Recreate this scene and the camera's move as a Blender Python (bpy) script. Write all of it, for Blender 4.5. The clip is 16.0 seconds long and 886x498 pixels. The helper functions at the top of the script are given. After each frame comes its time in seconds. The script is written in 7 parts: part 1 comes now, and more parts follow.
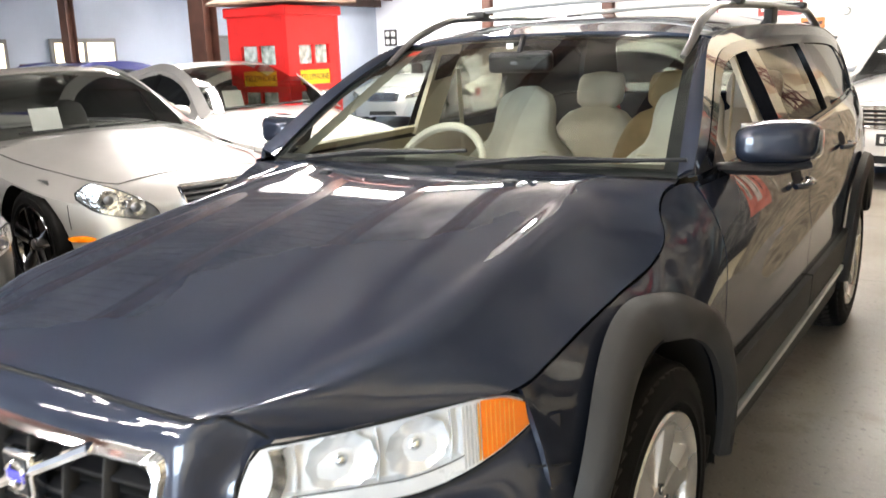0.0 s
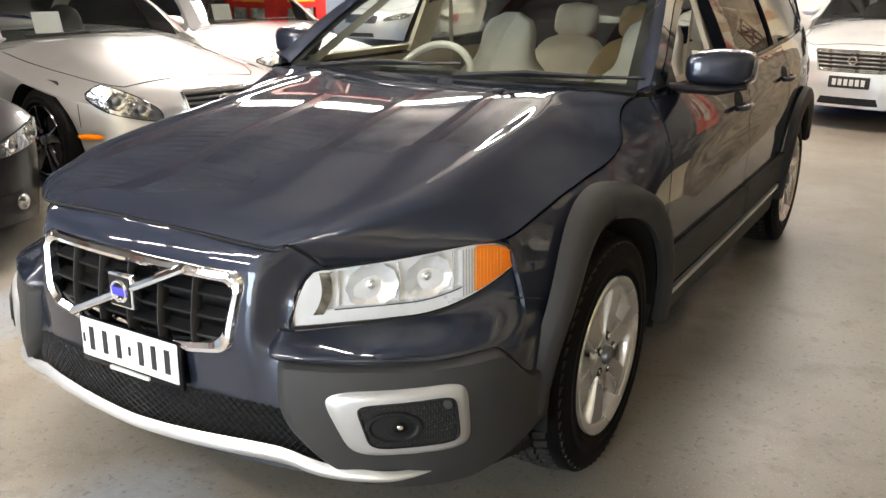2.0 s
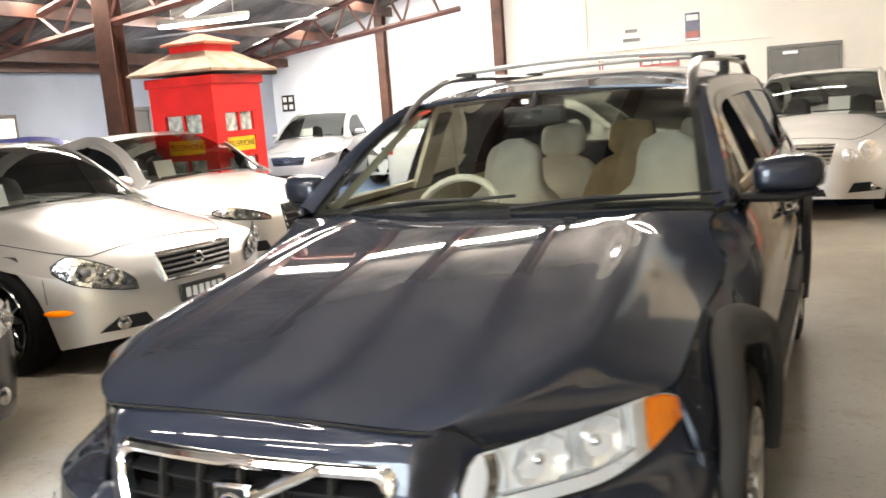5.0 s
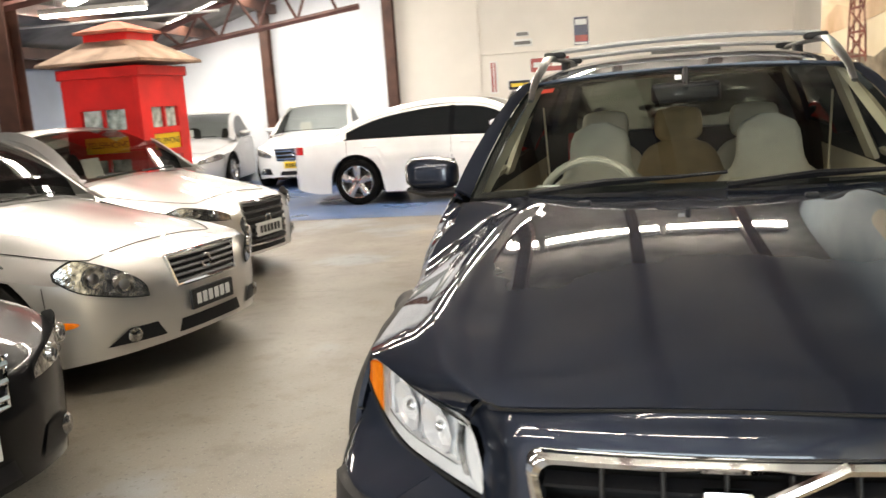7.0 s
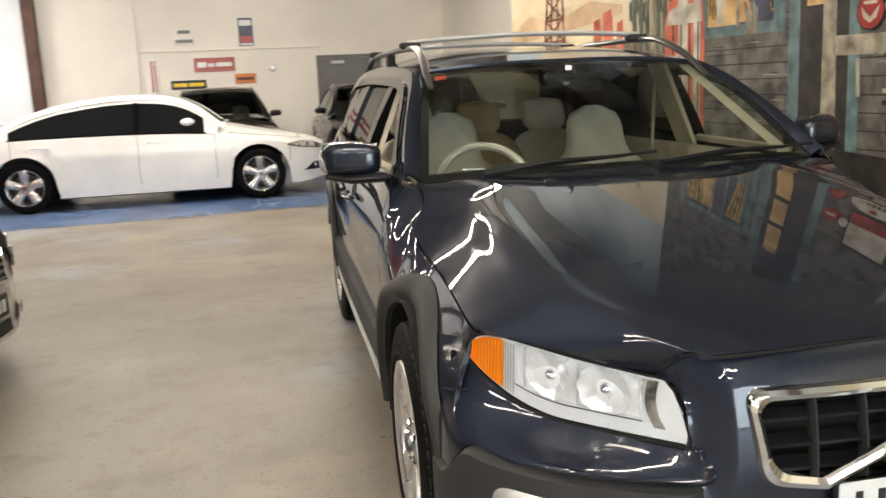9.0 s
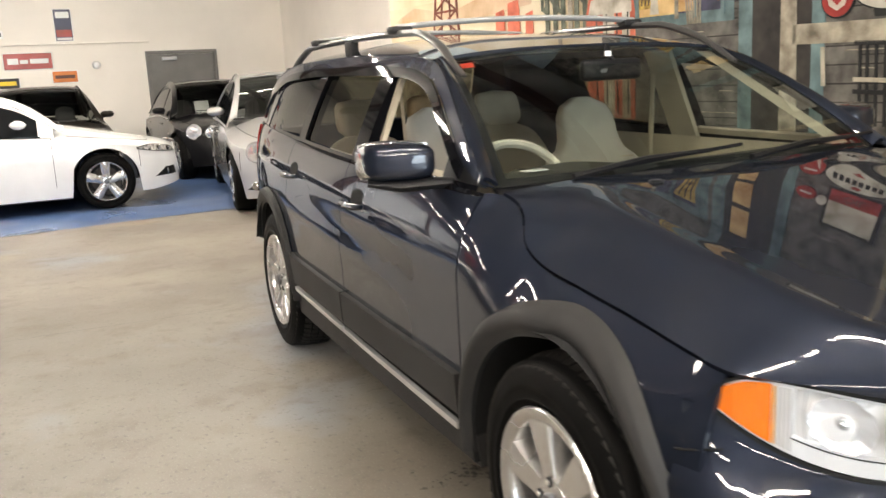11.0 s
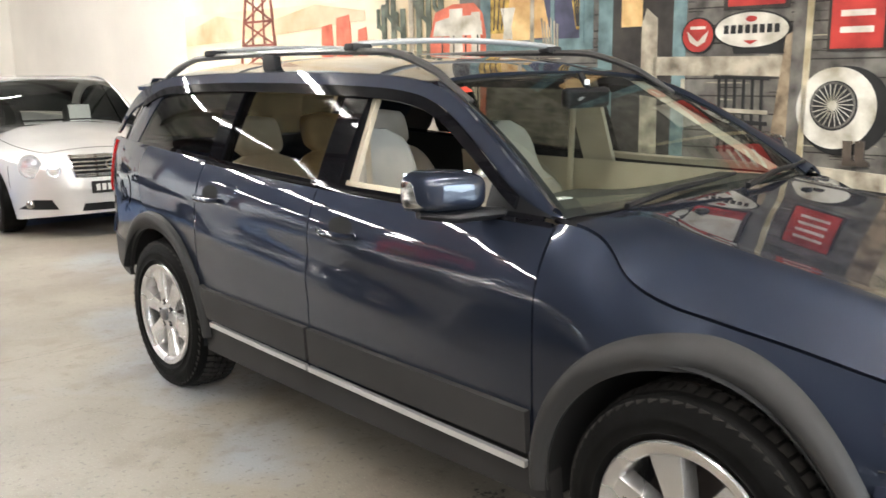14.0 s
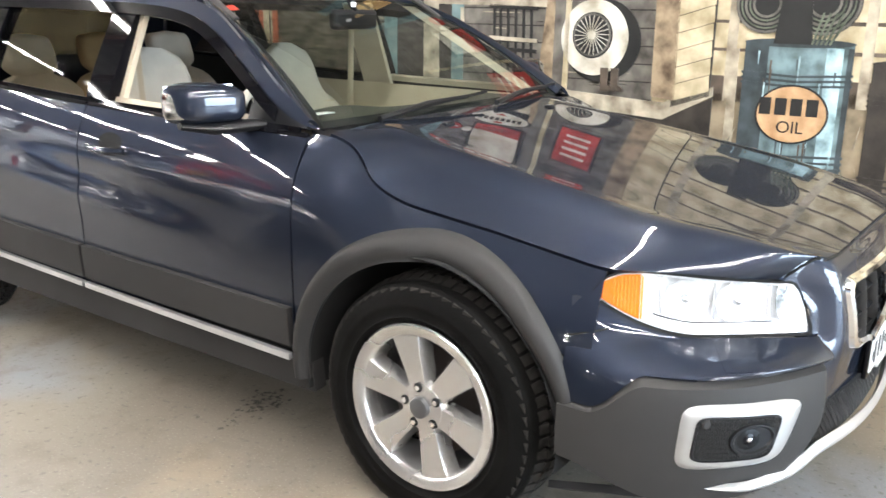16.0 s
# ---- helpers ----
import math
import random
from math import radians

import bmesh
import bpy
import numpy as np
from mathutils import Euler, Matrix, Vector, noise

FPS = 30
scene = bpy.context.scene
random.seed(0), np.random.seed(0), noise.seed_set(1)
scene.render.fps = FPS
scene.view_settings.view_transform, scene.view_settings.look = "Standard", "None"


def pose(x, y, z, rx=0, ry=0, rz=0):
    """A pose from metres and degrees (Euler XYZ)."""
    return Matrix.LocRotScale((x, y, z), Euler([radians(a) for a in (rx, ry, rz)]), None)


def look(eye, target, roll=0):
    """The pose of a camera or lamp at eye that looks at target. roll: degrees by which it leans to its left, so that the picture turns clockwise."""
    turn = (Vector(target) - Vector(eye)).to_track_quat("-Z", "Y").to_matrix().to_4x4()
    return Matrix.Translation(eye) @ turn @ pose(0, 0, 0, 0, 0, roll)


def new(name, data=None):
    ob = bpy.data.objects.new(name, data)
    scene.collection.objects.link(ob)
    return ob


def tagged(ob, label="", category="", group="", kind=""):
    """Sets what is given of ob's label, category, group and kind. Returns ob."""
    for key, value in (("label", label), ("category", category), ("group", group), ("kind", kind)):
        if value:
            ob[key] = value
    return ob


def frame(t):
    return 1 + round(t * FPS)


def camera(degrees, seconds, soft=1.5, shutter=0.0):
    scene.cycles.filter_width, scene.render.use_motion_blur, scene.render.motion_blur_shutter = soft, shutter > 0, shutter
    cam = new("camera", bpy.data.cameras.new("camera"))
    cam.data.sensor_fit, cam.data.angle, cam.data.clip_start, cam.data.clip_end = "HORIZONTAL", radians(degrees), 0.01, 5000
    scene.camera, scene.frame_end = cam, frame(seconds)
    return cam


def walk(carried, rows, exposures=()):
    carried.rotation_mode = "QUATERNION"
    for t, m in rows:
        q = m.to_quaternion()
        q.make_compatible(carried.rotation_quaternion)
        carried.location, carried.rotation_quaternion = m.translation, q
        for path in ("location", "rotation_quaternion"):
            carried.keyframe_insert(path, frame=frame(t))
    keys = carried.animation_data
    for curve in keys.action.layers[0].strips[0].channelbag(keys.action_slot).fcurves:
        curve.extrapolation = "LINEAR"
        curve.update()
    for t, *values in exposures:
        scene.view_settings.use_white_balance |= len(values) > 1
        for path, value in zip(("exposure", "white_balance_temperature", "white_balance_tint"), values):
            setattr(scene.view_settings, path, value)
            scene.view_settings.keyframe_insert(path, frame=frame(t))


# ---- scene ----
cam = camera(53.4, 16.0, shutter=0.5)
# Seconds, stops, white balance and tint.
EXPOSE = [(0, 1.16, 6600, 11), (1, 0.98, 6700, 11), (2.5, 0.63, 6900, 12), (4, 0.62, 7100, 11), (5, 0.66, 7100, 11), (7.5, -0.18, 7300, 10), (8.7, -0.22, 7250, 10),
          (11, 0.17, 7050, 11), (12, 0.27, 6850, 10), (13.5, 0.46, 6500, 9), (16, 1.00, 6300, 10)]
PATH = [
    (0, (1.49, -1.807, 1.413), (0.422, -0.176, 0.968), -2.1),
    (0.5, (1.521, -2.028, 1.436), (0.505, -0.384, 0.919), -0.9),
    (1, (1.614, -2.199, 1.422), (0.621, -0.555, 0.863), -0.2),
    (1.5, (1.675, -2.283, 1.431), (0.693, -0.645, 0.837), 0.5),
    (2, (1.691, -2.303, 1.418), (0.711, -0.666, 0.818), 0.8),
    (2.5, (1.681, -2.292, 1.41), (0.703, -0.653, 0.811), 1.0),
    (3, (1.672, -2.263, 1.406), (0.712, -0.608, 0.823), 1.2),
    (3.5, (1.676, -2.239, 1.41), (0.726, -0.558, 0.889), 1.0),
    (4, (1.636, -2.226, 1.425), (0.704, -0.509, 0.996), -1.1),
    (4.4, (1.425, -2.217, 1.417), (0.545, -0.458, 1.057), -2.6),
    (4.5, (1.423, -2.26, 1.423), (0.552, -0.493, 1.075), -2.6),
    (5, (1.119, -2.292, 1.433), (0.278, -0.507, 1.105), -4.4),
    (5.2, (1.003, -2.289, 1.399), (0.156, -0.506, 1.077), -4.5),
    (7.3, (-0.263, -2.443, 1.397), (-0.638, -0.51, 1.047), -4.1),
    (7.5, (-0.374, -2.457, 1.396), (-0.668, -0.511, 1.037), -4.2),
    (8, (-0.708, -2.525, 1.402), (-0.769, -0.56, 1.032), -3.8),
    (8.5, (-0.992, -2.552, 1.398), (-0.827, -0.594, 1.025), -2.5),
    (8.7, (-1.084, -2.509, 1.386), (-0.835, -0.56, 1.013), -2.5),
    (10.8, (-1.816, -1.808, 1.37), (-1.048, -0.004, 0.978), -3.2),
    (11, (-1.86, -1.699, 1.382), (-1.084, 0.101, 0.985), -3.0),
    (11.5, (-2.032, -1.474, 1.378), (-1.201, 0.306, 1.005), -2.8),
    (12, (-2.222, -1.335, 1.39), (-1.297, 0.404, 1.04), -2.5),
    (12.5, (-2.402, -1.199, 1.408), (-1.346, 0.466, 1.075), -1.7),
    (13, (-2.605, -1.057, 1.423), (-1.385, 0.494, 1.096), -1.1),
    (13.5, (-2.645, -1.03, 1.446), (-1.357, 0.459, 1.094), -0.5),
    (14, (-2.605, -1.054, 1.451), (-1.283, 0.395, 1.058), -0.7),
    (14.5, (-2.622, -1.169, 1.427), (-1.237, 0.213, 1.013), -0.9),
    (15, (-2.679, -1.274, 1.418), (-1.204, -0.002, 0.962), -0.6),
    (15.2, (-2.693, -1.315, 1.438), (-1.197, -0.079, 0.953), -0.3),
    (15.5, (-2.694, -1.326, 1.427), (-1.162, -0.144, 0.923), 0.1),
    (16, (-2.647, -1.347, 1.415), (-1.085, -0.217, 0.88), 0.8),
]
walk(cam, [(t, look(eye, target, roll)) for t, eye, target, roll in PATH],
     exposures=EXPOSE)

# ---- light ----
world = bpy.data.worlds.new("hall_world")
world.use_nodes = True
scene.world = world
world.node_tree.nodes["Background"].inputs[0].default_value = (0.62, 0.80, 1.0, 1)
world.node_tree.nodes["Background"].inputs[1].default_value = 3.0
scene.view_settings.exposure = 0.0
# Daylight through the open roller door behind the camera.
sky_lamp = bpy.data.lights.new("door_daylight", "AREA")
sky_lamp.shape, sky_lamp.size, sky_lamp.size_y = "RECTANGLE", 5.0, 3.1
sky_lamp.energy, sky_lamp.color = 520, (0.72, 0.86, 1.0)

TURN = radians(4.5)
ROOM = Matrix.Rotation(TURN, 4, "Z")
new("door_daylight", sky_lamp).matrix_basis = ROOM @ Matrix.Translation((-1.0, -9.02, 1.6)) @ Matrix.Rotation(radians(90), 4, "X")


# ---- materials ----
def lin(h):
    """Hex colour to linear RGBA."""
    c = [int(h[k:k + 2], 16) / 255 for k in (0, 2, 4)]
    return tuple((v / 12.92 if v <= 0.04045 else ((v + 0.055) / 1.055) ** 2.4) for v in c) + (1,)


def mat(name, col, rough=0.5, metal=0.0, coat=0.0, var=0.12, scale=6.0, bump=0.0, bscale=80.0, emit=0.0, trans=0.0, ior=1.45, coat_rough=0.03, rvar=0.1, col2=None, flakes=0.0):
    m = bpy.data.materials.new(name)
    m.use_nodes = True
    nt = m.node_tree
    b = nt.nodes["Principled BSDF"]
    col = lin(col) if isinstance(col, str) else (*col, 1)
    b.inputs["Roughness"].default_value = rough
    b.inputs["Metallic"].default_value = metal
    b.inputs["Coat Weight"].default_value = coat
    b.inputs["Coat Roughness"].default_value = coat_rough
    b.inputs["Transmission Weight"].default_value = trans
    b.inputs["IOR"].default_value = ior
    if emit:
        b.inputs["Emission Color"].default_value = col
        b.inputs["Emission Strength"].default_value = emit
    b.inputs["Base Color"].default_value = col
    if var or bump or flakes:
        tc = nt.nodes.new("ShaderNodeTexCoord")
    if var:
        big = nt.nodes.new("ShaderNodeTexNoise")
        big.inputs["Scale"].default_value = scale
        big.inputs["Detail"].default_value = 6
        nt.links.new(tc.outputs["Object"], big.inputs["Vector"])
        mix = nt.nodes.new("ShaderNodeMix")
        mix.data_type = "RGBA"
        c2 = lin(col2) if col2 else (*[v * (1 - 2.2 * var) for v in col[:3]], 1)
        mix.inputs[6].default_value = (*[min(1, v * (1 + var)) for v in col[:3]], 1)
        mix.inputs[7].default_value = c2
        ramp = nt.nodes.new("ShaderNodeMapRange")
        ramp.inputs[1].default_value, ramp.inputs[2].default_value = 0.35, 0.7
        nt.links.new(big.outputs["Fac"], ramp.inputs[0])
        nt.links.new(ramp.outputs[0], mix.inputs[0])
        nt.links.new(mix.outputs[2], b.inputs["Base Color"])
        rr = nt.nodes.new("ShaderNodeMapRange")
        rr.inputs[3].default_value, rr.inputs[4].default_value = max(0, rough - rvar * rough), min(1, rough + rvar * rough)
        nt.links.new(big.outputs["Fac"], rr.inputs[0])
        nt.links.new(rr.outputs[0], b.inputs["Roughness"])
    if bump:
        fine = nt.nodes.new("ShaderNodeTexNoise")
        fine.inputs["Scale"].default_value = bscale
        fine.inputs["Detail"].default_value = 4
        nt.links.new(tc.outputs["Object"], fine.inputs["Vector"])
        bp = nt.nodes.new("ShaderNodeBump")
        bp.inputs["Strength"].default_value = bump
        bp.inputs["Distance"].default_value = 0.004
        nt.links.new(fine.outputs["Fac"], bp.inputs["Height"])
        nt.links.new(bp.outputs[0], b.inputs["Normal"])
    return m


def carpaint(name, col, metal=0.55, rough=0.32, var=0.04):
    return mat(name, col, rough=rough, metal=metal, coat=1.0, var=var, scale=2.0, coat_rough=0.02)


def glass_mat(name, tint, ior=1.5):
    """A thin pane: clear, tinted, with a mirror gloss that grows at grazing angles."""
    m = bpy.data.materials.new(name)
    m.use_nodes = True
    nt = m.node_tree
    nt.nodes.remove(nt.nodes["Principled BSDF"])
    out = nt.nodes["Material Output"]
    tr = nt.nodes.new("ShaderNodeBsdfTransparent")
    tr.inputs[0].default_value = (*tint, 1)
    gl = nt.nodes.new("ShaderNodeBsdfGlossy")
    gl.inputs["Roughness"].default_value = 0.01
    fr = nt.nodes.new("ShaderNodeFresnel")
    fr.inputs[0].default_value = ior
    mx = nt.nodes.new("ShaderNodeMixShader")
    nt.links.new(fr.outputs[0], mx.inputs[0])
    nt.links.new(tr.outputs[0], mx.inputs[1])
    nt.links.new(gl.outputs[0], mx.inputs[2])
    nt.links.new(mx.outputs[0], out.inputs[0])
    return m


M_BLUE = carpaint("midnight_blue_paint", (0.0190, 0.0240, 0.0385), metal=0.72, rough=0.52)
M_BLUE.node_tree.nodes["Principled BSDF"].inputs["Coat IOR"].default_value = 1.55
M_BLUE.node_tree.nodes["Principled BSDF"].inputs["Specular Tint"].default_value = (0.34, 0.35, 0.36, 1)
M_BLUE.node_tree.nodes["Principled BSDF"].inputs["Specular IOR Level"].default_value = 0.1
M_CLAD = mat("grey_moulded_plastic", (0.0265, 0.0255, 0.0250), rough=0.6, var=0.08, scale=3, bump=0.12, bscale=700, ior=1.32)
M_RAIL = mat("dark_grey_satin_rail", (0.055, 0.052, 0.050), rough=0.32, var=0.06, scale=3, coat=0.4)
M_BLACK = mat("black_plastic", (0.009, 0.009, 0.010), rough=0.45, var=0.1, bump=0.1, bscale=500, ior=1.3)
M_GLOSSBLACK = mat("gloss_black_trim", (0.004, 0.004, 0.005), rough=0.03, var=0, ior=1.22)
M_GAP = mat("dark_gap", (0.004, 0.004, 0.004), rough=0.9, var=0)
M_RUBBER = mat("tyre_rubber", (0.005, 0.0048, 0.0046), rough=0.55, var=0.18, scale=9, bump=0.25, bscale=250, ior=1.14)
# Tread rubber, lighter than the sidewall so that the blocks show.
M_TREAD = mat("pale_tread_rubber", (0.024, 0.022, 0.020), rough=0.7, var=0.2, scale=30, bump=0.2, bscale=250, ior=1.25)
M_ALLOY = mat("silver_alloy", (0.56, 0.55, 0.54), rough=0.27, metal=0.85, var=0.06, scale=5, coat=0.4)
M_DARKALLOY = mat("shaded_alloy", (0.16, 0.16, 0.165), rough=0.35, metal=0.8, var=0.1, scale=8)
M_CHROME = mat("chrome", (0.82, 0.82, 0.83), rough=0.06, metal=1.0, var=0)
M_SATIN = mat("satin_silver_trim", (0.60, 0.60, 0.60), rough=0.33, metal=0.75, var=0.05, scale=4)
M_GLASS = glass_mat("clear_car_glass", (0.64, 0.70, 0.64), 1.75)
M_DOORGLASS = glass_mat("door_window_glass", (0.40, 0.385, 0.32), 1.10)
# Dark tint in this pane stands for the parked cars' dim cabins.
M_CARSCREEN = glass_mat("dim_cabin_windscreen", (0.38, 0.40, 0.38), 1.38)
M_DARKGLASS = glass_mat("dark_car_glass", (0.22, 0.23, 0.20), 1.3)
M_LENS = glass_mat("lamp_lens", (0.95, 0.96, 0.97), 1.22)
M_AMBERPALE = mat("pale_amber_lens", (1.0, 0.42, 0.05), rough=0.15, var=0.1, scale=30, coat=1.0)
M_AMBER = mat("amber_lens", (0.95, 0.23, 0.006), rough=0.2, var=0.05, scale=8, coat=1.0, bump=0.12, bscale=160)
M_RED = mat("red_lens", (0.55, 0.012, 0.012), rough=0.12, var=0.1, scale=60, coat=1.0)
M_REFLECT = mat("lamp_reflector", (0.94, 0.94, 0.95), rough=0.18, metal=0.5, var=0.03, scale=20)
M_BARSILVER = mat("matt_silver_bar", (0.62, 0.61, 0.59), rough=0.5, metal=0.3, var=0.04)
M_FOGSILVER = mat("satin_fog_silver", (0.40, 0.40, 0.395), rough=0.38, metal=0.6, var=0.05)
M_CLUSTER = mat("mottled_lamp_cluster", (0.50, 0.49, 0.47), rough=0.12, metal=0.9, var=0.55, scale=34, bump=0.8, bscale=30, coat=1.0)
M_BEZEL = mat("pale_lamp_bezel", (0.86, 0.86, 0.86), rough=0.28, metal=0.2, var=0.04, scale=12, coat=0.5)
M_LAMPCHROME = mat("faceted_lamp_chrome", (0.88, 0.90, 0.95), rough=0.22, metal=0.75, var=0.05, scale=14, bump=0.45, bscale=22)
M_DISC = mat("dull_disc_steel", (0.06, 0.05, 0.045), rough=0.5, metal=0.6, var=0.2)
M_OPAQUE = mat("dark_window_glass", (0.008, 0.009, 0.010), rough=0.04, var=0, ior=1.28)
M_LEATHER = mat("sand_leather", (0.62, 0.54, 0.43), rough=0.5, var=0.06, scale=8, bump=0.3, bscale=300)
M_LEATHERG = mat("pale_leather", (0.56, 0.52, 0.44), rough=0.5, var=0.06, scale=8, bump=0.3, bscale=300)
M_TAN = mat("tan_fabric", (0.40, 0.27, 0.14), rough=0.7, var=0.12, scale=9, bump=0.3, bscale=300)
M_BEIGE = mat("beige_trim", (0.55, 0.485, 0.365), rough=0.6, var=0.05, scale=5, bump=0.2, bscale=400)
M_DASH = mat("olive_grey_dash", (0.050, 0.050, 0.040), rough=0.6, var=0.08, scale=6, bump=0.3, bscale=350)
M_PLATE = mat("white_plate", (0.64, 0.64, 0.62), rough=0.35, var=0.04)
M_INK = mat("black_print", (0.015, 0.015, 0.016), rough=0.5, var=0)
M_PAPER = mat("white_paper", (0.82, 0.82, 0.80), rough=0.8, var=0.03)
M_YELLOW = mat("yellow_enamel", (0.82, 0.56, 0.02), rough=0.35, var=0.06)
M_REDPAINT = mat("pillarbox_red_paint", (0.72, 0.022, 0.020), rough=0.35, var=0.10, scale=3, bump=0.15, bscale=60)
M_ROOFBOARD = mat("weathered_brown_board", (0.36, 0.24, 0.17), rough=0.8, var=0.2, scale=5, bump=0.4, bscale=60)
M_STEEL = mat("brown_painted_steel", (0.085, 0.036, 0.024), rough=0.5, var=0.2, scale=4, bump=0.2, bscale=40)
M_PINKSTEEL = mat("faded_red_oxide_steel", (0.15, 0.068, 0.058), rough=0.6, var=0.2, scale=5)
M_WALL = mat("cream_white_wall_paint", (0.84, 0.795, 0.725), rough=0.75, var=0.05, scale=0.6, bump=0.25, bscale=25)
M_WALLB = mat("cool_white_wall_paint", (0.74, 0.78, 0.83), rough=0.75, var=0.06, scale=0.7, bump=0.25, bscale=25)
# Side wall: its shade is put into this darker blue-grey.
M_WALLW = mat("blue_white_wall_shade_in_colour", (0.36, 0.41, 0.49), rough=0.75, var=0.08, scale=0.7, bump=0.25, bscale=25)
# Flat sheets in a paler tone, to lift what the bonnet reflects.
M_ROOFFLAT = mat("pale_flat_roof_sheet", (0.50, 0.48, 0.45), rough=0.7, var=0.35, scale=1.2)
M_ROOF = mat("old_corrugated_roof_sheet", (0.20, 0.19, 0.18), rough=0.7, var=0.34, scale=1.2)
M_DOOR = mat("grey_door_paint", (0.17, 0.165, 0.155), rough=0.5, var=0.08, scale=3)
M_LAMP = mat("skylight_sheet", (1.0, 0.97, 0.935), var=0, emit=70.0)
M_TUBE = mat("fluorescent_tube", (1.0, 0.96, 0.90), var=0, emit=125.0)


PANES = (M_CARSCREEN, M_GLASS, M_DOORGLASS, M_DARKGLASS, M_LENS)


# ---- mesh helpers ----
def part(name, bm, material, parent=None, label="", smooth=40):
    me = bpy.data.meshes.new(name)
    if material in PANES:
        # Panes face away from the middle of their car.
        bm.normal_update()
        for f in bm.faces:
            if f.normal.dot(f.calc_center_median() - Vector((0, 1.8, 0.7))) < 0:
                f.normal_flip()
    if smooth:
        for f in bm.faces:
            f.smooth = True
    bm.to_mesh(me)
    bm.free()
    if smooth:
        me.set_sharp_from_angle(angle=radians(smooth))
    if material:
        me.materials.append(material)
    ob = new(name, me)
    if parent:
        ob.parent = parent
    if label:
        ob["label"] = label
    return ob


def thing(name, m, label, category, group="", kind=""):
    ob = new(name)
    ob.matrix_basis = m
    ob.empty_display_size = 0.2
    return tagged(ob, label, category, group, kind)


def sheet(f, nu, nv, thick=0.0, close=False):
    """A patch of f(u, v) with u, v from 0 to 1, given thickness where asked."""
    bm = bmesh.new()
    rows = [[bm.verts.new(f(i / nu, j / nv)) for j in range(nv + 1)] for i in range(nu + (0 if close else 1))]
    n = len(rows)
    for i in range(nu):
        for j in range(nv):
            a, b = rows[i % n], rows[(i + 1) % n]
            try:
                bm.faces.new((a[j], b[j], b[j + 1], a[j + 1]))
            except ValueError:
                pass
    bmesh.ops.remove_doubles(bm, verts=bm.verts, dist=1e-5)
    if thick:
        bm.normal_update()
        bmesh.ops.solidify(bm, geom=bm.faces[:], thickness=thick)
        bmesh.ops.recalc_face_normals(bm, faces=bm.faces[:])
    return bm


def box(x0, x1, y0, y1, z0, z1, bevel=0.0, segs=2, bm=None):
    own = bm is None
    bm = bm or bmesh.new()
    vs = [bm.verts.new((x, y, z)) for x in (x0, x1) for y in (y0, y1) for z in (z0, z1)]
    es = []
    for a in ((0, 1, 3, 2), (4, 6, 7, 5), (0, 4, 5, 1), (2, 3, 7, 6), (0, 2, 6, 4), (1, 5, 7, 3)):
        es += bm.faces.new([vs[k] for k in a]).edges
    if bevel:
        bmesh.ops.bevel(bm, geom=list(set(es)), offset=bevel, segments=segs, affect="EDGES", profile=0.5)
    return bm


def tube(points, r, sides=8, bm=None, flat=1.0, caps=True):
    """A tube along points; r a number or a function of 0..1; flat squashes it along z."""
    bm = bm or bmesh.new()
    pts = [Vector(p) for p in points]
    rings = []
    up0 = None
    for k, p in enumerate(pts):
        d = (pts[min(k + 1, len(pts) - 1)] - pts[max(k - 1, 0)]).normalized()
        ref = Vector((0, 0, 1)) if abs(d.z) < 0.95 else Vector((1, 0, 0))
        s = d.cross(ref).normalized()
        u = s.cross(d)
        if up0 is not None and abs(d.z) >= 0.95:
            u = (up0 - d * up0.dot(d)).normalized()
            s = d.cross(u)
        up0 = u
        rr = r(k / max(1, len(pts) - 1)) if callable(r) else r
        rings.append([bm.verts.new(p + s * rr * math.cos(a) + u * rr * flat * math.sin(a)) for a in [2 * math.pi * q / sides for q in range(sides)]])
    for a, b in zip(rings, rings[1:]):
        for q in range(sides):
            bm.faces.new((a[q], a[(q + 1) % sides], b[(q + 1) % sides], b[q]))
    if caps:
        bm.faces.new(rings[0][::-1])
        bm.faces.new(rings[-1])
    return bm


def lathe(profile, n, axis="x", bm=None, a0=0.0, a1=2 * math.pi):
    """Profile of (radius, offset along the axis) turned round the x axis."""
    bm = bm or bmesh.new()
    full = abs(a1 - a0 - 2 * math.pi) < 1e-6
    rows = []
    for k in range(n + (0 if full else 1)):
        a = a0 + (a1 - a0) * k / n
        rows.append([bm.verts.new((o, r * math.cos(a), r * math.sin(a))) for r, o in profile])
    m = len(rows)
    for k in range(n):
        p, q = rows[k % m], rows[(k + 1) % m]
        for j in range(len(profile) - 1):
            bm.faces.new((p[j], p[j + 1], q[j + 1], q[j]))
    return bm


def plate_poly(points, d, bm=None):
    """A flat prism: points (a, b) in the local y, z plane, thickness d towards -x."""
    bm = bm or bmesh.new()
    f = bm.faces.new([bm.verts.new((0, a, b)) for a, b in points])
    g = bmesh.ops.extrude_face_region(bm, geom=[f])
    bmesh.ops.translate(bm, verts=[v for v in g["geom"] if isinstance(v, bmesh.types.BMVert)], vec=(-d, 0, 0))
    return bm


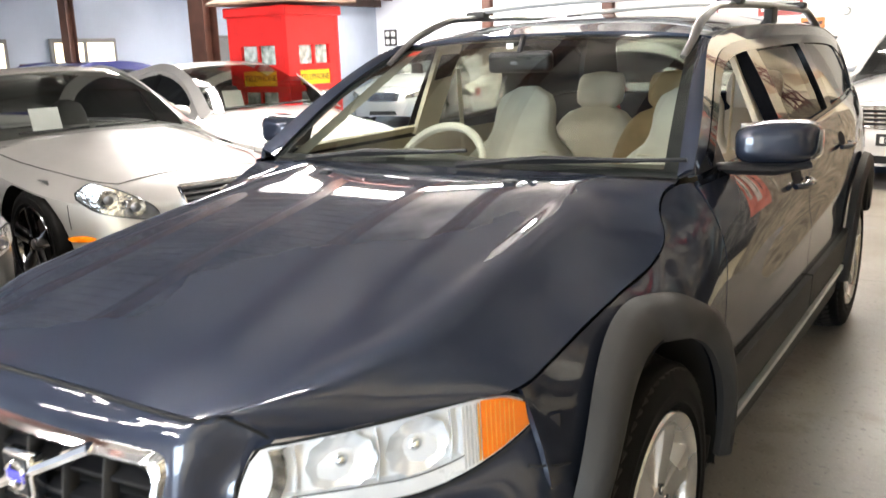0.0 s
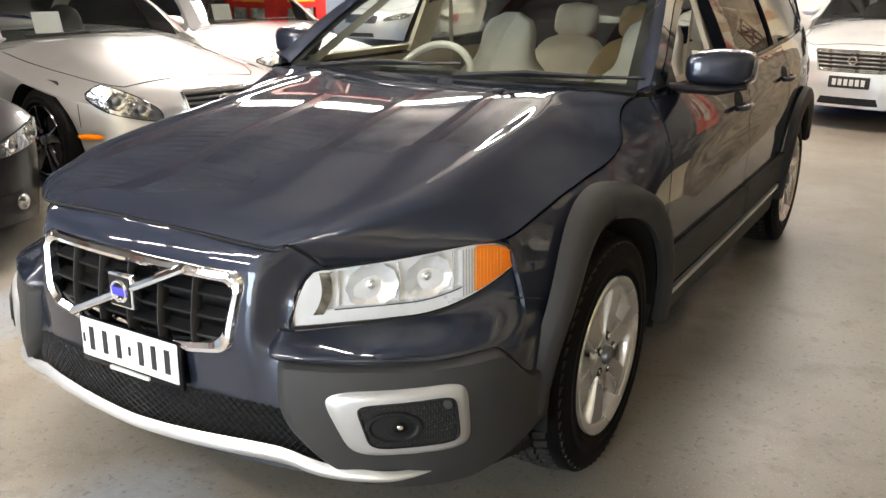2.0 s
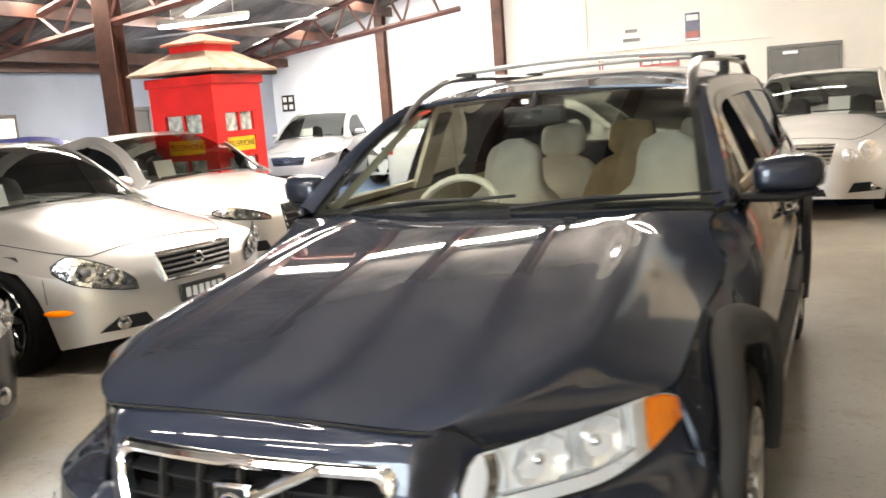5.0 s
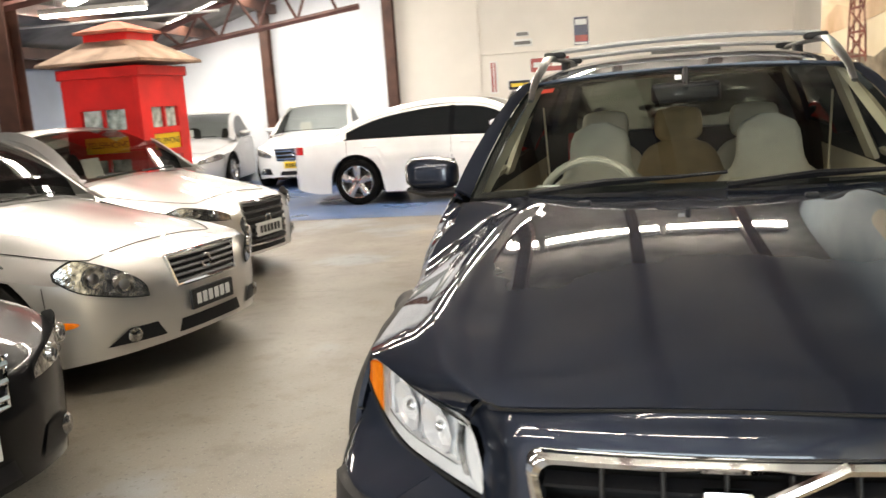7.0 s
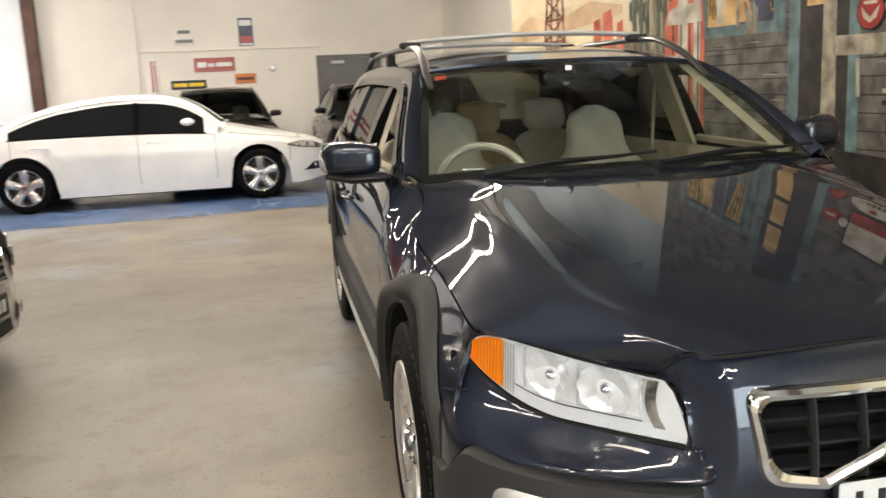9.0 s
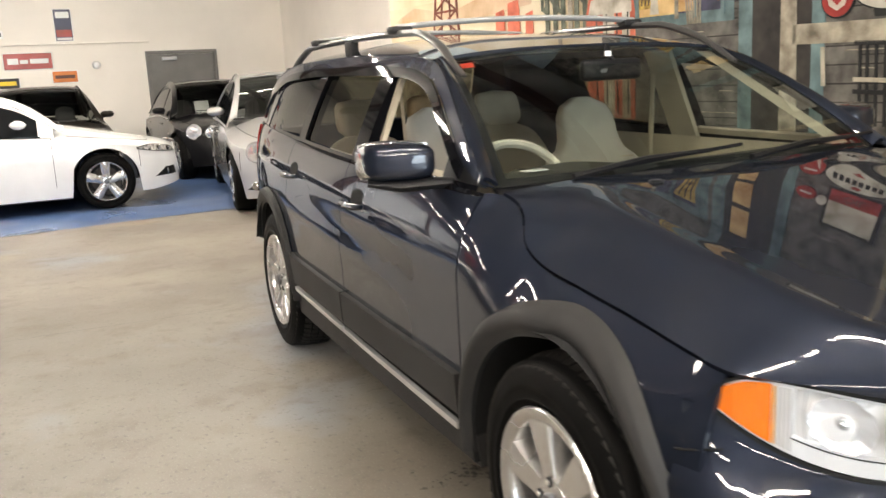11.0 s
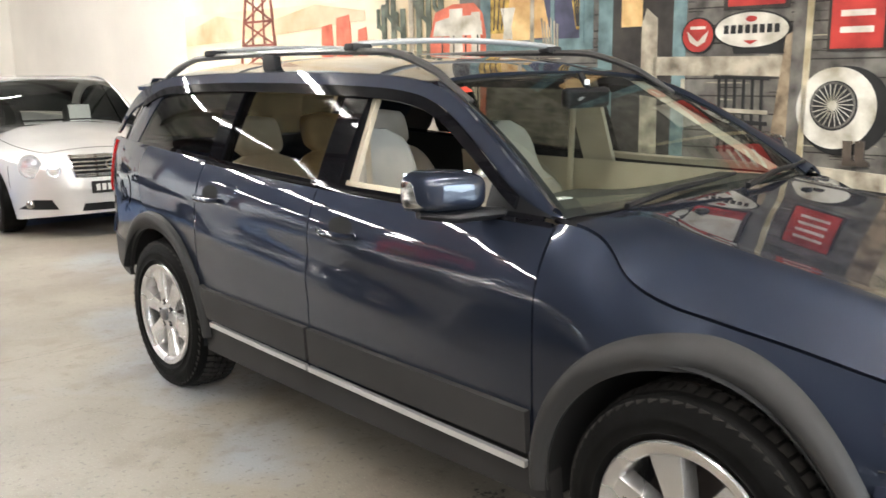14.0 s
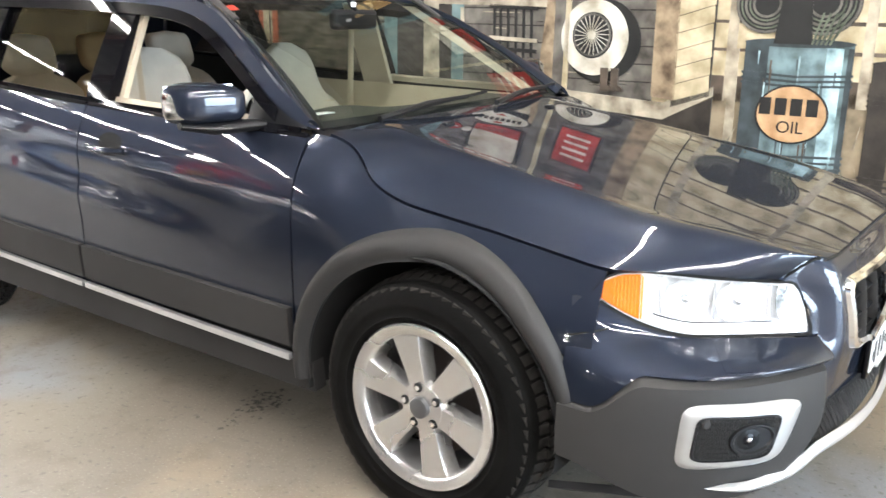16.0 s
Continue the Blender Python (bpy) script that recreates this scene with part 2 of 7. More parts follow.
def curve(y, *keys):
    """A smooth curve through (place, value) pairs."""
    ks = keys
    if y <= ks[0][0]:
        return ks[0][1]
    if y >= ks[-1][0]:
        return ks[-1][1]
    for k in range(len(ks) - 1):
        if y <= ks[k + 1][0]:
            break
    (a, p), (b, q) = ks[k], ks[k + 1]
    s0 = (q - ks[k - 1][1]) / (b - ks[k - 1][0]) if k else (q - p) / (b - a)
    s1 = (ks[k + 2][1] - p) / (ks[k + 2][0] - a) if k + 2 < len(ks) else (q - p) / (b - a)
    t, h = (y - a) / (b - a), b - a
    return p * (2 * t**3 - 3 * t**2 + 1) + s0 * h * (t**3 - 2 * t**2 + t) + q * (3 * t**2 - 2 * t**3) + s1 * h * (t**3 - t**2)


def mix(a, b, t):
    return a + (b - a) * t


# ---- the hall ----
MURAL_X, BACK_Y, LEFT_X, FRONT_Y = 1.98, 14.55, -9.1, -9.0


def roof_z(x):
    """Height of the roof sheets across the hall."""
    return 2.52 + 0.32 * (x + 9.1) if x < -3.93 else 4.174


def hall():
    floor = thing("floor", ROOM, "sealed grey concrete floor with stains and blue painted bay", "floor", kind="structure")
    fm = M_FLOOR
    bm = sheet(lambda u, v: (mix(LEFT_X, 6, u), mix(FRONT_Y, BACK_Y, v), 0), 4, 4)
    bmesh.ops.solidify(bm, geom=bm.faces[:], thickness=0.1)
    part("slab", bm, fm, floor)
    bay = thing("painted_floor_bay", ROOM, "blue painted floor area under the parked cars", "floor paint", kind="structure")
    part("paint_coat", sheet(lambda u, v: (mix(LEFT_X, 6, u), mix(8.05 + 0.05 * math.sin(u * 23), BACK_Y, v), 0.004), 60, 2), M_BLUEFLOOR, bay)
    wall = thing("wall_north", ROOM, "cream white painted back wall", "wall", kind="structure")
    part("render_coat", box(-3.93, 6.0, BACK_Y, BACK_Y + 0.2, 0, 7.5), M_WALL, wall)
    part("pilaster", box(-2.55, -2.25, BACK_Y - 0.04, BACK_Y, 0, 7.0), M_WALL, wall)
    part("conduit", tube([(-2.2, BACK_Y - 0.02, 2.13), (1.0, BACK_Y - 0.02, 2.13)], 0.018, 6), M_WALL, wall)
    wall = thing("wall_gable", ROOM, "cool white painted gable wall", "wall", kind="structure")
    part("render_coat", box(LEFT_X, -3.93, BACK_Y, BACK_Y + 0.2, 0, 7.0), M_WALLB, wall)
    wall = thing("wall_west", ROOM, "blue-white side wall with its shade put into the colour", "wall", kind="structure")
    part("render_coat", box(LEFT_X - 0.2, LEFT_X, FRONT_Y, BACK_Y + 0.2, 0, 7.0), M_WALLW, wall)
    wall = thing("wall_south", ROOM, "cream painted wall behind the cars", "wall", kind="structure")
    for x0, x1, z0 in ((LEFT_X - 0.2, -3.6, 0), (-3.6, 1.6, 3.2), (1.6, 6.2, 0)):
        part("render_coat", box(x0, x1, FRONT_Y - 0.2, FRONT_Y, z0, 7.0), M_WALL, wall)
    apron = thing("forecourt", ROOM, "pale concrete forecourt outside the open roller door", "ground", kind="structure")
    part("slab", box(-30, 30, FRONT_Y - 40, FRONT_Y - 0.2, -0.1, -0.004), M_FLOOR, apron)
    wall = thing("wall_east", ROOM, "cream white painted recess wall beyond the mural", "wall", kind="structure")
    part("render_coat", box(3.4, 3.6, 6.86, BACK_Y, 0, 7.0), M_WALL, wall)
    part("return", box(MURAL_X + 0.2, 3.4, 6.66, 6.86, 0, 7.0), M_WALL, wall)
    wall = thing("wall_mural", ROOM, "painted wall carrying the roadside mural", "wall", kind="structure")
    part("render_coat", box(MURAL_X + 0.004, MURAL_X + 0.2, FRONT_Y, 6.86, 0, 4.5), M_SKYPAINT, wall)
    roof = thing("ceiling", ROOM, "corrugated roof sheets on red oxide steel trusses", "roof", kind="structure")
    n = 260
    for x0, x1, mm, nm, deep in ((LEFT_X, -3.93, M_ROOF, "roof_sheets", 0.03), (-3.93, 6, M_ROOFFLAT, "flat_sheets", 0.002)):
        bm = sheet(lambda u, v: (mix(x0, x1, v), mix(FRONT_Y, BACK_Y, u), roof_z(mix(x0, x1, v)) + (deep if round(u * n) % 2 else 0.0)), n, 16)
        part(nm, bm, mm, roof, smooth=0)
    bm = bmesh.new()
    for x in [-8.8 + 1.25 * k for k in range(11)]:
        box(x, x + 0.13, FRONT_Y, BACK_Y, roof_z(x) - 0.20, roof_z(x) - 0.03, bm=bm)
    part("purlins", bm, M_STEEL, roof)


def truss(y):
    t = thing("roof_truss", ROOM @ Matrix.Translation((0, y, 0)), "red oxide steel lattice roof truss", "truss", "roof trusses", "structure")
    bm = tube([(LEFT_X, 0, roof_z(LEFT_X) - 0.2), (-3.93, 0, roof_z(-3.93) - 0.2)], 0.055, 4)
    part("top_chord", bm, M_PINKSTEEL, t)
    low = lambda x: 2.30 + 0.13 * (x + 9.1)
    part("bottom_chord", tube([(LEFT_X, 0, low(LEFT_X)), (-3.93, 0, low(-3.93))], 0.05, 4), M_PINKSTEEL, t)
    k = 0
    x = LEFT_X + 0.6
    while x < -4.6:
        part("lattice_bar", tube([(x, 0, low(x)), (x + 0.35, 0, roof_z(x + 0.35) - 0.2)], 0.025, 4), M_PINKSTEEL, t)
        part("lattice_bar", tube([(x + 0.35, 0, roof_z(x + 0.35) - 0.2), (x + 0.7, 0, low(x + 0.7))], 0.025, 4), M_PINKSTEEL, t)
        x += 0.7


def column(x, y, h, w, lab):
    t = thing("steel_column", ROOM @ Matrix.Translation((x, y, 0)), lab, "column", "steel columns", "structure")
    part("web", box(-0.012, 0.012, -w / 2 + 0.015, w / 2 - 0.015, 0, h), M_STEEL, t)
    part("flange", box(-w / 2, w / 2, -w / 2, -w / 2 + 0.015, 0, h, 0.004, 1), M_STEEL, t)
    part("flange", box(-w / 2, w / 2, w / 2 - 0.015, w / 2, 0, h, 0.004, 1), M_STEEL, t)
    part("base_plate", box(-w * 0.8, w * 0.8, -w * 0.8, w * 0.8, 0, 0.02), M_STEEL, t)


def skylight(x0, x1, y0, y1):
    t = thing("skylight", ROOM, "bright translucent roof skylight sheet", "skylight", "skylights", "structure")
    part("sheet", sheet(lambda u, v: (mix(x0, x1, u), mix(y0, y1, v), roof_z(mix(x0, x1, u)) - 0.012), 4, 1), M_LAMP, t)


def batten(x, y, z, length=1.5):
    t = thing("fluorescent_batten", ROOM @ Matrix.Translation((x, y, z)), "white fluorescent batten lamp hung from the roof", "ceiling lamp", "fluorescent battens")
    part("housing", box(-length / 2, length / 2, -0.065, 0.065, 0.0, 0.07, 0.012, 1), M_PLATE, t)
    part("diffuser", box(-length / 2 + 0.02, length / 2 - 0.02, -0.05, 0.05, -0.035, -0.001, 0.012, 1), M_TUBE, t)
    for s in (-0.35, 0.35):
        part("hanger", tube([(s * length, 0, 0.07), (s * length, 0, roof_z(x) - z)], 0.006, 5), M_SATIN, t)


def floor_mat(name, base, stain, blue, rough):
    """Sealed concrete: broad tone, stains, scuffs of old blue paint and fine grit."""
    m = mat(name, base, rough=rough, var=0.10, scale=0.9, bump=0.12, bscale=60, rvar=0.35)
    nt = m.node_tree
    b = nt.nodes["Principled BSDF"]
    src = b.inputs["Base Color"].links[0].from_socket
    tc = nt.nodes.new("ShaderNodeTexCoord")
    for sc, det, lo, hi, colour, amount in ((0.55, 8, 0.50, 0.68, stain, 0.65), (0.75, 6, 0.56, 0.66, blue, 0.55), (0.62, 7, 0.60, 0.70, (0.34, 0.26, 0.165), 0.5), (3.2, 9, 0.56, 0.66, stain, 0.5), (9.0, 10, 0.58, 0.70, stain, 0.5), (46.0, 4, 0.60, 0.68, (0.10, 0.09, 0.078), 0.65), (120.0, 3, 0.60, 0.68, (0.36, 0.34, 0.30), 0.4)):
        nz = nt.nodes.new("ShaderNodeTexNoise")
        nz.inputs["Scale"].default_value, nz.inputs["Detail"].default_value = sc, det
        mp = nt.nodes.new("ShaderNodeMapping")
        mp.inputs["Location"].default_value = (sc * 3.1, sc * 1.7, 0.3)
        nt.links.new(tc.outputs["Object"], mp.inputs[0])
        nt.links.new(mp.outputs[0], nz.inputs["Vector"])
        rg = nt.nodes.new("ShaderNodeMapRange")
        rg.inputs[1].default_value, rg.inputs[2].default_value, rg.inputs[4].default_value = lo, hi, amount
        nt.links.new(nz.outputs["Fac"], rg.inputs[0])
        mx = nt.nodes.new("ShaderNodeMix")
        mx.data_type = "RGBA"
        mx.inputs[7].default_value = (*colour, 1)
        nt.links.new(rg.outputs[0], mx.inputs[0])
        nt.links.new(src, mx.inputs[6])
        src = mx.outputs[2]
    nt.links.new(src, b.inputs["Base Color"])
    return m


M_FLOOR = floor_mat("sealed_concrete", (0.212, 0.190, 0.158), (0.135, 0.110, 0.082), (0.25, 0.29, 0.35), 0.42)
M_BLUEFLOOR = floor_mat("blue_floor_paint", (0.065, 0.125, 0.27), (0.10, 0.12, 0.16), (0.03, 0.07, 0.22), 0.30)
M_SKYPAINT = mat("mural_sky_paint", (0.82, 0.73, 0.55), rough=0.7, var=0.1, scale=0.9, col2="c9b48a", bump=0.1, bscale=60)
M_STAIN = mat("oil_stain", (0.05, 0.041, 0.032), rough=0.35, var=0.35, scale=26)


STAINS = ((-0.66, 0.90, 0.11, 60), (-0.58, 0.93, 0.09, 40), (-0.80, 0.88, 0.05, 20))


def floor_marks():
    rnd = random.Random(11)
    def strip(name, pts, w, label):
        t = thing(name, Matrix.Translation((0, 0, 0)), label, "floor mark", kind="structure")
        bm = bmesh.new()
        prev = None
        for k, (x, y) in enumerate(pts):
            a = bm.verts.new((x, y - w * rnd.uniform(0.3, 1.0), 0.0012))
            b = bm.verts.new((x, y + w * rnd.uniform(0.3, 1.0), 0.0012))
            if prev:
                bm.faces.new((prev[0], a, b, prev[1]))
            prev = (a, b)
        part("line", bm, M_STAIN, t, smooth=0)
    strip("slab_joint", [(-8 + 0.25 * k, 3.83 + 0.012 * rnd.uniform(-1, 1) - 0.004 * k) for k in range(38)], 0.004, "thin dark joint between floor slabs")
    strip("hair_crack", [(-1.30 + 0.03 * k, 2.75 - 0.05 * k + 0.02 * rnd.uniform(-1, 1)) for k in range(12)], 0.003, "short hairline crack in the floor")
    for cx, cy, r, n in STAINS:
        t = thing("oil_stain", Matrix.Translation((cx, cy, 0)), "dark oil stain on the concrete", "stain", "oil stains", "structure")
        bm = bmesh.new()
        for q in range(n):
            x, y = rnd.gauss(0, r * 0.55), rnd.gauss(0, r * 0.35)
            rr = r * rnd.uniform(0.02, 0.11)
            ring = [bm.verts.new((x + rr * rnd.uniform(0.6, 1.3) * math.cos(2 * math.pi * k / 9), y + rr * rnd.uniform(0.4, 1.0) * math.sin(2 * math.pi * k / 9), 0.001 + 0.0001 * q)) for k in range(9)]
            bm.faces.new(ring)
        part("spots", bm, M_STAIN, t, smooth=0)


floor_marks()
hall()
for y in (12.2, 6.4, 0.6, -5.2):
    truss(y)
column(-3.93, BACK_Y - 0.15, 4.6, 0.2, "dark brown steel column against the back wall")
column(-6.4, BACK_Y - 0.15, 4.6, 0.18, "dark brown steel column against the gable wall")
column(-6.4, 6.4, 4.6, 0.24, "brown steel column beside the telephone kiosk")
for y0 in (-5.2, -1.9, 6.1, 9.4):
    for k in range(1, 4):
        skylight(-8.7 + 1.25 * k, -8.7 + 1.25 * k + 1.12, y0, y0 + 0.20)
for y0, n in ((-4.6, 3), (-0.25, 3), (6.3, 4), (9.6, 4)):
    for k in range(n):
        batten(-3.2 + 1.42 * k, y0, roof_z(0) - 0.10, 1.36)
for k in range(3):
    skylight(-8.3 + 1.25 * k, -7.2 + 1.25 * k, 12.7, 13.0)
for x, y in ((-6.6, 8.6), (-3.6, -6.0)):
    batten(x, y, roof_z(x) - 0.5)


# ---- the blue estate car ----
# Own axes: x to its left, y to its tail, front axle at y = 0.
WB = 2.815


def e_x(y):
    """Half width of the upper edge of the body side: bonnet shut line, then waist."""
    return curve(y, (-0.80, 0.486), (-0.745, 0.562), (-0.70, 0.610), (-0.644, 0.662), (-0.583, 0.716), (-0.513, 0.770), (-0.46, 0.784), (-0.40, 0.784), (0.0, 0.782), (0.23, 0.796), (0.34, 0.745), (0.44, 0.748), (0.50, 0.80), (1.4, 0.818), (2.3, 0.81), (3.0, 0.785), (3.6, 0.70), (3.8, 0.62))


def e_z(y):
    return curve(y, (-0.80, 0.768), (-0.70, 0.788), (-0.60, 0.802), (-0.46, 0.812), (-0.18, 0.848), (0.0, 0.868), (0.12, 0.888), (0.22, 0.925), (0.30, 0.978), (0.38, 1.024), (0.5, 1.05), (1.4, 1.063), (2.2, 1.09), (3.0, 1.13), (3.6, 1.15))


def half_w(y):
    return curve(y, (-0.62, 0.80), (-0.46, 0.848), (-0.2, 0.876), (0.2, 0.884), (1.5, 0.892), (2.6, 0.882), (3.1, 0.852), (3.5, 0.775), (3.75, 0.66), (3.86, 0.50))


def side_x(y, z):
    """Half width of the body skin at height z."""
    xn, ze, hw = e_x(y), e_z(y), half_w(y)
    xe = max(xn, curve(y, (-0.2, 0.0), (0.0, 0.782), (0.23, 0.798), (0.5, 0.80)) if -0.1 < y < 0.5 else xn)
    t = min(1.0, max(0.0, (ze - z) / 0.24))
    x = (xn - xe) * max(0.0, 1 - t / 0.6) ** 2 + xe + (hw - xe) * math.sin(t * math.pi / 2) ** curve(y, (0.3, 1.0), (0.7, 0.8))
    if z < 0.66:
        x -= 0.16 * (0.66 - z) ** 2
    # A crisp crease that climbs towards the tail.
    zc = 0.665 + 0.085 * (y - 0.75)
    fade = curve(y, (0.70, 0.0), (1.3, 1.0), (2.2, 1.0), (2.5, 0.3))
    d = z - zc
    return x + fade * (0.007 * max(0.0, 1 - abs(d) / (0.05 if d > 0 else 0.09)) - 0.006 * math.exp(-((d - 0.10) / 0.05) ** 2))


def arch(y, c, r, base):
    d = abs(y - c)
    return base if d >= r else max(base, 0.345 + math.sqrt(r * r - d * d))


def skin(sx, y0, y1, zb, zt, ny=20, nz=14, off=0.0, thick=0.012):
    """A body side panel between y0 and y1, from zb(y) up to zt(y)."""
    def f(u, v):
        y = mix(y0, y1, u)
        z = mix(zb(y), zt(y), v)
        return (sx * (side_x(y, z) + off), y, z)
    return sheet(f, ny, nz, thick * sx)


NOSE_C, NOSE_D, NOSE_W, NOSE_P = -0.42, 0.565, 0.872, 2.3


def plan(a):
    """Front bumper in plan: a = 0 at the centre, 1 at the wheel arch."""
    a = a * math.pi / 2
    return NOSE_W * math.sin(a) ** (2 / NOSE_P), NOSE_C - NOSE_D * math.cos(a) ** (2 / NOSE_P)


def lean(z):
    """How far the front face lies behind the bumper's foremost line."""
    return curve(z, (0.20, 0.075), (0.27, 0.03), (0.36, 0.004), (0.46, 0.0), (0.56, 0.012), (0.60, 0.03), (0.64, 0.055), (0.70, 0.092), (0.77, 0.13))


LAMP_A0, LAMP_A1 = 0.315, 0.935


def lamp_plan(a):
    """The swept-back line of the headlamps in plan."""
    s = (a - LAMP_A0) / (LAMP_A1 - LAMP_A0)
    return (curve(s, (-0.2, 0.372), (0, 0.437), (0.35, 0.578), (0.7, 0.704), (0.8, 0.740), (0.9, 0.775), (1, 0.807), (1.105, 0.832)),
            curve(s, (-0.2, -0.925), (0, -0.878), (0.35, -0.739), (0.7, -0.600), (0.8, -0.556), (0.9, -0.512), (1, -0.466), (1.105, -0.42)))


def front_at(a, z, off=0.0):
    """A place on the front face: along the bumper a, height z, off metres proud."""
    x, y, _ = bumper_at(a, z, off)
    lo = curve(a, (0.5, 0.592), (0.8, 0.565))
    hi = 0.638 + 0.100 * max(0.0, (min(a, 0.935) - 0.62) / 0.315) ** 2
    k = min(1.0, max(0.0, (z - lo) / (hi - lo))) * min(1.0, max(0.0, (a - 0.20) / 0.06))
    if k <= 0:
        return x, y, z
    k = k * k * (3 - 2 * k)
    (x1, y1), (x2, y2) = lamp_plan(a - 0.01), lamp_plan(a + 0.01)
    t = Vector((x2 - x1, y2 - y1)).normalized()
    lx, ly = lamp_plan(a)
    d = off - 0.07 * (z - 0.65)
    return mix(x, lx + t.y * d, k), mix(y, ly - t.x * d, k), z


def bumper_at(a, z, off=0.0):
    """The bumper's face alone."""
    x, y = plan(a)
    x2, y2 = plan(min(1, a + 0.01))
    x1, y1 = plan(max(0, a - 0.01))
    t = Vector((x2 - x1, y2 - y1)).normalized()
    n = Vector((t.y, -t.x))
    d = lean(z) * (1 - 0.55 * a**3) - off
    return x - n.x * d, y - n.y * d, z


def front_panel(sx, a0, a1, zb, zt, na=24, nz=10, off=0.0, thick=0.012):
    def f(u, v):
        a = mix(a0, a1, u)
        z = mix(zb(a), zt(a), v)
        x, y, z = front_at(a, z, off(a, z) if callable(off) else off)
        return (sx * x, y, z)
    return sheet(f, na, nz, thick * sx)


def nose_y(x, z):
    """The painted grille panel, which stands proud of the flanks."""
    return -0.962 + 0.20 * x * x + curve(z, (0.43, 0.002), (0.50, -0.004), (0.597, -0.012), (0.67, -0.006), (0.76, 0.012), (0.80, 0.030), (0.834, 0.057))


def bonnet_ridge(v):
    """Where the raised centre of the bonnet ends, as a share of its half width."""
    return curve(v, (0, 0.93), (0.03, 0.90), (0.14, 0.785), (0.37, 0.775), (0.62, 0.76), (0.83, 0.71), (1, 0.69))


def bonnet_shape(w, v):
    """How far the bonnet has fallen from its centre line towards its edge."""
    r = bonnet_ridge(v)
    e = 0.10
    flat = 0.13 * (w / r) ** 2
    fall = 0.13 + 0.87 * (w - r) / (1 - r)
    k = min(1.0, max(0.0, (w - r + e) / (2 * e)))
    return mix(flat, fall, k * k * (3 - 2 * k))


def bonnet_front(w):
    """Depth and height of the bonnet's front edge, w from centre to corner."""
    w = min(1.0, w)
    return mix(-0.905, -0.800, w**11), mix(0.836, e_z(-0.800) + 0.003, bonnet_shape(w, 0))


def nose_full(x, z):
    """The grille panel's depth, falling back to the lamps at its sides."""
    xb, yb, _ = front_at(0.318, min(z, 0.77))
    xb = mix(xb, 0.478, min(1, max(0, (z - 0.70) / 0.06)))
    yb = mix(yb, -0.812, min(1, max(0, (z - 0.70) / 0.06)))
    t = min(1.0, max(0.0, (abs(x) - 0.362) / max(0.02, xb - 0.362)))
    y = mix(nose_y(min(abs(x), 0.42), z), yb, t * t * (3 - 2 * t))
    yt, zt = bonnet_front(abs(x) / 0.475)
    k = min(1.0, max(0.0, (z - (zt - 0.04)) / 0.034))
    return mix(y, max(y, yt - 0.004), k * k)


GRILLE = []


def grille_outline(k, n, grow=0.0):
    """Rounded rectangle of the grille mouth, a little wider at the top, its foot bowed."""
    if not GRILLE:
        pts = []
        for cx, cz, a0, w in ((1, 1, 0, 0.334), (-1, 1, 90, 0.334), (-1, -1, 180, 0.318), (1, -1, 270, 0.318)):
            r = 0.030 if cz > 0 else 0.040
            for q in range(9):
                a = radians(a0 + 90 * q / 8)
                pts.append(Vector((cx * (w - r) + r * math.cos(a), (0.752 if cz > 0 else 0.594) - cz * r + r * math.sin(a))))
        fine = []
        for a, b in zip(pts, pts[1:] + pts[:1]):
            fine += [a.lerp(b, q / 20) for q in range(20)]
        run, total = [0.0], 0.0
        for a, b in zip(fine, fine[1:] + fine[:1]):
            total += (b - a).length
            run.append(total)
        i = 0
        for q in range(192):
            while run[i + 1] < total * q / 192:
                i += 1
            k0 = (total * q / 192 - run[i]) / max(1e-9, run[i + 1] - run[i])
            GRILLE.append(fine[i].lerp(fine[(i + 1) % len(fine)], k0))
    p = GRILLE[int(round(k * 192 / n)) % 192]
    z = p.y
    if z < 0.66:
        z -= 0.032 * (1 - min(1, abs(p.x) / 0.334) ** 2) * (0.66 - z) / 0.054
    g = Vector((p.x / 0.334, (z - 0.67) / 0.085))
    m = max(abs(g.x), abs(g.y))
    return p.x + grow * max(-1, min(1, g.x / m * 1.15)), z + grow * max(-1, min(1, g.y / m * 1.15))


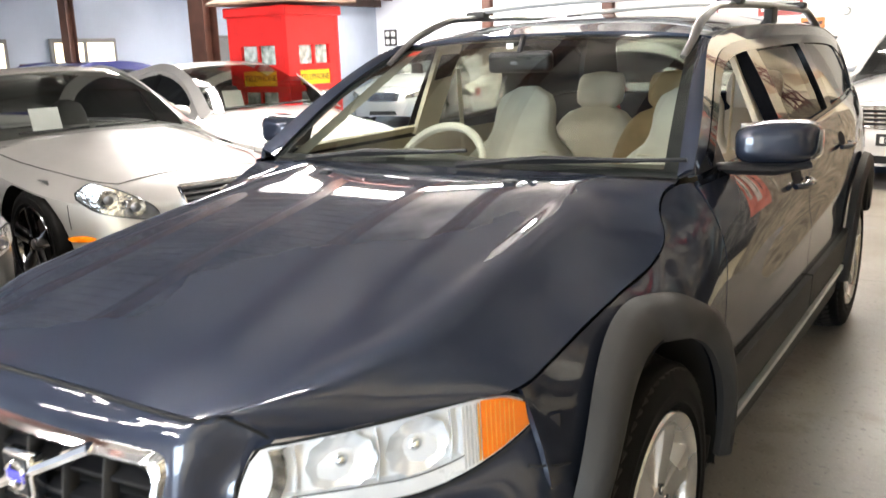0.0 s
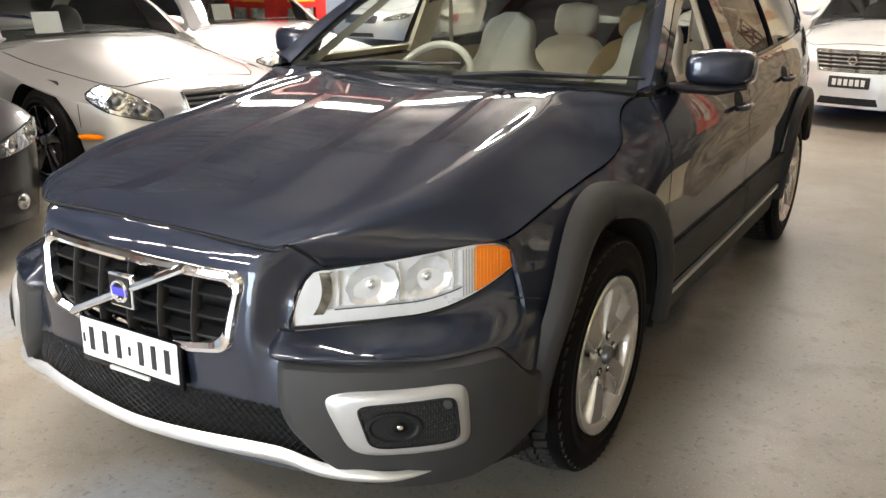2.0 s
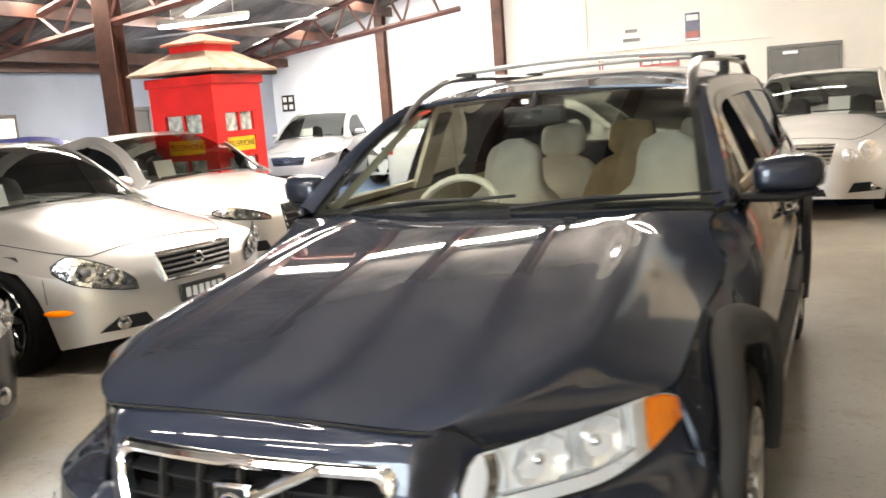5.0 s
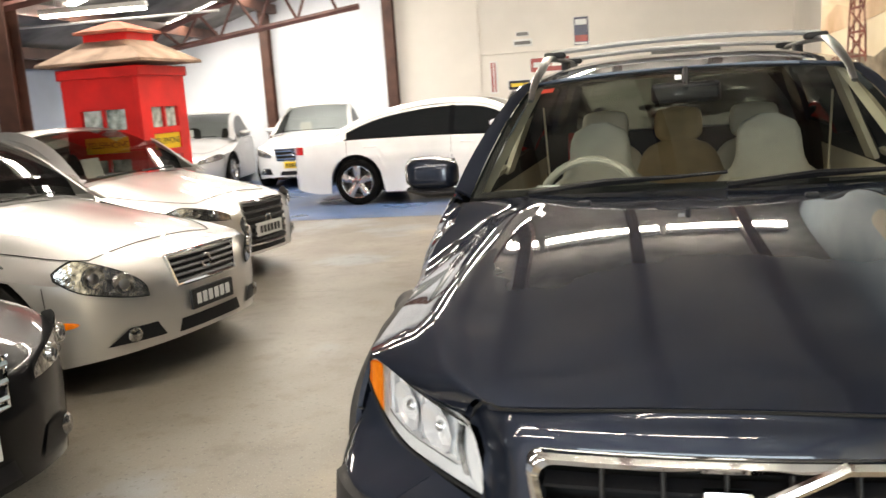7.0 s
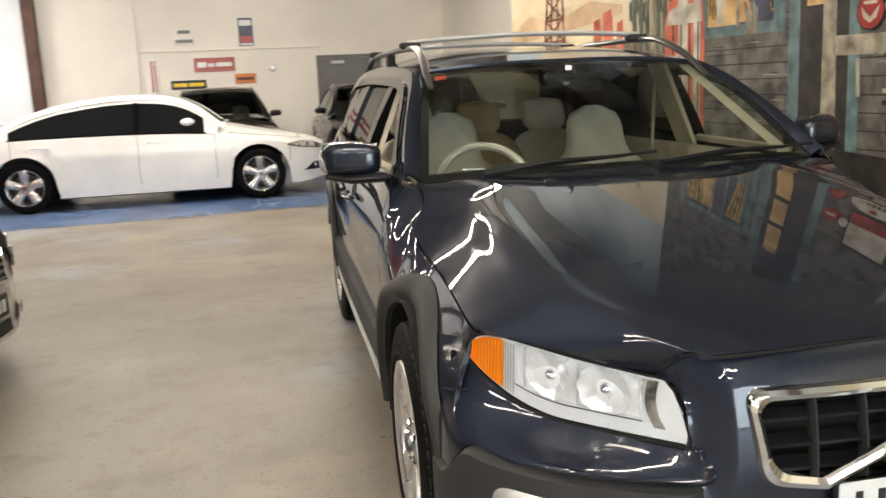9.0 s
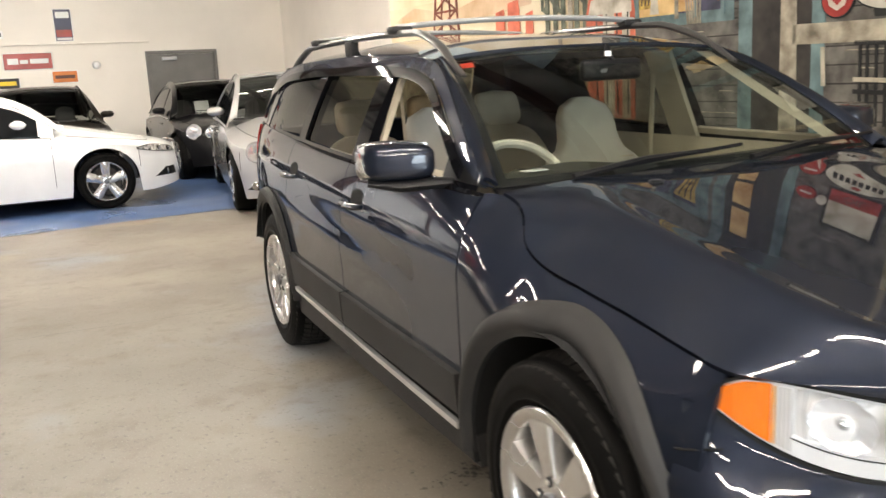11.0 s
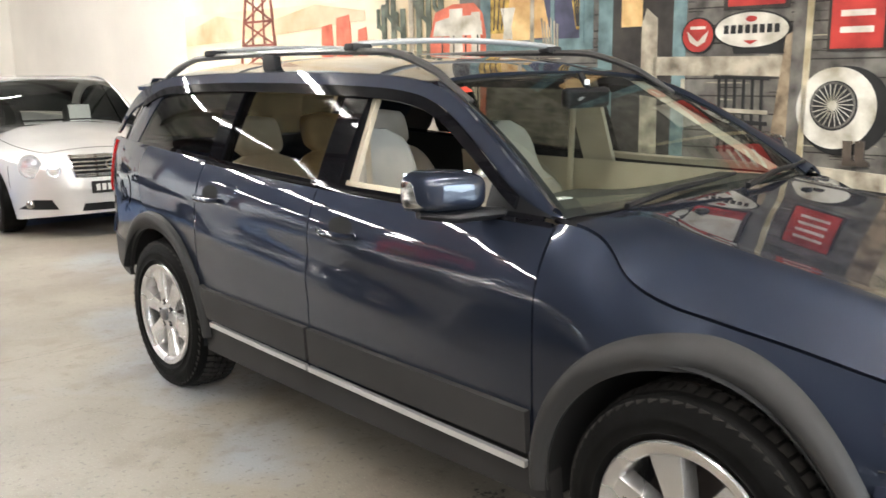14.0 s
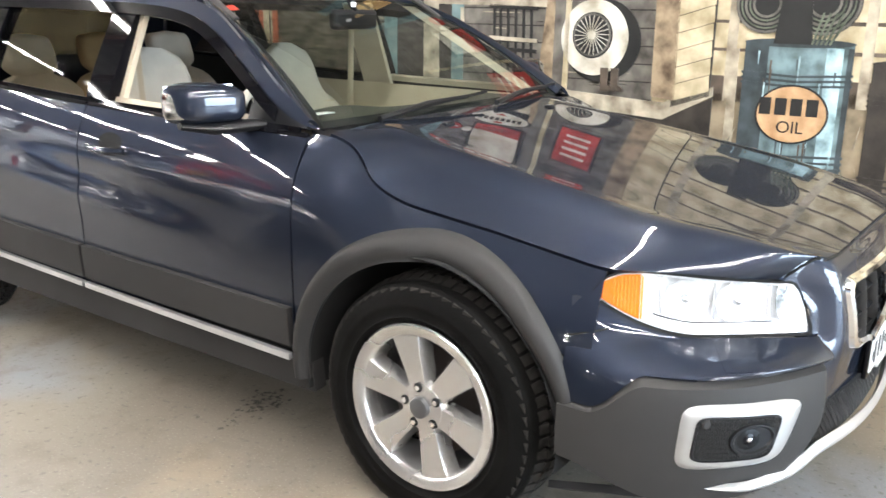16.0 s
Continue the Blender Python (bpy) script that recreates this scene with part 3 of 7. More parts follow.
def wheel(parent, sx, y, r=0.358, z=0.345, face=0.895, width=0.235, rim=0.243, name="wheel", spokes=6, alloy=None, detail=True, lugs=5):
    alloy = alloy or M_ALLOY
    w = thing(name, Matrix.Translation((sx * face, y, z)) @ Matrix.Diagonal((sx, 1, 1, 1)), "", "")
    w.parent = parent
    h = width
    prof = [(rim - 0.004, -0.012), (rim + 0.010, -0.001), (rim + 0.018, 0.007), (rim + 0.024, 0.0035), (rim + 0.045, 0.006), (rim + 0.052, 0.0075), (rim + 0.057, 0.0055), (r - 0.044, 0.003), (r - 0.026, -0.004), (r - 0.012, -0.011), (r - 0.005, -0.020), (r - 0.003, -0.055)]
    prof += [(r + 0.002, -h / 2)] + [(a, -h - o) for a, o in prof[::-1]]
    bm = lathe(prof, 72)
    part("tyre", bm, M_RUBBER, w, "black tyre with block tread")
    if detail:
        bm = bmesh.new()
        for k in range(60):
            a = 2 * math.pi * k / 60
            for row, (o0, o1) in enumerate(((-0.004, -0.078), (-0.088, -0.113), (-0.122, -0.147), (-0.157, -0.2))):
                a0, a1 = a + 0.03 * row, a + 0.03 * row + 0.078
                vs = []
                for rr in (r - 0.004, r + 0.0075):
                    for aa, oo in ((a0, o0), (a1, o0 - 0.004), (a1, o1 - 0.004), (a0, o1)):
                        q = rr - (0.024 if (row == 0 and oo in (o0, o0 - 0.004)) else 0)
                        vs.append(bm.verts.new((oo, q * math.cos(aa), q * math.sin(aa))))
                for q in ((4, 5, 6, 7), (0, 1, 5, 4), (1, 2, 6, 5), (2, 3, 7, 6), (3, 0, 4, 7)):
                    bm.faces.new([vs[i] for i in q])
        tagged(part("tread", bm, M_TREAD, w, smooth=0), kind="stuff")
    broad = spokes == 6
    if broad:
        rimp = [(rim, -0.002), (rim - 0.005, 0.005), (rim - 0.012, 0.004), (rim - 0.030, -0.001), (rim - 0.036, -0.005), (rim - 0.040, -0.014), (rim - 0.042, -0.04), (rim - 0.05, -0.13), (rim - 0.02, -h + 0.01), (rim, -h)]
    else:
        rimp = [(rim, -0.002), (rim - 0.006, 0.004), (rim - 0.014, 0.002), (rim - 0.020, -0.012), (rim - 0.026, -0.05), (rim - 0.045, -0.13), (rim - 0.02, -h + 0.01), (rim, -h)]
    part("rim", lathe(rimp, 64), alloy, w, "polished alloy rim")
    part("brake_disc", lathe([(0.03, -0.09), (0.16, -0.09), (0.16, -0.11), (0.03, -0.11)], 32), M_DISC, w, "dull brake disc")
    # Black disc added behind the spokes for the shade inside the rim.
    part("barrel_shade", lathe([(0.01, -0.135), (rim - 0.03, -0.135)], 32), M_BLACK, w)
    sp = rim - (0.028 if broad else 0.008)
    for k in range(spokes):
        a = 2 * math.pi * (k + 0.25) / spokes
        hw0, hw1, hw2 = 0.034, 0.030, 0.038
        pts = [(0.064, 0.034, -0.013), (0.10, 0.038, -0.012), (0.13, 0.042, -0.009), (0.17, 0.049, -0.006), (sp, 0.057, -0.006)] if broad else [(0.045, hw0, -0.018), (0.09, hw1, -0.016), (0.15, hw1 + 0.006, -0.007), (0.20, (hw1 + hw2) / 2 + 0.004, -0.003), (sp, hw2 + 0.012, -0.006)]
        ca, sa = math.cos(a), math.sin(a)
        def f(u, v):
            i = min(3, int(u * 4))
            t = u * 4 - i
            rr, ww, oo = [mix(p, q, t) for p, q in zip(pts[i], pts[i + 1])]
            s = (v - 0.5) * 2
            lat = ww * s
            o = oo - (0.050 * max(0.0, (abs(s) - 0.84) / 0.16) ** 1.7 if broad else 0.016 * abs(s) ** 3)
            return (o, rr * ca - lat * sa, rr * sa + lat * ca)
        part("spoke", sheet(f, 12, 20, 0.0) if broad else sheet(f, 12, 8, -0.022), alloy, w)
    part("hub_cap", lathe([(0.0, 0.008), (0.020, 0.008), (0.029, 0.004), (0.032, -0.014)], 24), M_DARKALLOY, w, "dark centre cap")
    part("hub", lathe([(0.030, -0.009), (0.068, -0.0115), (0.080, -0.03)], 32), alloy, w)
    for k in range(lugs):
        a = 2 * math.pi * (k + 0.1) / lugs
        # Dark disc round each nut paints the shade of its pocket.
        bm = lathe([(0.0, -0.0085 if broad else 0.0045), (0.0135, -0.0085 if broad else 0.0045), (0.0145, -0.02)], 14)
        bmesh.ops.translate(bm, verts=bm.verts, vec=(0, 0.057 * math.cos(a), 0.057 * math.sin(a)))
        part("nut_pocket_shade", bm, M_GAP, w)
        bm = lathe([(0.0, -0.003 if broad else 0.010), (0.008, -0.003 if broad else 0.010), (0.0095, -0.012)], 6)
        bmesh.ops.translate(bm, verts=bm.verts, vec=(0, 0.057 * math.cos(a), 0.057 * math.sin(a)))
        part("wheel_nut", bm, M_CHROME, w)
    return w


def seat(parent, x, y, back_tilt=0.28, leather=None, wide=0.25, name="front_seat", zc=0.46):
    s = thing(name, Matrix.Translation((x, y, zc)), "", "")
    s.parent = parent
    lea = leather or M_LEATHERG
    def cush(u, v):
        a = u * 2 * math.pi
        c, q = math.cos(a), math.sin(a)
        x_ = wide * math.copysign(abs(c) ** 0.5, c)
        z_ = 0.075 * math.copysign(abs(q) ** 0.6, q) + 0.02 * (abs(x_) / wide) ** 4
        yy = -0.28 + 0.52 * v
        k = 1 - 0.25 * (2 * abs(v - 0.5)) ** 6
        return (x_ * k, yy, 0.08 + z_ * k)
    part("cushion", sheet(cush, 24, 12, close=True), lea, s)
    tall = name == "front_seat"
    def back(u, v):
        a = u * 2 * math.pi
        c, q = math.cos(a), math.sin(a)
        z_ = 0.08 + (0.69 if tall else 0.53) * v
        if tall:
            w_ = curve(v, (0, 0.21), (0.2, 0.25), (0.48, 0.255), (0.58, 0.235), (0.66, 0.165), (0.74, 0.142), (0.88, 0.135), (0.96, 0.105), (1, 0.04))
        else:
            w_ = curve(v, (0, 0.21), (0.25, 0.26), (0.6, 0.25), (0.85, 0.20), (0.95, 0.15), (1, 0.08))
        d_ = curve(v, (0, 0.07), (0.3, 0.09), (0.8, 0.07), (1, 0.03))
        x_ = w_ * math.copysign(abs(c) ** 0.55, c)
        y_ = d_ * math.copysign(abs(q) ** 0.7, q)
        y_ -= 0.035 * (abs(x_) / wide) ** 2 * (q < 0)
        return (x_, 0.24 + y_ + back_tilt * (z_ - 0.08), z_)
    bm = sheet(back, 28, 18, close=True)
    part("backrest", bm, lea, s)
    def head(u, v):
        a = u * 2 * math.pi
        c, q = math.cos(a), math.sin(a)
        z_ = 0.605 + 0.185 * v
        k = curve(v, (0, 0.72), (0.15, 0.95), (0.5, 1.0), (0.82, 0.93), (0.95, 0.7), (1, 0.05))
        return (0.128 * k * math.copysign(abs(c) ** 0.42, c), 0.25 + back_tilt * (z_ - 0.08) + 0.055 * k * math.copysign(abs(q) ** 0.7, q), z_)
    if not tall:
        part("headrest", sheet(head, 24, 14, close=True), lea, s)
    else:
        # Seams across the shoulders and beside the centre panel.
        for x0, x1, z0, z1 in ((-0.17, 0.17, 0.50, 0.50), (-0.13, -0.12, 0.12, 0.49), (0.13, 0.12, 0.12, 0.49)):
            part("seam", tube([(mix(x0, x1, q / 8), 0.24 - 0.078 + back_tilt * (mix(z0, z1, q / 8) - 0.08) - 0.03 * (mix(x0, x1, q / 8) / wide) ** 2, mix(z0, z1, q / 8)) for q in range(9)], 0.004, 4), M_BEIGE, s)
    return s


def estate_car():
    car = thing("estate_car", Matrix.Identity(4), "dark metallic blue estate car with grey plastic cladding", "car")
    # Bonnet with a raised centre between two ridges.
    def bonnet(u, v):
        s = 2 * u - 1
        s = math.copysign(1 - (1 - abs(s)) ** 1.35, s)
        w = abs(s)
        ye = mix(-0.800, 0.440, v**0.9)
        yc = mix(-0.905, 0.435, v**0.9)
        zc = curve(yc, (-0.905, 0.836), (-0.80, 0.864), (-0.6, 0.903), (-0.2, 0.972), (0.2, 1.032), (0.44, 1.062))
        r = bonnet_ridge(v)
        hump = 0.003 * math.exp(-((w - r) / 0.09) ** 2) * curve(v, (0, 0), (0.12, 0.5), (0.3, 1), (1, 0.3))
        x, z = e_x(ye) * s, mix(zc, e_z(ye) + 0.003, bonnet_shape(w, v)) + hump
        return (x, mix(yc, ye, w ** curve(v, (0, 11), (0.2, 5), (0.5, 2.4), (1, 2.2))), z)
    part("bonnet", sheet(bonnet, 160, 56, 0.012), M_BLUE, car, "dark blue bonnet with two raised ridges")
    part("bonnet_seal", tube([(0.472 * q / 24, bonnet_front(abs(q) / 24)[0] - 0.0035, bonnet_front(abs(q) / 24)[1] - 0.005) for q in range(-24, 25)], 0.0035, 6), M_GAP, car)
    # Dark shell just inside the panels, so that the shut lines read as gaps.
    for sx in (-1, 1):
        part("inner_wing", skin(sx, -0.43, 3.62, lambda y: arch(y, WB, 0.5, arch(y, 0, 0.5, 0.33 if y < 3 else 0.56)), lambda y: e_z(y) - 0.012, 60, 10, -0.03, 0), M_GAP, car)
        # Front wing, doors, rear quarter.
        def wing_b(y):
            return arch(y, 0.0, 0.44, 0.42 if y > 0 else 0.60)
        part("front_wing", skin(sx, -0.482, 0.474, wing_b, lambda y: e_z(y) - 0.004, 44, 22), M_BLUE, car)
        for nm, y0, y1 in (("front_door", 0.480, 1.547), ("rear_door", 1.553, 2.40)):
            d = part(nm, skin(sx, y0, y1, lambda y: arch(y, WB, 0.44, 0.40), lambda y: e_z(y) - 0.012, 30, 22), M_BLUE, car)
            hy = 1.37 if nm == "front_door" else 2.29
            hz = 0.925 if nm == "front_door" else 0.955
            hx = side_x(hy, hz)
            # Flat dark patch on the skin, drawn for the shade behind the handle.
            def cup(u, v, hy=hy, hz=hz, hx=hx):
                a, r = 2 * math.pi * u, v
                cy, cz = hy - 0.01 + 0.066 * r * math.cos(a), hz + 0.018 + 0.032 * r * math.sin(a)
                return (sx * (side_x(cy, cz) + 0.0015), cy, cz)
            part("handle_cup_shade", sheet(cup, 24, 4, close=True), M_GAP, d)
            bm = tube([(sx * (hx + 0.012), hy - 0.105, hz - 0.006), (sx * (hx + 0.036), hy - 0.06, hz - 0.006), (sx * (hx + 0.040), hy + 0.03, hz - 0.005), (sx * (hx + 0.014), hy + 0.095, hz - 0.004)], lambda t: 0.017 - 0.006 * abs(2 * t - 1), 10, flat=0.85)
            part("handle", bm, M_BLUE, d, "dark blue door handle")
            c0, c1 = y0 + 0.006, (y1 - 0.006 if nm == "front_door" else 2.36)
            part("door_cladding", skin(sx, c0, c1, lambda y: arch(y, WB, 0.50, 0.405 + 0.012 * y), lambda y: max(arch(y, WB, 0.50, 0) + 0.02, 0.525 + 0.016 * y), 20, 6, 0.022, 0.03), M_CLAD, d, "grey lower door cladding")
            part("bright_strip", skin(sx, c0, min(c1, 2.28), lambda y: 0.368 + 0.020 * (y - 0.5), lambda y: 0.388 + 0.020 * (y - 0.5), 16, 2, 0.030, 0.016), M_SATIN, d, "satin silver strip")
            part("shoulder_strip", skin(sx, y0 + 0.004, y1 - 0.004, lambda y: e_z(y) - 0.014, lambda y: e_z(y) - 0.002, 16, 2, 0.004, 0.014), M_GLOSSBLACK, d)
        def q_top(y):
            return e_z(y) - 0.004 if y < 3.55 else mix(e_z(y), 1.02, (y - 3.55) / 0.3)
        part("rear_quarter", skin(sx, 2.406, 3.72, lambda y: arch(y, WB, 0.44, 0.62 if y > 3.1 else 0.5), q_top, 44, 18), M_BLUE, car)
        part("rear_bumper", skin(sx, 3.25, 3.72, lambda y: 0.46 + 0.3 * (y - 3.25) ** 2, lambda y: 0.63, 20, 8, 0.006, 0.02), M_CLAD, car)
        part("sill", skin(sx, 0.42, 2.40, lambda y: 0.265, lambda y: 0.365 + 0.020 * (y - 0.5), 24, 8, 0.0, 0.05), M_CLAD, car, "grey sill cladding")
        part("fuel_flap", sheet(lambda u, v: (sx * (side_x(3.2 + 0.07 * v * math.cos(6.2832 * u), 0.9 + 0.075 * v * math.sin(6.2832 * u)) + 0.003), 3.2 + 0.07 * v * math.cos(6.2832 * u), 0.9 + 0.075 * v * math.sin(6.2832 * u)), 28, 3, close=True), M_BLUE, car) if sx < 0 else None
        # Wheel arch flares.
        for c in (0.0, WB):
            def flare(u, v, c=c):
                if c == 0:
                    a = mix(math.radians(-4), math.radians(178), u)
                else:
                    a = mix(math.radians(22), math.radians(181), u)
                k = abs(math.cos(a)) ** 3
                r = mix(0.412 + 0.01 * k, 0.494 - 0.014 * k, v)
                y, z = c + r * math.cos(a), 0.345 + r * math.sin(a)
                base = side_x(min(max(y, -0.46), 3.6), max(z, 0.3))
                lip = 0.034 * math.sin(math.pi * min(1, 0.15 + 0.85 * (1 - v))) ** 0.7 if v < 0.96 else 0.004
                if v == 0:
                    lip = 0.012
                return (sx * (base + lip), y, z)
            part("arch_flare", sheet(flare, 48, 10, 0.02), M_CLAD, car, "grey wheel arch moulding")
            def liner(u, v, c=c):
                a = mix(math.radians(-8 if c == 0 else 24), math.radians(188), u)
                return (sx * mix(0.885, 0.40, v), c + 0.425 * math.cos(a), 0.345 + 0.425 * math.sin(a))
            part("arch_liner", sheet(liner, 30, 3), M_GAP, car)
            part("inner_arch_wall", sheet(lambda u, v: (sx * 0.42, c + mix(-0.46, 0.46, u), mix(0.24, 0.80, v)), 2, 2), M_GAP, car)
            wheel(car, sx, c, name="wheel", face=0.888 if c == 0 else 0.868)
        # Front corner: painted upper, grey lower, lamps.
        split = lambda a: 0.576 + 0.010 * a - 0.095 * (lambda k: k * k * (3 - 2 * k))(min(1, max(0, (a - 0.80) / 0.14)))
        def ledge(a, z):
            k = min(1, max(0, (a - 0.262) / 0.035)) ** 0.5
            f = min(1, max(0, (0.638 - z) / 0.026)) ** 0.5 * (1 if z > 0.59 else max(0.3, 1 - (0.59 - z) / 0.03))
            return (mix(0.044, 0.004, min(1, (a - 0.262) / 0.60)) * f) * k - 0.03 * (1 - k)
        part("bumper_upper", front_panel(sx, 0.262, 1.0, split, lambda a: 0.634 + 0.012 * max(0, a - 0.315) + 0.098 * max(0, (min(a, 0.94) - 0.62) / 0.315) ** 2, 60, 14, ledge), M_BLUE, car)
        def corner(u, v):
            z = mix(0.30, 0.574, v)
            a_in = curve(z, (0.30, 0.44), (0.34, 0.37), (0.40, 0.315), (0.46, 0.293), (0.58, 0.288))
            a = mix(a_in, 1.0, u**1.3)
            zb = 0.305 - 0.05 * math.sin(math.pi * min(1, max(0, (a - 0.35) / 0.6))) + 0.04 * max(0, (a - 0.75) / 0.25)
            zt = split(a) - 0.002
            z = mix(zb, zt, v)
            edge = min(1, (a - a_in) / 0.03) ** 0.5 * min(1, (zt - z) / 0.012 + 0.25) ** 0.5
            x, y, z = front_at(a, z, mix(-0.022, 0.014 + 0.012 * max(0, 1 - (a - a_in) / 0.2), edge))
            return (sx * x, y, z)
        part("bumper_lower", sheet(corner, 56, 18, 0.02 * sx), M_CLAD, car, "grey bumper corner")
        part("washer_cover", front_panel(sx, 0.50, 0.60, lambda a: 0.596, lambda a: 0.630, 10, 6, lambda a, z: ledge(a, z) + 0.004, 0.006), M_BLUE, car)
        # Headlamp.
        lamp = thing("headlamp", Matrix.Identity(4), "", "")
        lamp.parent = car
        A0, A1 = LAMP_A0, LAMP_A1
        hb = lambda a: 0.640 + 0.012 * (a - A0) + 0.100 * max(0, (a - 0.62) / 0.315) ** 2
        ht = lambda a: curve(a, (A0, 0.648), (0.33, 0.692), (0.352, 0.738), (0.374, 0.764), (0.42, 0.769), (0.6, 0.783), (0.80, 0.802), (0.86, 0.802), (0.90, 0.790), (0.92, 0.776), (A1, 0.752))
        def lampf(off, b0=0.0, b1=0.0, a0=A0, a1=A1):
            return front_panel(sx, a0, a1, lambda a: hb(a) + b0, lambda a: max(hb(a) + b0 + 0.002, ht(a) - b1), 64, 10, off, 0)
        part("lens", lampf(0.004), M_LENS, lamp, "clear headlamp lens")
        def spot(r, p, q, off):
            """A place in the lamp: r its inner limits, p along, q up, off proud."""
            a = mix(r[0], r[1], p)
            z = mix(hb(a) + r[2], max(hb(a) + r[2] + 0.002, ht(a) - r[3]), q)
            x, y, z = front_at(a, z, off)
            return Vector((sx * x, y, z))
        def ring(r0, o0, r1, o1, n=120, m=4):
            def f(u, v):
                k = (u * 4) % 4
                p, q = ((k, 0), (1, k - 1), (3 - k, 1), (0, 4 - k))[min(3, int(k))]
                return spot(r0, p, q, o0).lerp(spot(r1, p, q, o1), v)
            return sheet(f, n, m, close=True)
        WHOLE, SEAL, CHAMBER = (A0, A1, 0.0, 0.0), (A0 - 0.008, A1 + 0.006, -0.007, -0.007), (0.404, 0.775, 0.031, 0.007)
        part("rim_seal", ring(SEAL, 0.004, WHOLE, 0.002), M_GAP, lamp)
        part("bezel", ring(WHOLE, -0.003, CHAMBER, -0.006), M_BEZEL, lamp, "pale silver lamp surround")
        part("bezel_edge", tube([spot(CHAMBER, 0.06 + 0.94 * k / 24, 0.0, -0.003) for k in range(25)], 0.0014, 4), M_GAP, lamp, "dark line under the reflectors")
        part("bezel_band", sheet(lambda u, v: spot(CHAMBER, mix(-0.035, 0.035, u) - 0.05 * (1 - v) ** 3 + 0.02 * math.sin(3.1416 * v), mix(-0.10, 1.0, v), -0.0015), 4, 10), M_CLUSTER, lamp, "dark shaded band of the lamp surround")
        part("chamber_wall", ring(CHAMBER, -0.006, (0.410, 0.769, 0.034, 0.010), -0.022), M_BEZEL, lamp)
        part("chamber_back", sheet(lambda u, v: spot(CHAMBER, u, v, -0.020 + 0.006 * math.sin(9 * u) * math.sin(5 * v)), 24, 10), M_BEZEL, lamp, "faceted bright reflector")
        part("lamp_panel", front_panel(sx, 0.325, 0.60, lambda a: ht(a) + 0.004, lambda a: ht(a) + 0.030, 20, 2, -0.016, 0), M_BLUE, lamp)
        part("indicator", lampf(0.0015, 0.005, 0.004, 0.812, A1 - 0.002), M_AMBER, lamp, "amber indicator lens")
        # Two fluted bowls with their bulbs.
        for pc, rr in ((0.32, 0.055), (0.74, 0.052)):
            c = spot(CHAMBER, pc, 0.50, 0.0)
            e = (spot(CHAMBER, pc + 0.02, 0.50, 0.0) - c).normalized()
            up = Vector((0, 0, 1))
            nn = e.cross(up).normalized()
            nn = nn if nn.y < 0 else -nn
            def bowl(u, v):
                a = 2 * math.pi * u
                k = 0.22 + 0.78 * v
                wob = 1 + 0.03 * math.cos(10 * a)
                return c + e * (rr * 1.12 * k * wob * math.cos(a)) + up * (rr * k * wob * math.sin(a)) - nn * (0.024 - 0.018 * k * k)
            part("reflector_bowl", sheet(bowl, 60, 5, close=True), M_REFLECT, lamp, "bright fluted reflector bowl")
            part("bulb_shield", sheet(lambda u, v: c + e * (0.014 * math.cos(6.28319 * u) * math.sin(1.5708 * v)) + up * (0.014 * math.sin(6.28319 * u) * math.sin(1.5708 * v)) - nn * (0.022 - 0.016 * math.cos(1.5708 * v)), 16, 5, close=True), M_CHROME, lamp)
        for p in (0.08, 0.51, 0.93):
            part("chamber_fin", sheet(lambda u, v: spot(CHAMBER, p + 0.012 * math.sin(3 * v), 0.04 + 0.92 * v, -0.018 + 0.012 * u), 2, 8, 0.002), M_REFLECT, lamp)
        for k in range(5):
            a = 0.774 + 0.0078 * k
            part("lens_rib", lampf(0.002, 0.008, 0.007, a, a + 0.0045), M_REFLECT if k < 4 else M_AMBERPALE, lamp)
        for k in range(7):
            a = 0.820 + 0.0098 * k
            part("indicator_rib", tube([spot((a, a + 0.01, 0.010, 0.009), 0.3, q / 8, 0.0022) for q in range(9)], 0.0011, 4), M_AMBERPALE, lamp)
        part("bumper_gap", tube([(sx * p[0], p[1], p[2]) for p in [front_at(mix(0.90, 1.0, q / 8), mix(0.672, 0.652, q / 8), 0.0135) for q in range(9)]], 0.0028, 4), M_GAP, car)
        # Fog lamp panel.
        fog = thing("fog_lamp_surround", Matrix.Identity(4), "", "")
        fog.parent = car
        def plaque(corners, e, off, crown, t0=0.0):
            """A rounded four-cornered plate on the bumper, corners as (along, height)."""
            (a0, z0), (a1, z1), (a2, z2), (a3, z3) = corners
            def f(u, v):
                t = 2 * math.pi * u
                c, q = math.cos(t), math.sin(t)
                p = 0.5 + 0.5 * math.copysign(abs(c) ** e, c) * mix(t0, 1, v)
                r = 0.5 + 0.5 * math.copysign(abs(q) ** e, q) * mix(t0, 1, v)
                a = mix(mix(a3, a2, p), mix(a0, a1, p), r)
                z = mix(mix(z3, z2, p), mix(z0, z1, p), r)
                x, y, z = front_at(a, z, off + crown * (1 - max(0.0, (v - 0.8) / 0.2) ** 2) * min(1, (v - t0 * 0) * 50 + (t0 == 0)))
                return (sx * x, y, z)
            return f
        FRAME = ((0.376, 0.516), (0.709, 0.532), (0.722, 0.364), (0.446, 0.358))
        INSERT = ((0.455, 0.492), (0.676, 0.506), (0.690, 0.390), (0.486, 0.384))
        part("silver_frame", sheet(plaque(FRAME, 0.34, 0.016, 0.012), 96, 14, close=True), M_FOGSILVER, fog, "satin silver fog lamp surround")
        part("mesh_insert", sheet(plaque(INSERT, 0.30, 0.0285, 0.001), 64, 6, close=True), M_GAP, fog, "black mesh insert")
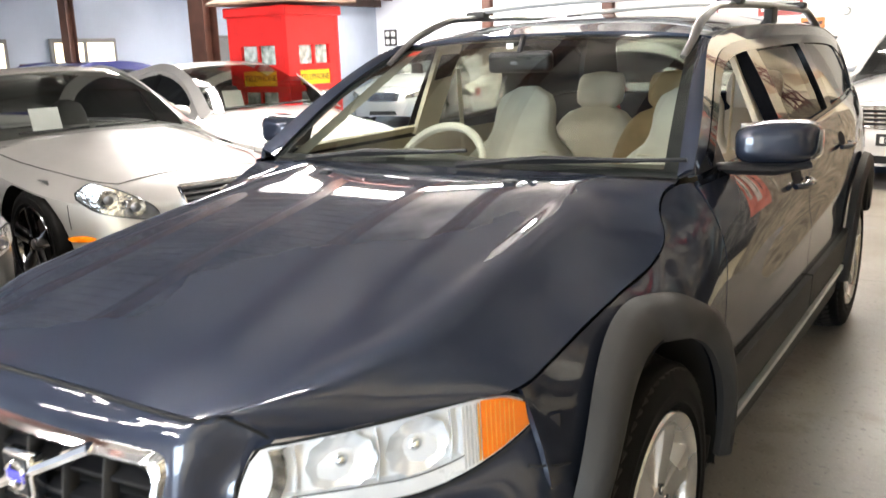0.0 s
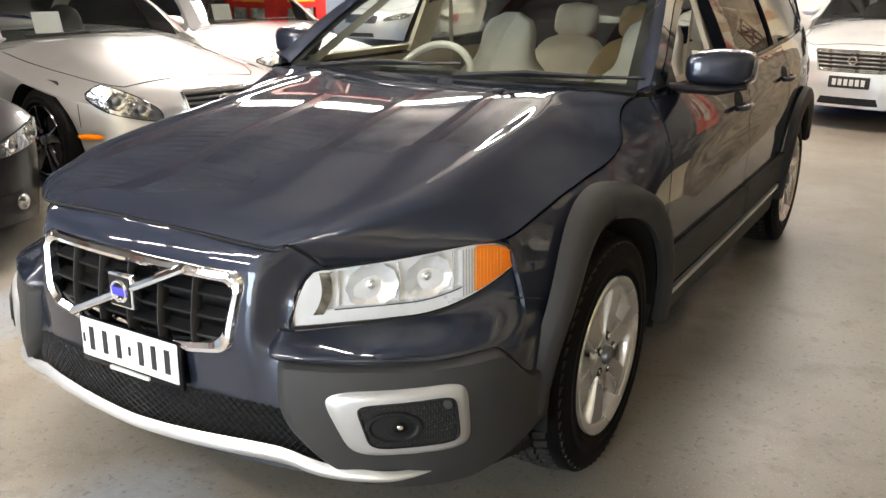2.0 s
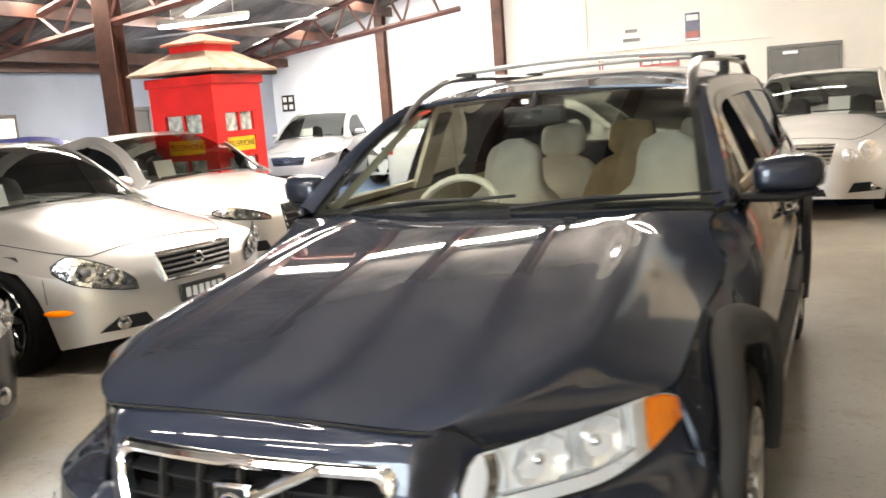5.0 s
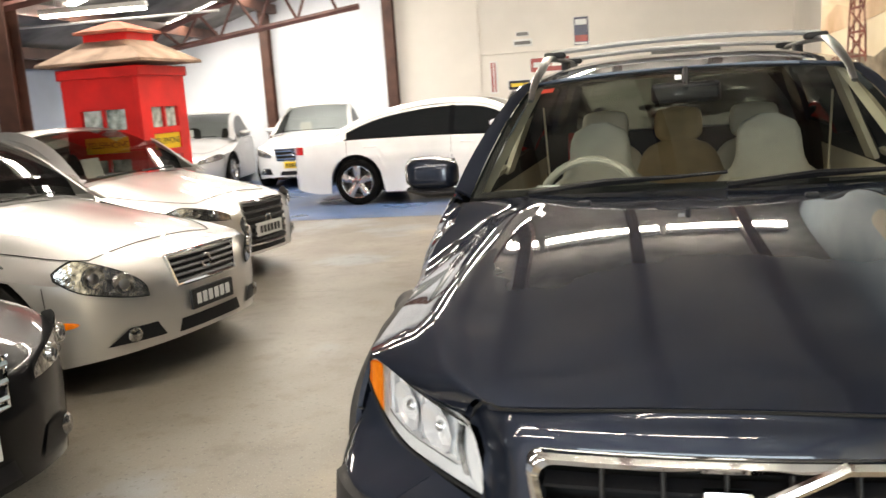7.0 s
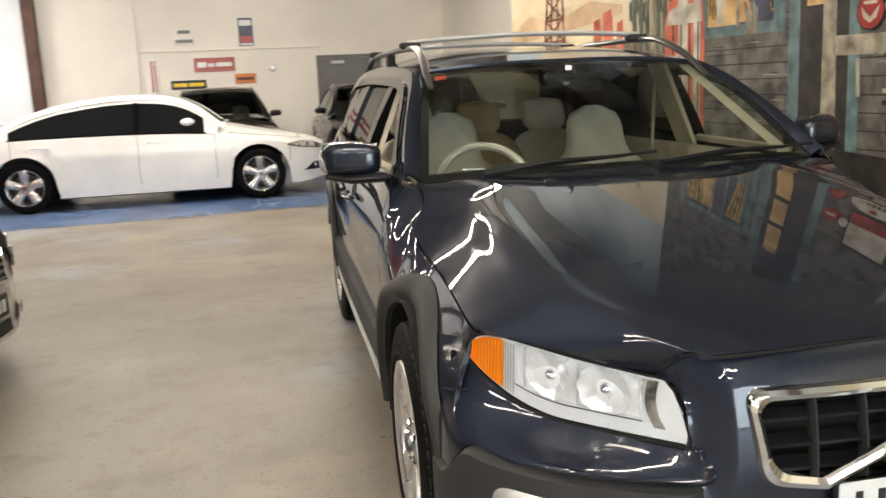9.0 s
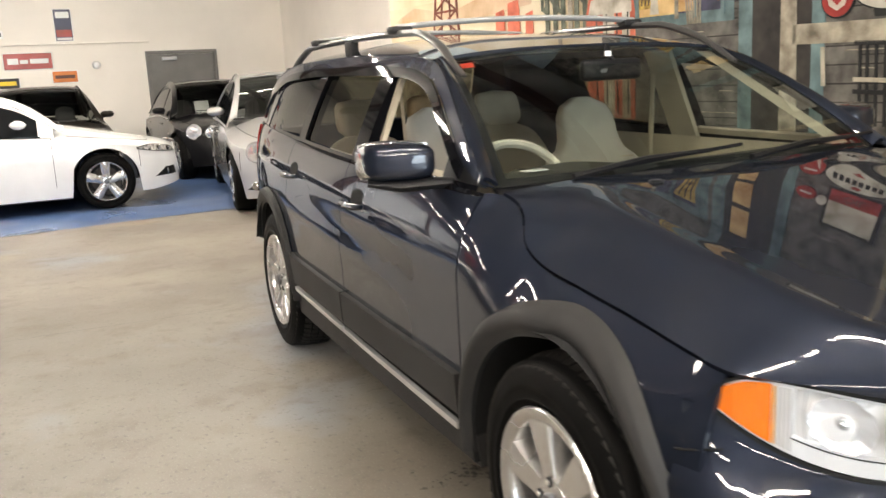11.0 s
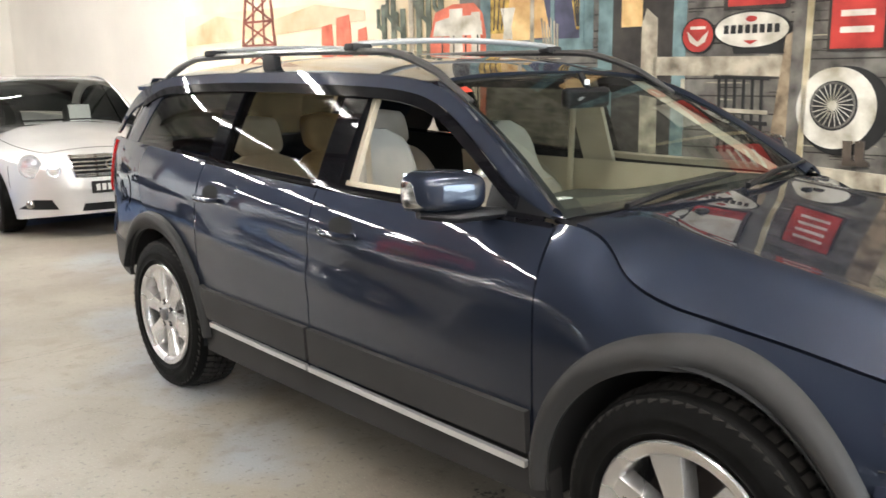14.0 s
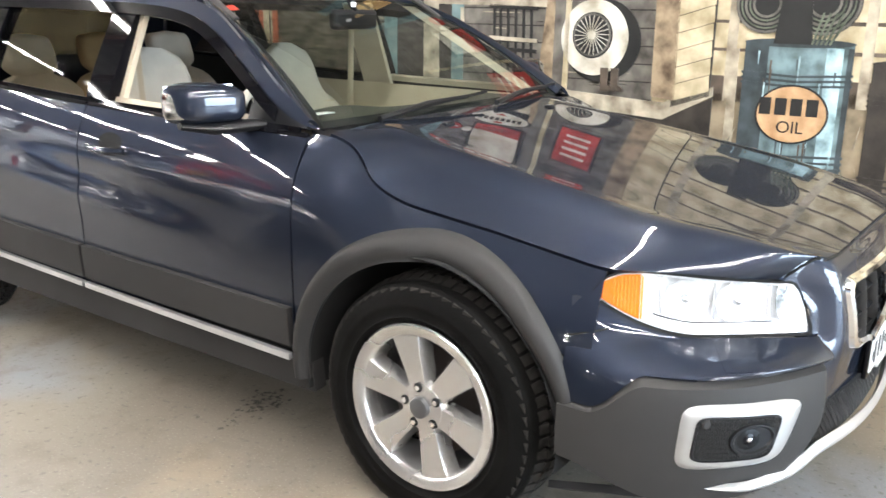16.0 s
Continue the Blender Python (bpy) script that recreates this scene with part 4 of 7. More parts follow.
        part("insert_edge", sheet(plaque(INSERT, 0.30, 0.0285, 0.004, 0.93), 64, 3, close=True), M_BLACK, fog)
        bm = bmesh.new()
        for r in range(9):
            for c_ in range(19):
                a = 0.462 + 0.0118 * (c_ + 0.5 * (r % 2))
                z = 0.394 + 0.0122 * r + 0.06 * (a - 0.46)
                lo = 0.462 + 0.03 * max(0, (0.49 - z) / 0.11)
                d = ((a - 0.537) / 0.062) ** 2 + ((z - 0.440) / 0.042) ** 2
                if lo < a < 0.672 and z < 0.487 + 0.06 * (a - 0.46) and d > 1.05:
                    tube([front_at(a + 0.0040 * math.cos(h * math.pi / 3), z + 0.0058 * math.sin(h * math.pi / 3), 0.031) for h in range(7)], 0.0011, 3, bm, caps=False)
        if sx < 0:
            bmesh.ops.scale(bm, verts=bm.verts, vec=(-1, 1, 1))
        tagged(part("mesh_ribs", bm, M_CLAD, fog), kind="stuff")
        def tunnel(u, v):
            t = 2 * math.pi * u
            k, o = ((1.0, 0.0285), (0.97, 0.036), (0.86, 0.036), (0.78, 0.031), (0.0, 0.0305))[round(v * 4)]
            x, y, z = front_at(0.537 + 0.060 * k * math.cos(t), 0.440 + 0.040 * k * math.sin(t), o)
            return (sx * x, y, z)
        part("lamp_tunnel", sheet(tunnel, 40, 4, close=True), M_BLACK, fog)
        turn = Matrix.Rotation(math.radians(-90 + 30 * sx), 3, "Z")
        for nm, k0, mm, o in (("fog_lens", 1.0, M_OPAQUE, 0.0315), ("lens_ring", 0.55, M_GLOSSBLACK, 0.0335), ("bulb_shield", 0.30, M_CHROME, 0.0345)):
            def lens(u, v, k0=k0, o=o):
                t = 2 * math.pi * u
                x, y, z = front_at(0.549 + 0.030 * k0 * v * math.cos(t), 0.442 + 0.026 * k0 * v * math.sin(t), o + 0.003 * (1 - v * v))
                return (sx * x, y, z)
            part(nm, sheet(lens, 24, 4, close=True), mm, fog)
        x, y, z = front_at(0.655, 0.488, 0.031)
        bm = lathe([(0.0, 0.004), (0.010, 0.004), (0.012, 0.0)], 16)
        bmesh.ops.rotate(bm, verts=bm.verts, matrix=turn)
        bmesh.ops.translate(bm, verts=bm.verts, vec=(sx * x, y, z))
        part("parking_sensor", bm, M_CLAD, fog)
        # Side glass and pillars.
        greenhouse(car, sx)
        mirror(car, sx)
    # Grille panel with a real mouth, running out to the lamps.
    n = 192
    def nose(u, v):
        gx, gz = grille_outline(u * n, n, 0.004)
        g = Vector((gx / 0.338, (gz - 0.67) / (0.086 if gz > 0.67 else 0.11)))
        m = max(abs(g.x), abs(g.y))
        ox, oz = g.x / m, g.y / m
        t = (oz + 1) / 2
        zt = mix(0.452, 0.77, t)
        xb = mix(front_at(0.318, zt)[0], 0.476, min(1, max(0, (zt - 0.70) / 0.06)))
        x = xb * ox
        z = mix(0.452, bonnet_front(abs(x) / 0.475)[1] - 0.006, t)
        x, z = mix(gx, x, v), mix(gz, z, v)
        return (x, nose_full(x, z), z)
    part("grille_panel", sheet(nose, n, 16, 0.0, close=True), M_BLUE, car, "dark blue panel round the grille")
    grille = thing("grille", Matrix.Identity(4), "", "")
    grille.parent = car
    bm = bmesh.new()
    rings = []
    for g, off in ((-0.014, 0.016), (-0.011, -0.008), (0.0, -0.016), (0.010, -0.012), (0.015, 0.004)):
        ring = []
        for k in range(n):
            x, z = grille_outline(k, n, g)
            ring.append(bm.verts.new((x, nose_y(x, z) + off, z)))
        rings.append(ring)
    for a, b in zip(rings, rings[1:]):
        for k in range(n):
            bm.faces.new((a[k], a[(k + 1) % n], b[(k + 1) % n], b[k]))
    part("chrome_frame", bm, M_CHROME, grille, "chrome grille frame")
    part("grille_back", sheet(lambda u, v: (mix(-0.34, 0.34, u), -0.90 + 0.04 * (2 * u - 1) ** 2, mix(0.54, 0.765, v)), 8, 2), M_GAP, grille)
    for k in range(5):
        x = -0.21 + 0.105 * k
        z0, z1 = 0.562 + 0.04 * (abs(x) / 0.3) ** 2, 0.750
        def bar(u, v):
            a = 2 * math.pi * u
            z = mix(z0, z1, v)
            return (x + 0.0045 * math.cos(a), nose_y(x, z) + 0.012 + 0.018 * math.sin(a), z)
        part("upright_bar", sheet(bar, 10, 10, close=True), M_CLAD, grille)
    for z in (0.602, 0.650, 0.702):
        w = 0.315 if z > 0.6 else 0.30
        part("cross_bar", sheet(lambda u, v: (mix(-w, w, u), nose_y(mix(-w, w, u), z) + 0.006 + 0.035 * v, z + 0.010 * v), 20, 1, 0.008), M_BLACK, grille)
    x0, z0, x1, z1 = -0.20, 0.578, 0.19, 0.758
    part("diagonal_bar", tube([(mix(x0, x1, t), nose_y(mix(x0, x1, t), mix(z0, z1, t)) - 0.018, mix(z0, z1, t)) for t in (0, 0.25, 0.5, 0.75, 1)], 0.012, 8), M_CHROME, grille, "chrome diagonal bar")
    bd = part("badge", box(-0.042, 0.042, -0.992, -0.960, 0.630, 0.718, 0.006, 2), M_CHROME, grille, "chrome square badge")
    part("badge_field", box(-0.035, 0.035, -0.995, -0.991, 0.637, 0.711, 0.001, 1), M_BLACK, bd)
    bm = lathe([(0.020, 0.0), (0.0235, 0.004), (0.027, 0.004), (0.030, 0.0)], 32)
    bmesh.ops.rotate(bm, verts=bm.verts, matrix=Matrix.Rotation(math.radians(-90), 3, "Z"))
    bmesh.ops.translate(bm, verts=bm.verts, vec=(0, -0.995, 0.674))
    part("badge_ring", bm, M_CHROME, bd)
    part("badge_band", box(-0.029, 0.029, -0.9985, -0.9945, 0.664, 0.684, 0.001, 1), mat("blue_enamel", (0.05, 0.05, 0.42), rough=0.25, var=0), bd, "small blue band")
    # Lower intake mesh, skid bar, number plate.
    def intake(u, v):
        a = mix(-0.40, 0.40, u)
        x, y, z = front_at(abs(a), mix(0.31, 0.47, v), -0.03)
        return (math.copysign(x, a), y, z)
    part("intake_back", sheet(intake, 30, 3), M_GAP, car)
    bm = bmesh.new()
    for r in range(11):
        pts = []
        for c_ in range(85):
            a = mix(-0.35, 0.35, c_ / 84)
            x, y, z = front_at(abs(a), 0.335 + 0.0108 * r + (0.0108 if (c_ + r) % 2 else 0.0), -0.012)
            pts.append((math.copysign(x, a), y, z))
        tube(pts, 0.0024, 4, bm)
    tagged(part("intake_mesh", bm, M_BLACK, car, "black honeycomb intake mesh"), kind="stuff")
    def skid(u, v):
        a = mix(-0.67, 0.67, u)
        q = abs(a)
        zc = curve(q, (0, 0.318), (0.2, 0.332), (0.30, 0.330), (0.38, 0.308), (0.5, 0.300), (0.67, 0.303))
        hh = curve(q, (0, 0.023), (0.3, 0.026), (0.42, 0.022), (0.54, 0.015), (0.62, 0.006), (0.67, 0.001))
        x, y, _ = front_at(q, 0.36, 0.018 * math.sin(math.pi * v) + 0.004 + 0.010 * min(1, max(0, (q - 0.3) / 0.2)) - 0.045 * max(0, (q - 0.52) / 0.15) ** 1.5)
        return (math.copysign(x, a), y + 0.012 * (1 - v), zc + hh * (2 * v - 1))
    part("skid_bar", sheet(skid, 72, 8, 0.006), M_SATIN, car, "satin silver skid bar")
    def under(u, v):
        a = mix(-0.9, 0.9, u)
        x, y, _ = front_at(abs(a), 0.27, -0.03)
        return (math.copysign(x, a), y + 0.15 * v, 0.292 - 0.04 * v - 0.03 * abs(a))
    part("undertray", sheet(under, 30, 2, 0.02), M_BLACK, car)
    plate = thing("number_plate", Matrix.Translation((0.0, -0.976, 0.508)), "", "")
    plate.parent = car
    part("plate_frame", box(-0.184, 0.184, -0.008, 0.006, -0.060, 0.066, 0.006, 2), M_GLOSSBLACK, plate, "black plate frame")
    part("plate_face", box(-0.174, 0.174, -0.012, -0.007, -0.042, 0.062, 0.003, 1), M_PLATE, plate, "white number plate")
    for x, w in ((-0.165, 0.006), (-0.135, 0.0155), (-0.085, 0.0155), (-0.035, 0.0155), (0.004, 0.007), (0.045, 0.0155), (0.09, 0.0155), (0.137, 0.0165)):
        part("print_bar", box(x - w / 2 + 0.004, x + w / 2 + 0.004, -0.0145, -0.0115, -0.020 if w > 0.015 else -0.004, 0.042 if w > 0.015 else 0.02), M_INK, plate)
    part("print_bar", box(-0.07, 0.07, -0.0145, -0.0075, -0.057, -0.048), M_PLATE, plate)
    part("plate_carrier", box(-0.15, 0.15, 0.006, 0.04, -0.055, 0.04), M_BLACK, plate)
    top_of_car(car)
    cabin(car)
    return car


def g_top(y):
    """Height of the roof edge above the side windows."""
    return curve(y, (0.46, 1.052), (0.62, 1.15), (0.82, 1.27), (1.05, 1.385), (1.25, 1.432), (1.6, 1.455), (2.3, 1.462), (2.9, 1.45), (3.15, 1.43), (3.40, 1.36), (3.62, 1.16))


def g_x(y, z):
    """Half width of the glasshouse."""
    zb = e_z(y) - 0.01
    t = (z - zb) / 0.40
    xb = e_x(y) - 0.004
    return xb - (0.155 * t + 0.05 * t * t) * 1.0 * curve(y, (0.46, 1.0), (1.2, 1.0), (3.0, 0.95), (3.6, 0.7))


def glass_panel(sx, y0, y1, zb, zt, off=0.0, ny=16, nz=10, thick=0.0):
    def f(u, v):
        y = mix(y0, y1, u)
        z = mix(zb(y), zt(y), v)
        return (sx * (g_x(y, z) + off), y, z)
    return sheet(f, ny, nz, thick * sx)


def greenhouse(car, sx):
    waist = lambda y: e_z(y) + 0.008
    drop = lambda y: curve(y, (0.46, 0.0), (0.62, 0.045), (0.9, 0.048), (1.2, 0.046), (1.6, 0.05), (3.0, 0.05), (3.3, 0.08), (3.62, 0.04))
    w_top = lambda y: max(waist(y), g_top(y) - drop(y))
    part("roof_frame", glass_panel(sx, 0.46, 3.62, w_top, g_top, 0.0, 90, 6, 0.012), M_BLUE, car, "dark blue door frame and roof edge")
    def trim_f(u, v):
        y = mix(0.62, 3.25, u)
        z = max(waist(y), w_top(y) - 0.036) * (1 - v) + w_top(y) * v
        return (sx * (g_x(y, z) + 0.003), y, z)
    part("window_trim", sheet(trim_f, 60, 2, 0.008), M_GLOSSBLACK, car)
    part("waist_trim", glass_panel(sx, 0.52, 3.1, lambda y: e_z(y) - 0.006, lambda y: e_z(y) + 0.010, 0.004, 40, 2, 0.010), M_GLOSSBLACK, car, "gloss black trim along the waist")
    part("door_pillar", glass_panel(sx, 1.452, 1.585, waist, w_top, 0.002, 4, 10, 0.05), M_GLOSSBLACK, car, "gloss black centre pillar")
    part("rear_pillar", glass_panel(sx, 2.30, 2.405, waist, w_top, 0.002, 4, 10, 0.05), M_GLOSSBLACK, car, "gloss black rear pillar")
    part("corner_trim", glass_panel(sx, 0.50, 0.74, waist, w_top, -0.002, 8, 6, 0.02), M_BLACK, car)
    part("front_pane_rail", glass_panel(sx, 0.66, 1.452, lambda y: e_z(y) - 0.004, lambda y: e_z(y) + 0.02, -0.03, 16, 2, 0.02), M_BEIGE, car)
    g = part("rear_door_glass", glass_panel(sx, 1.585, 2.30, waist, w_top, -0.012), M_DOORGLASS, car, "tinted rear door glass")
    g.visible_shadow = False
    def quarter(u, v):
        z = mix(waist(2.7), w_top(2.7), v)
        y = mix(2.405, mix(3.22, 3.02, v), u)
        return (sx * (g_x(y, z) - 0.004), y, z)
    g = part("quarter_glass", sheet(quarter, 16, 10), M_DARKGLASS, car, "dark rear quarter glass")
    g.visible_shadow = False
    def dpil(u, v):
        z = mix(waist(2.7) - 0.01, w_top(2.9) + 0.03, v)
        y = mix(mix(3.22, 3.02, v), mix(3.60, 3.30, v), u)
        return (sx * (g_x(min(y, 3.55), z) + 0.0 - 0.10 * max(0, u - 0.3) ** 2), y, z)
    part("tail_pillar", sheet(dpil, 12, 12, 0.02 * sx), M_BLUE, car)
    def lampf(u, v):
        z = mix(0.86, 1.12, v)
        y = mix(3.57 - 0.06 * v, 3.70 - 0.05 * v, u)
        return (sx * (side_x(min(y, 3.66), z) - 0.022 - 0.05 * u * u), y, z)
    part("tail_lamp", sheet(lampf, 8, 16, 0.03), M_RED, car, "tall red tail lamp")
    # Roof rail on posts.
    pts = []
    for k in range(33):
        y = mix(1.12, 3.22, k / 32)
        z = g_top(y) + 0.026 + 0.070 * min(1.0, math.sin(math.pi * k / 32) * 2.2) ** 0.8
        pts.append((sx * (g_x(y, g_top(y)) - 0.055), y, z - 0.02))
    part("roof_rail", tube([(pts[0][0], pts[0][1] - 0.10, pts[0][2] - 0.055)] + pts, lambda t: 0.020 - 0.008 * max(0.0, 1 - t * 12), 10, flat=0.70), M_RAIL, car, "grey roof rail")
    for y in (2.25,):
        x = g_x(y, g_top(y)) - 0.055
        part("rail_post", box(min(sx * (x - 0.02), sx * (x + 0.02)), max(sx * (x - 0.02), sx * (x + 0.02)), y - 0.05, y + 0.05, g_top(y) - 0.0, g_top(y) + 0.075, 0.012, 2), M_CLAD, car)


def mirror(car, sx):
    m = thing("door_mirror", Matrix.Identity(4), "", "")
    m.parent = car
    cx, cy, cz = 0.932, 0.755, 1.122
    def shell(u, v):
        a = 2 * math.pi * u
        c, q = math.cos(a), math.sin(a)
        k = math.sin(math.pi / 2 * min(1, v * 1.02)) ** 0.5
        w = 0.108 * k * math.copysign(abs(c) ** 0.5, c)
        h = 0.062 * k * math.copysign(abs(q) ** 0.55, q)
        y = -0.10 * math.cos(math.pi / 2 * v) ** 0.9 + 0.035 * (w / 0.108)
        if h > 0:
            h *= 1 - 0.16 * max(0, -w / 0.108)
        return (sx * (cx + w), cy + y + 0.045, cz + h)
    part("mirror_shell", sheet(shell, 40, 14, close=True), M_BLUE, m, "dark blue mirror cap")
    part("mirror_glass", sheet(lambda u, v: (sx * (cx + mix(-0.098, 0.098, u)), cy + 0.042 + 0.035 * (2 * u - 1), cz + mix(-0.052, 0.052, v)), 2, 2), M_CHROME, m, "mirror glass")
    part("lower_cover", tube([(sx * 0.755, 0.66, 1.058), (sx * 0.83, 0.70, 1.055), (sx * 0.93, 0.745, 1.05), (sx * 1.02, 0.785, 1.062)], lambda t: 0.026 + 0.02 * math.sin(math.pi * t), 12, flat=0.42), M_BLACK, m, "black mirror foot")
    def repeater(u, v):
        a = mix(-0.16, 0.10, v) * math.pi
        c, q = math.cos(a), math.sin(a)
        t = mix(0.98, 0.55 + 0.25 * v, u)
        k = math.sin(math.pi / 2 * t) ** 0.5
        w = 0.111 * k * abs(c) ** 0.5
        h = 0.064 * k * math.copysign(abs(q) ** 0.55, q)
        return (sx * (cx + w), cy - 0.10 * math.cos(math.pi / 2 * t) ** 0.9 + 0.035 * (w / 0.108) + 0.041, cz + h)
    part("repeater_lens", sheet(repeater, 10, 8, 0.003), M_CLUSTER, m, "clear indicator lens")


def screen_pt(u, v):
    """The windscreen: u across, v from the base up."""
    s = 2 * u - 1
    w = abs(s)
    x = mix(0.735, 0.585, v) * s
    y = mix(0.435 + 0.075 * w**2, 1.175, v)
    z = mix(1.062 - 0.012 * w**2, 1.448 - 0.028 * w**2, v) + 0.035 * math.sin(math.pi * v)
    return Vector((x, y, z))


def top_of_car(car):
    g = part("windscreen", sheet(lambda u, v: screen_pt(u, v), 24, 16), M_GLASS, car, "clear laminated windscreen")
    g.visible_shadow = False
    for sx in (0, 1):
        def pil(u, v):
            p = screen_pt(sx, v)
            side = Vector(((1 if sx else -1) * g_x(min(max(mix(0.50, 1.12, v), 0.47), 1.2), g_top(mix(0.50, 1.12, v))), mix(0.50, 1.12, v), g_top(mix(0.50, 1.12, v))))
            p = p + Vector((0, 0, 0.002))
            return p.lerp(side, u) + Vector((0, 0, 0.005 * math.sin(math.pi * u)))
        part("screen_pillar", sheet(pil, 6, 20, 0.010), M_BLUE, car, "dark blue screen pillar")
    def band(u, v):
        p = screen_pt(mix(0.0, 1.0, u), 0.0)
        return p + Vector((0, -0.075 * (1 - v) * 1.0 + 0.02, -0.022 * (1 - v) - 0.004))
    part("scuttle", sheet(band, 24, 3, 0.01), M_BLACK, car, "black plastic scuttle panel")
    def frit(u, v):
        a = u * 2 * math.pi
        c, s = math.cos(a), math.sin(a)
        q = max(abs(c), abs(s))
        k = mix(0.5, 0.474, v)
        return screen_pt(0.5 + k * c / q, 0.5 + mix(0.5, 0.46, v) * s / q) + Vector((0, 0, -0.003))
    part("screen_border", sheet(frit, 80, 1, close=True), M_GAP, car)
    def roof(u, v):
        s = 2 * u - 1
        w = abs(s)
        y = mix(1.17, 3.42, v)
        yy = min(max(y, 1.17), 3.3)
        xe = g_x(yy, g_top(yy)) + 0.004
        zc = curve(y, (1.17, 1.452), (1.5, 1.505), (2.1, 1.53), (2.8, 1.515), (3.2, 1.49), (3.42, 1.452))
        ze = g_top(yy) - 0.002
        return (xe * s, y, mix(zc, ze, w**3.2))
    part("roof_panel", sheet(roof, 40, 36, 0.02), M_BLUE, car, "dark blue roof")
    def tail(u, v):
        s = 2 * u - 1
        z = mix(1.10, 0.62, v)
        y = curve(z, (0.62, 3.76), (1.0, 3.72), (1.15, 3.63), (1.45, 3.40))
        return (s * mix(0.665, 0.72, v), y - 0.06 * s * s, z)
    part("tailgate", sheet(tail, 16, 16, 0.02), M_BLUE, car)
    def rw(u, v):
        s = 2 * u - 1
        z = mix(1.44, 1.09, v)
        y = curve(z, (0.62, 3.76), (1.0, 3.72), (1.15, 3.63), (1.45, 3.40)) + 0.006
        return (s * mix(0.59, 0.665, v), y - 0.06 * s * s, z)
    part("rear_screen", sheet(rw, 12, 8), M_DARKGLASS, car, "dark rear window")
    # Cross bars.
    for y in (1.66, 2.72):
        xw = g_x(y, g_top(y)) - 0.05
        part("cross_bar", tube([(mix(-xw, xw, k / 12), y, 1.558 + 0.022 * (1 - (2 * k / 12 - 1) ** 2)) for k in range(13)], 0.026, 10, flat=0.45), M_BARSILVER, car, "silver aerofoil roof bar")
        for s in (-1, 1):
            part("bar_foot", box(min(s * (xw - 0.06), s * (xw + 0.035)), max(s * (xw - 0.06), s * (xw + 0.035)), y - 0.034, y + 0.034, 1.532, 1.562, 0.012, 2), M_CLAD, car)
    part("bumper_rear_face", sheet(lambda u, v: ((2 * u - 1) * 0.66, 3.79 - 0.12 * (2 * u - 1) ** 4, mix(0.42, 0.63, v)), 20, 6, 0.03), M_CLAD, car)
    # Wipers.
    for x0, x1, yo in ((0.10, 0.62, 0.0), (-0.52, -0.02, 0.0)):
        a = screen_pt((x0 / 0.735 + 1) / 2, 0.0) + Vector((0, -0.03, 0.01))
        b = screen_pt((x1 / 0.725 + 1) / 2, 0.045) + Vector((0, -0.014, 0.016))
        wp = part("wiper", tube([a, a.lerp(b, 0.5) + Vector((0, -0.006, 0.014)), b], lambda t: 0.011 - 0.004 * t, 6), M_BLACK, car, "black wiper arm")
        p = a.lerp(b, 0.35) + Vector((0, -0.0, 0.004))
        q = b + (b - a) * 0.25
        part("blade", tube([p, q], 0.006, 5), M_BLACK, wp)
    for s in (-1, 1):
        part("washer_jet", box(s * 0.33 - 0.02, s * 0.33 + 0.02, 0.30, 0.33, 1.035, 1.052, 0.005, 1), M_BLACK, car)


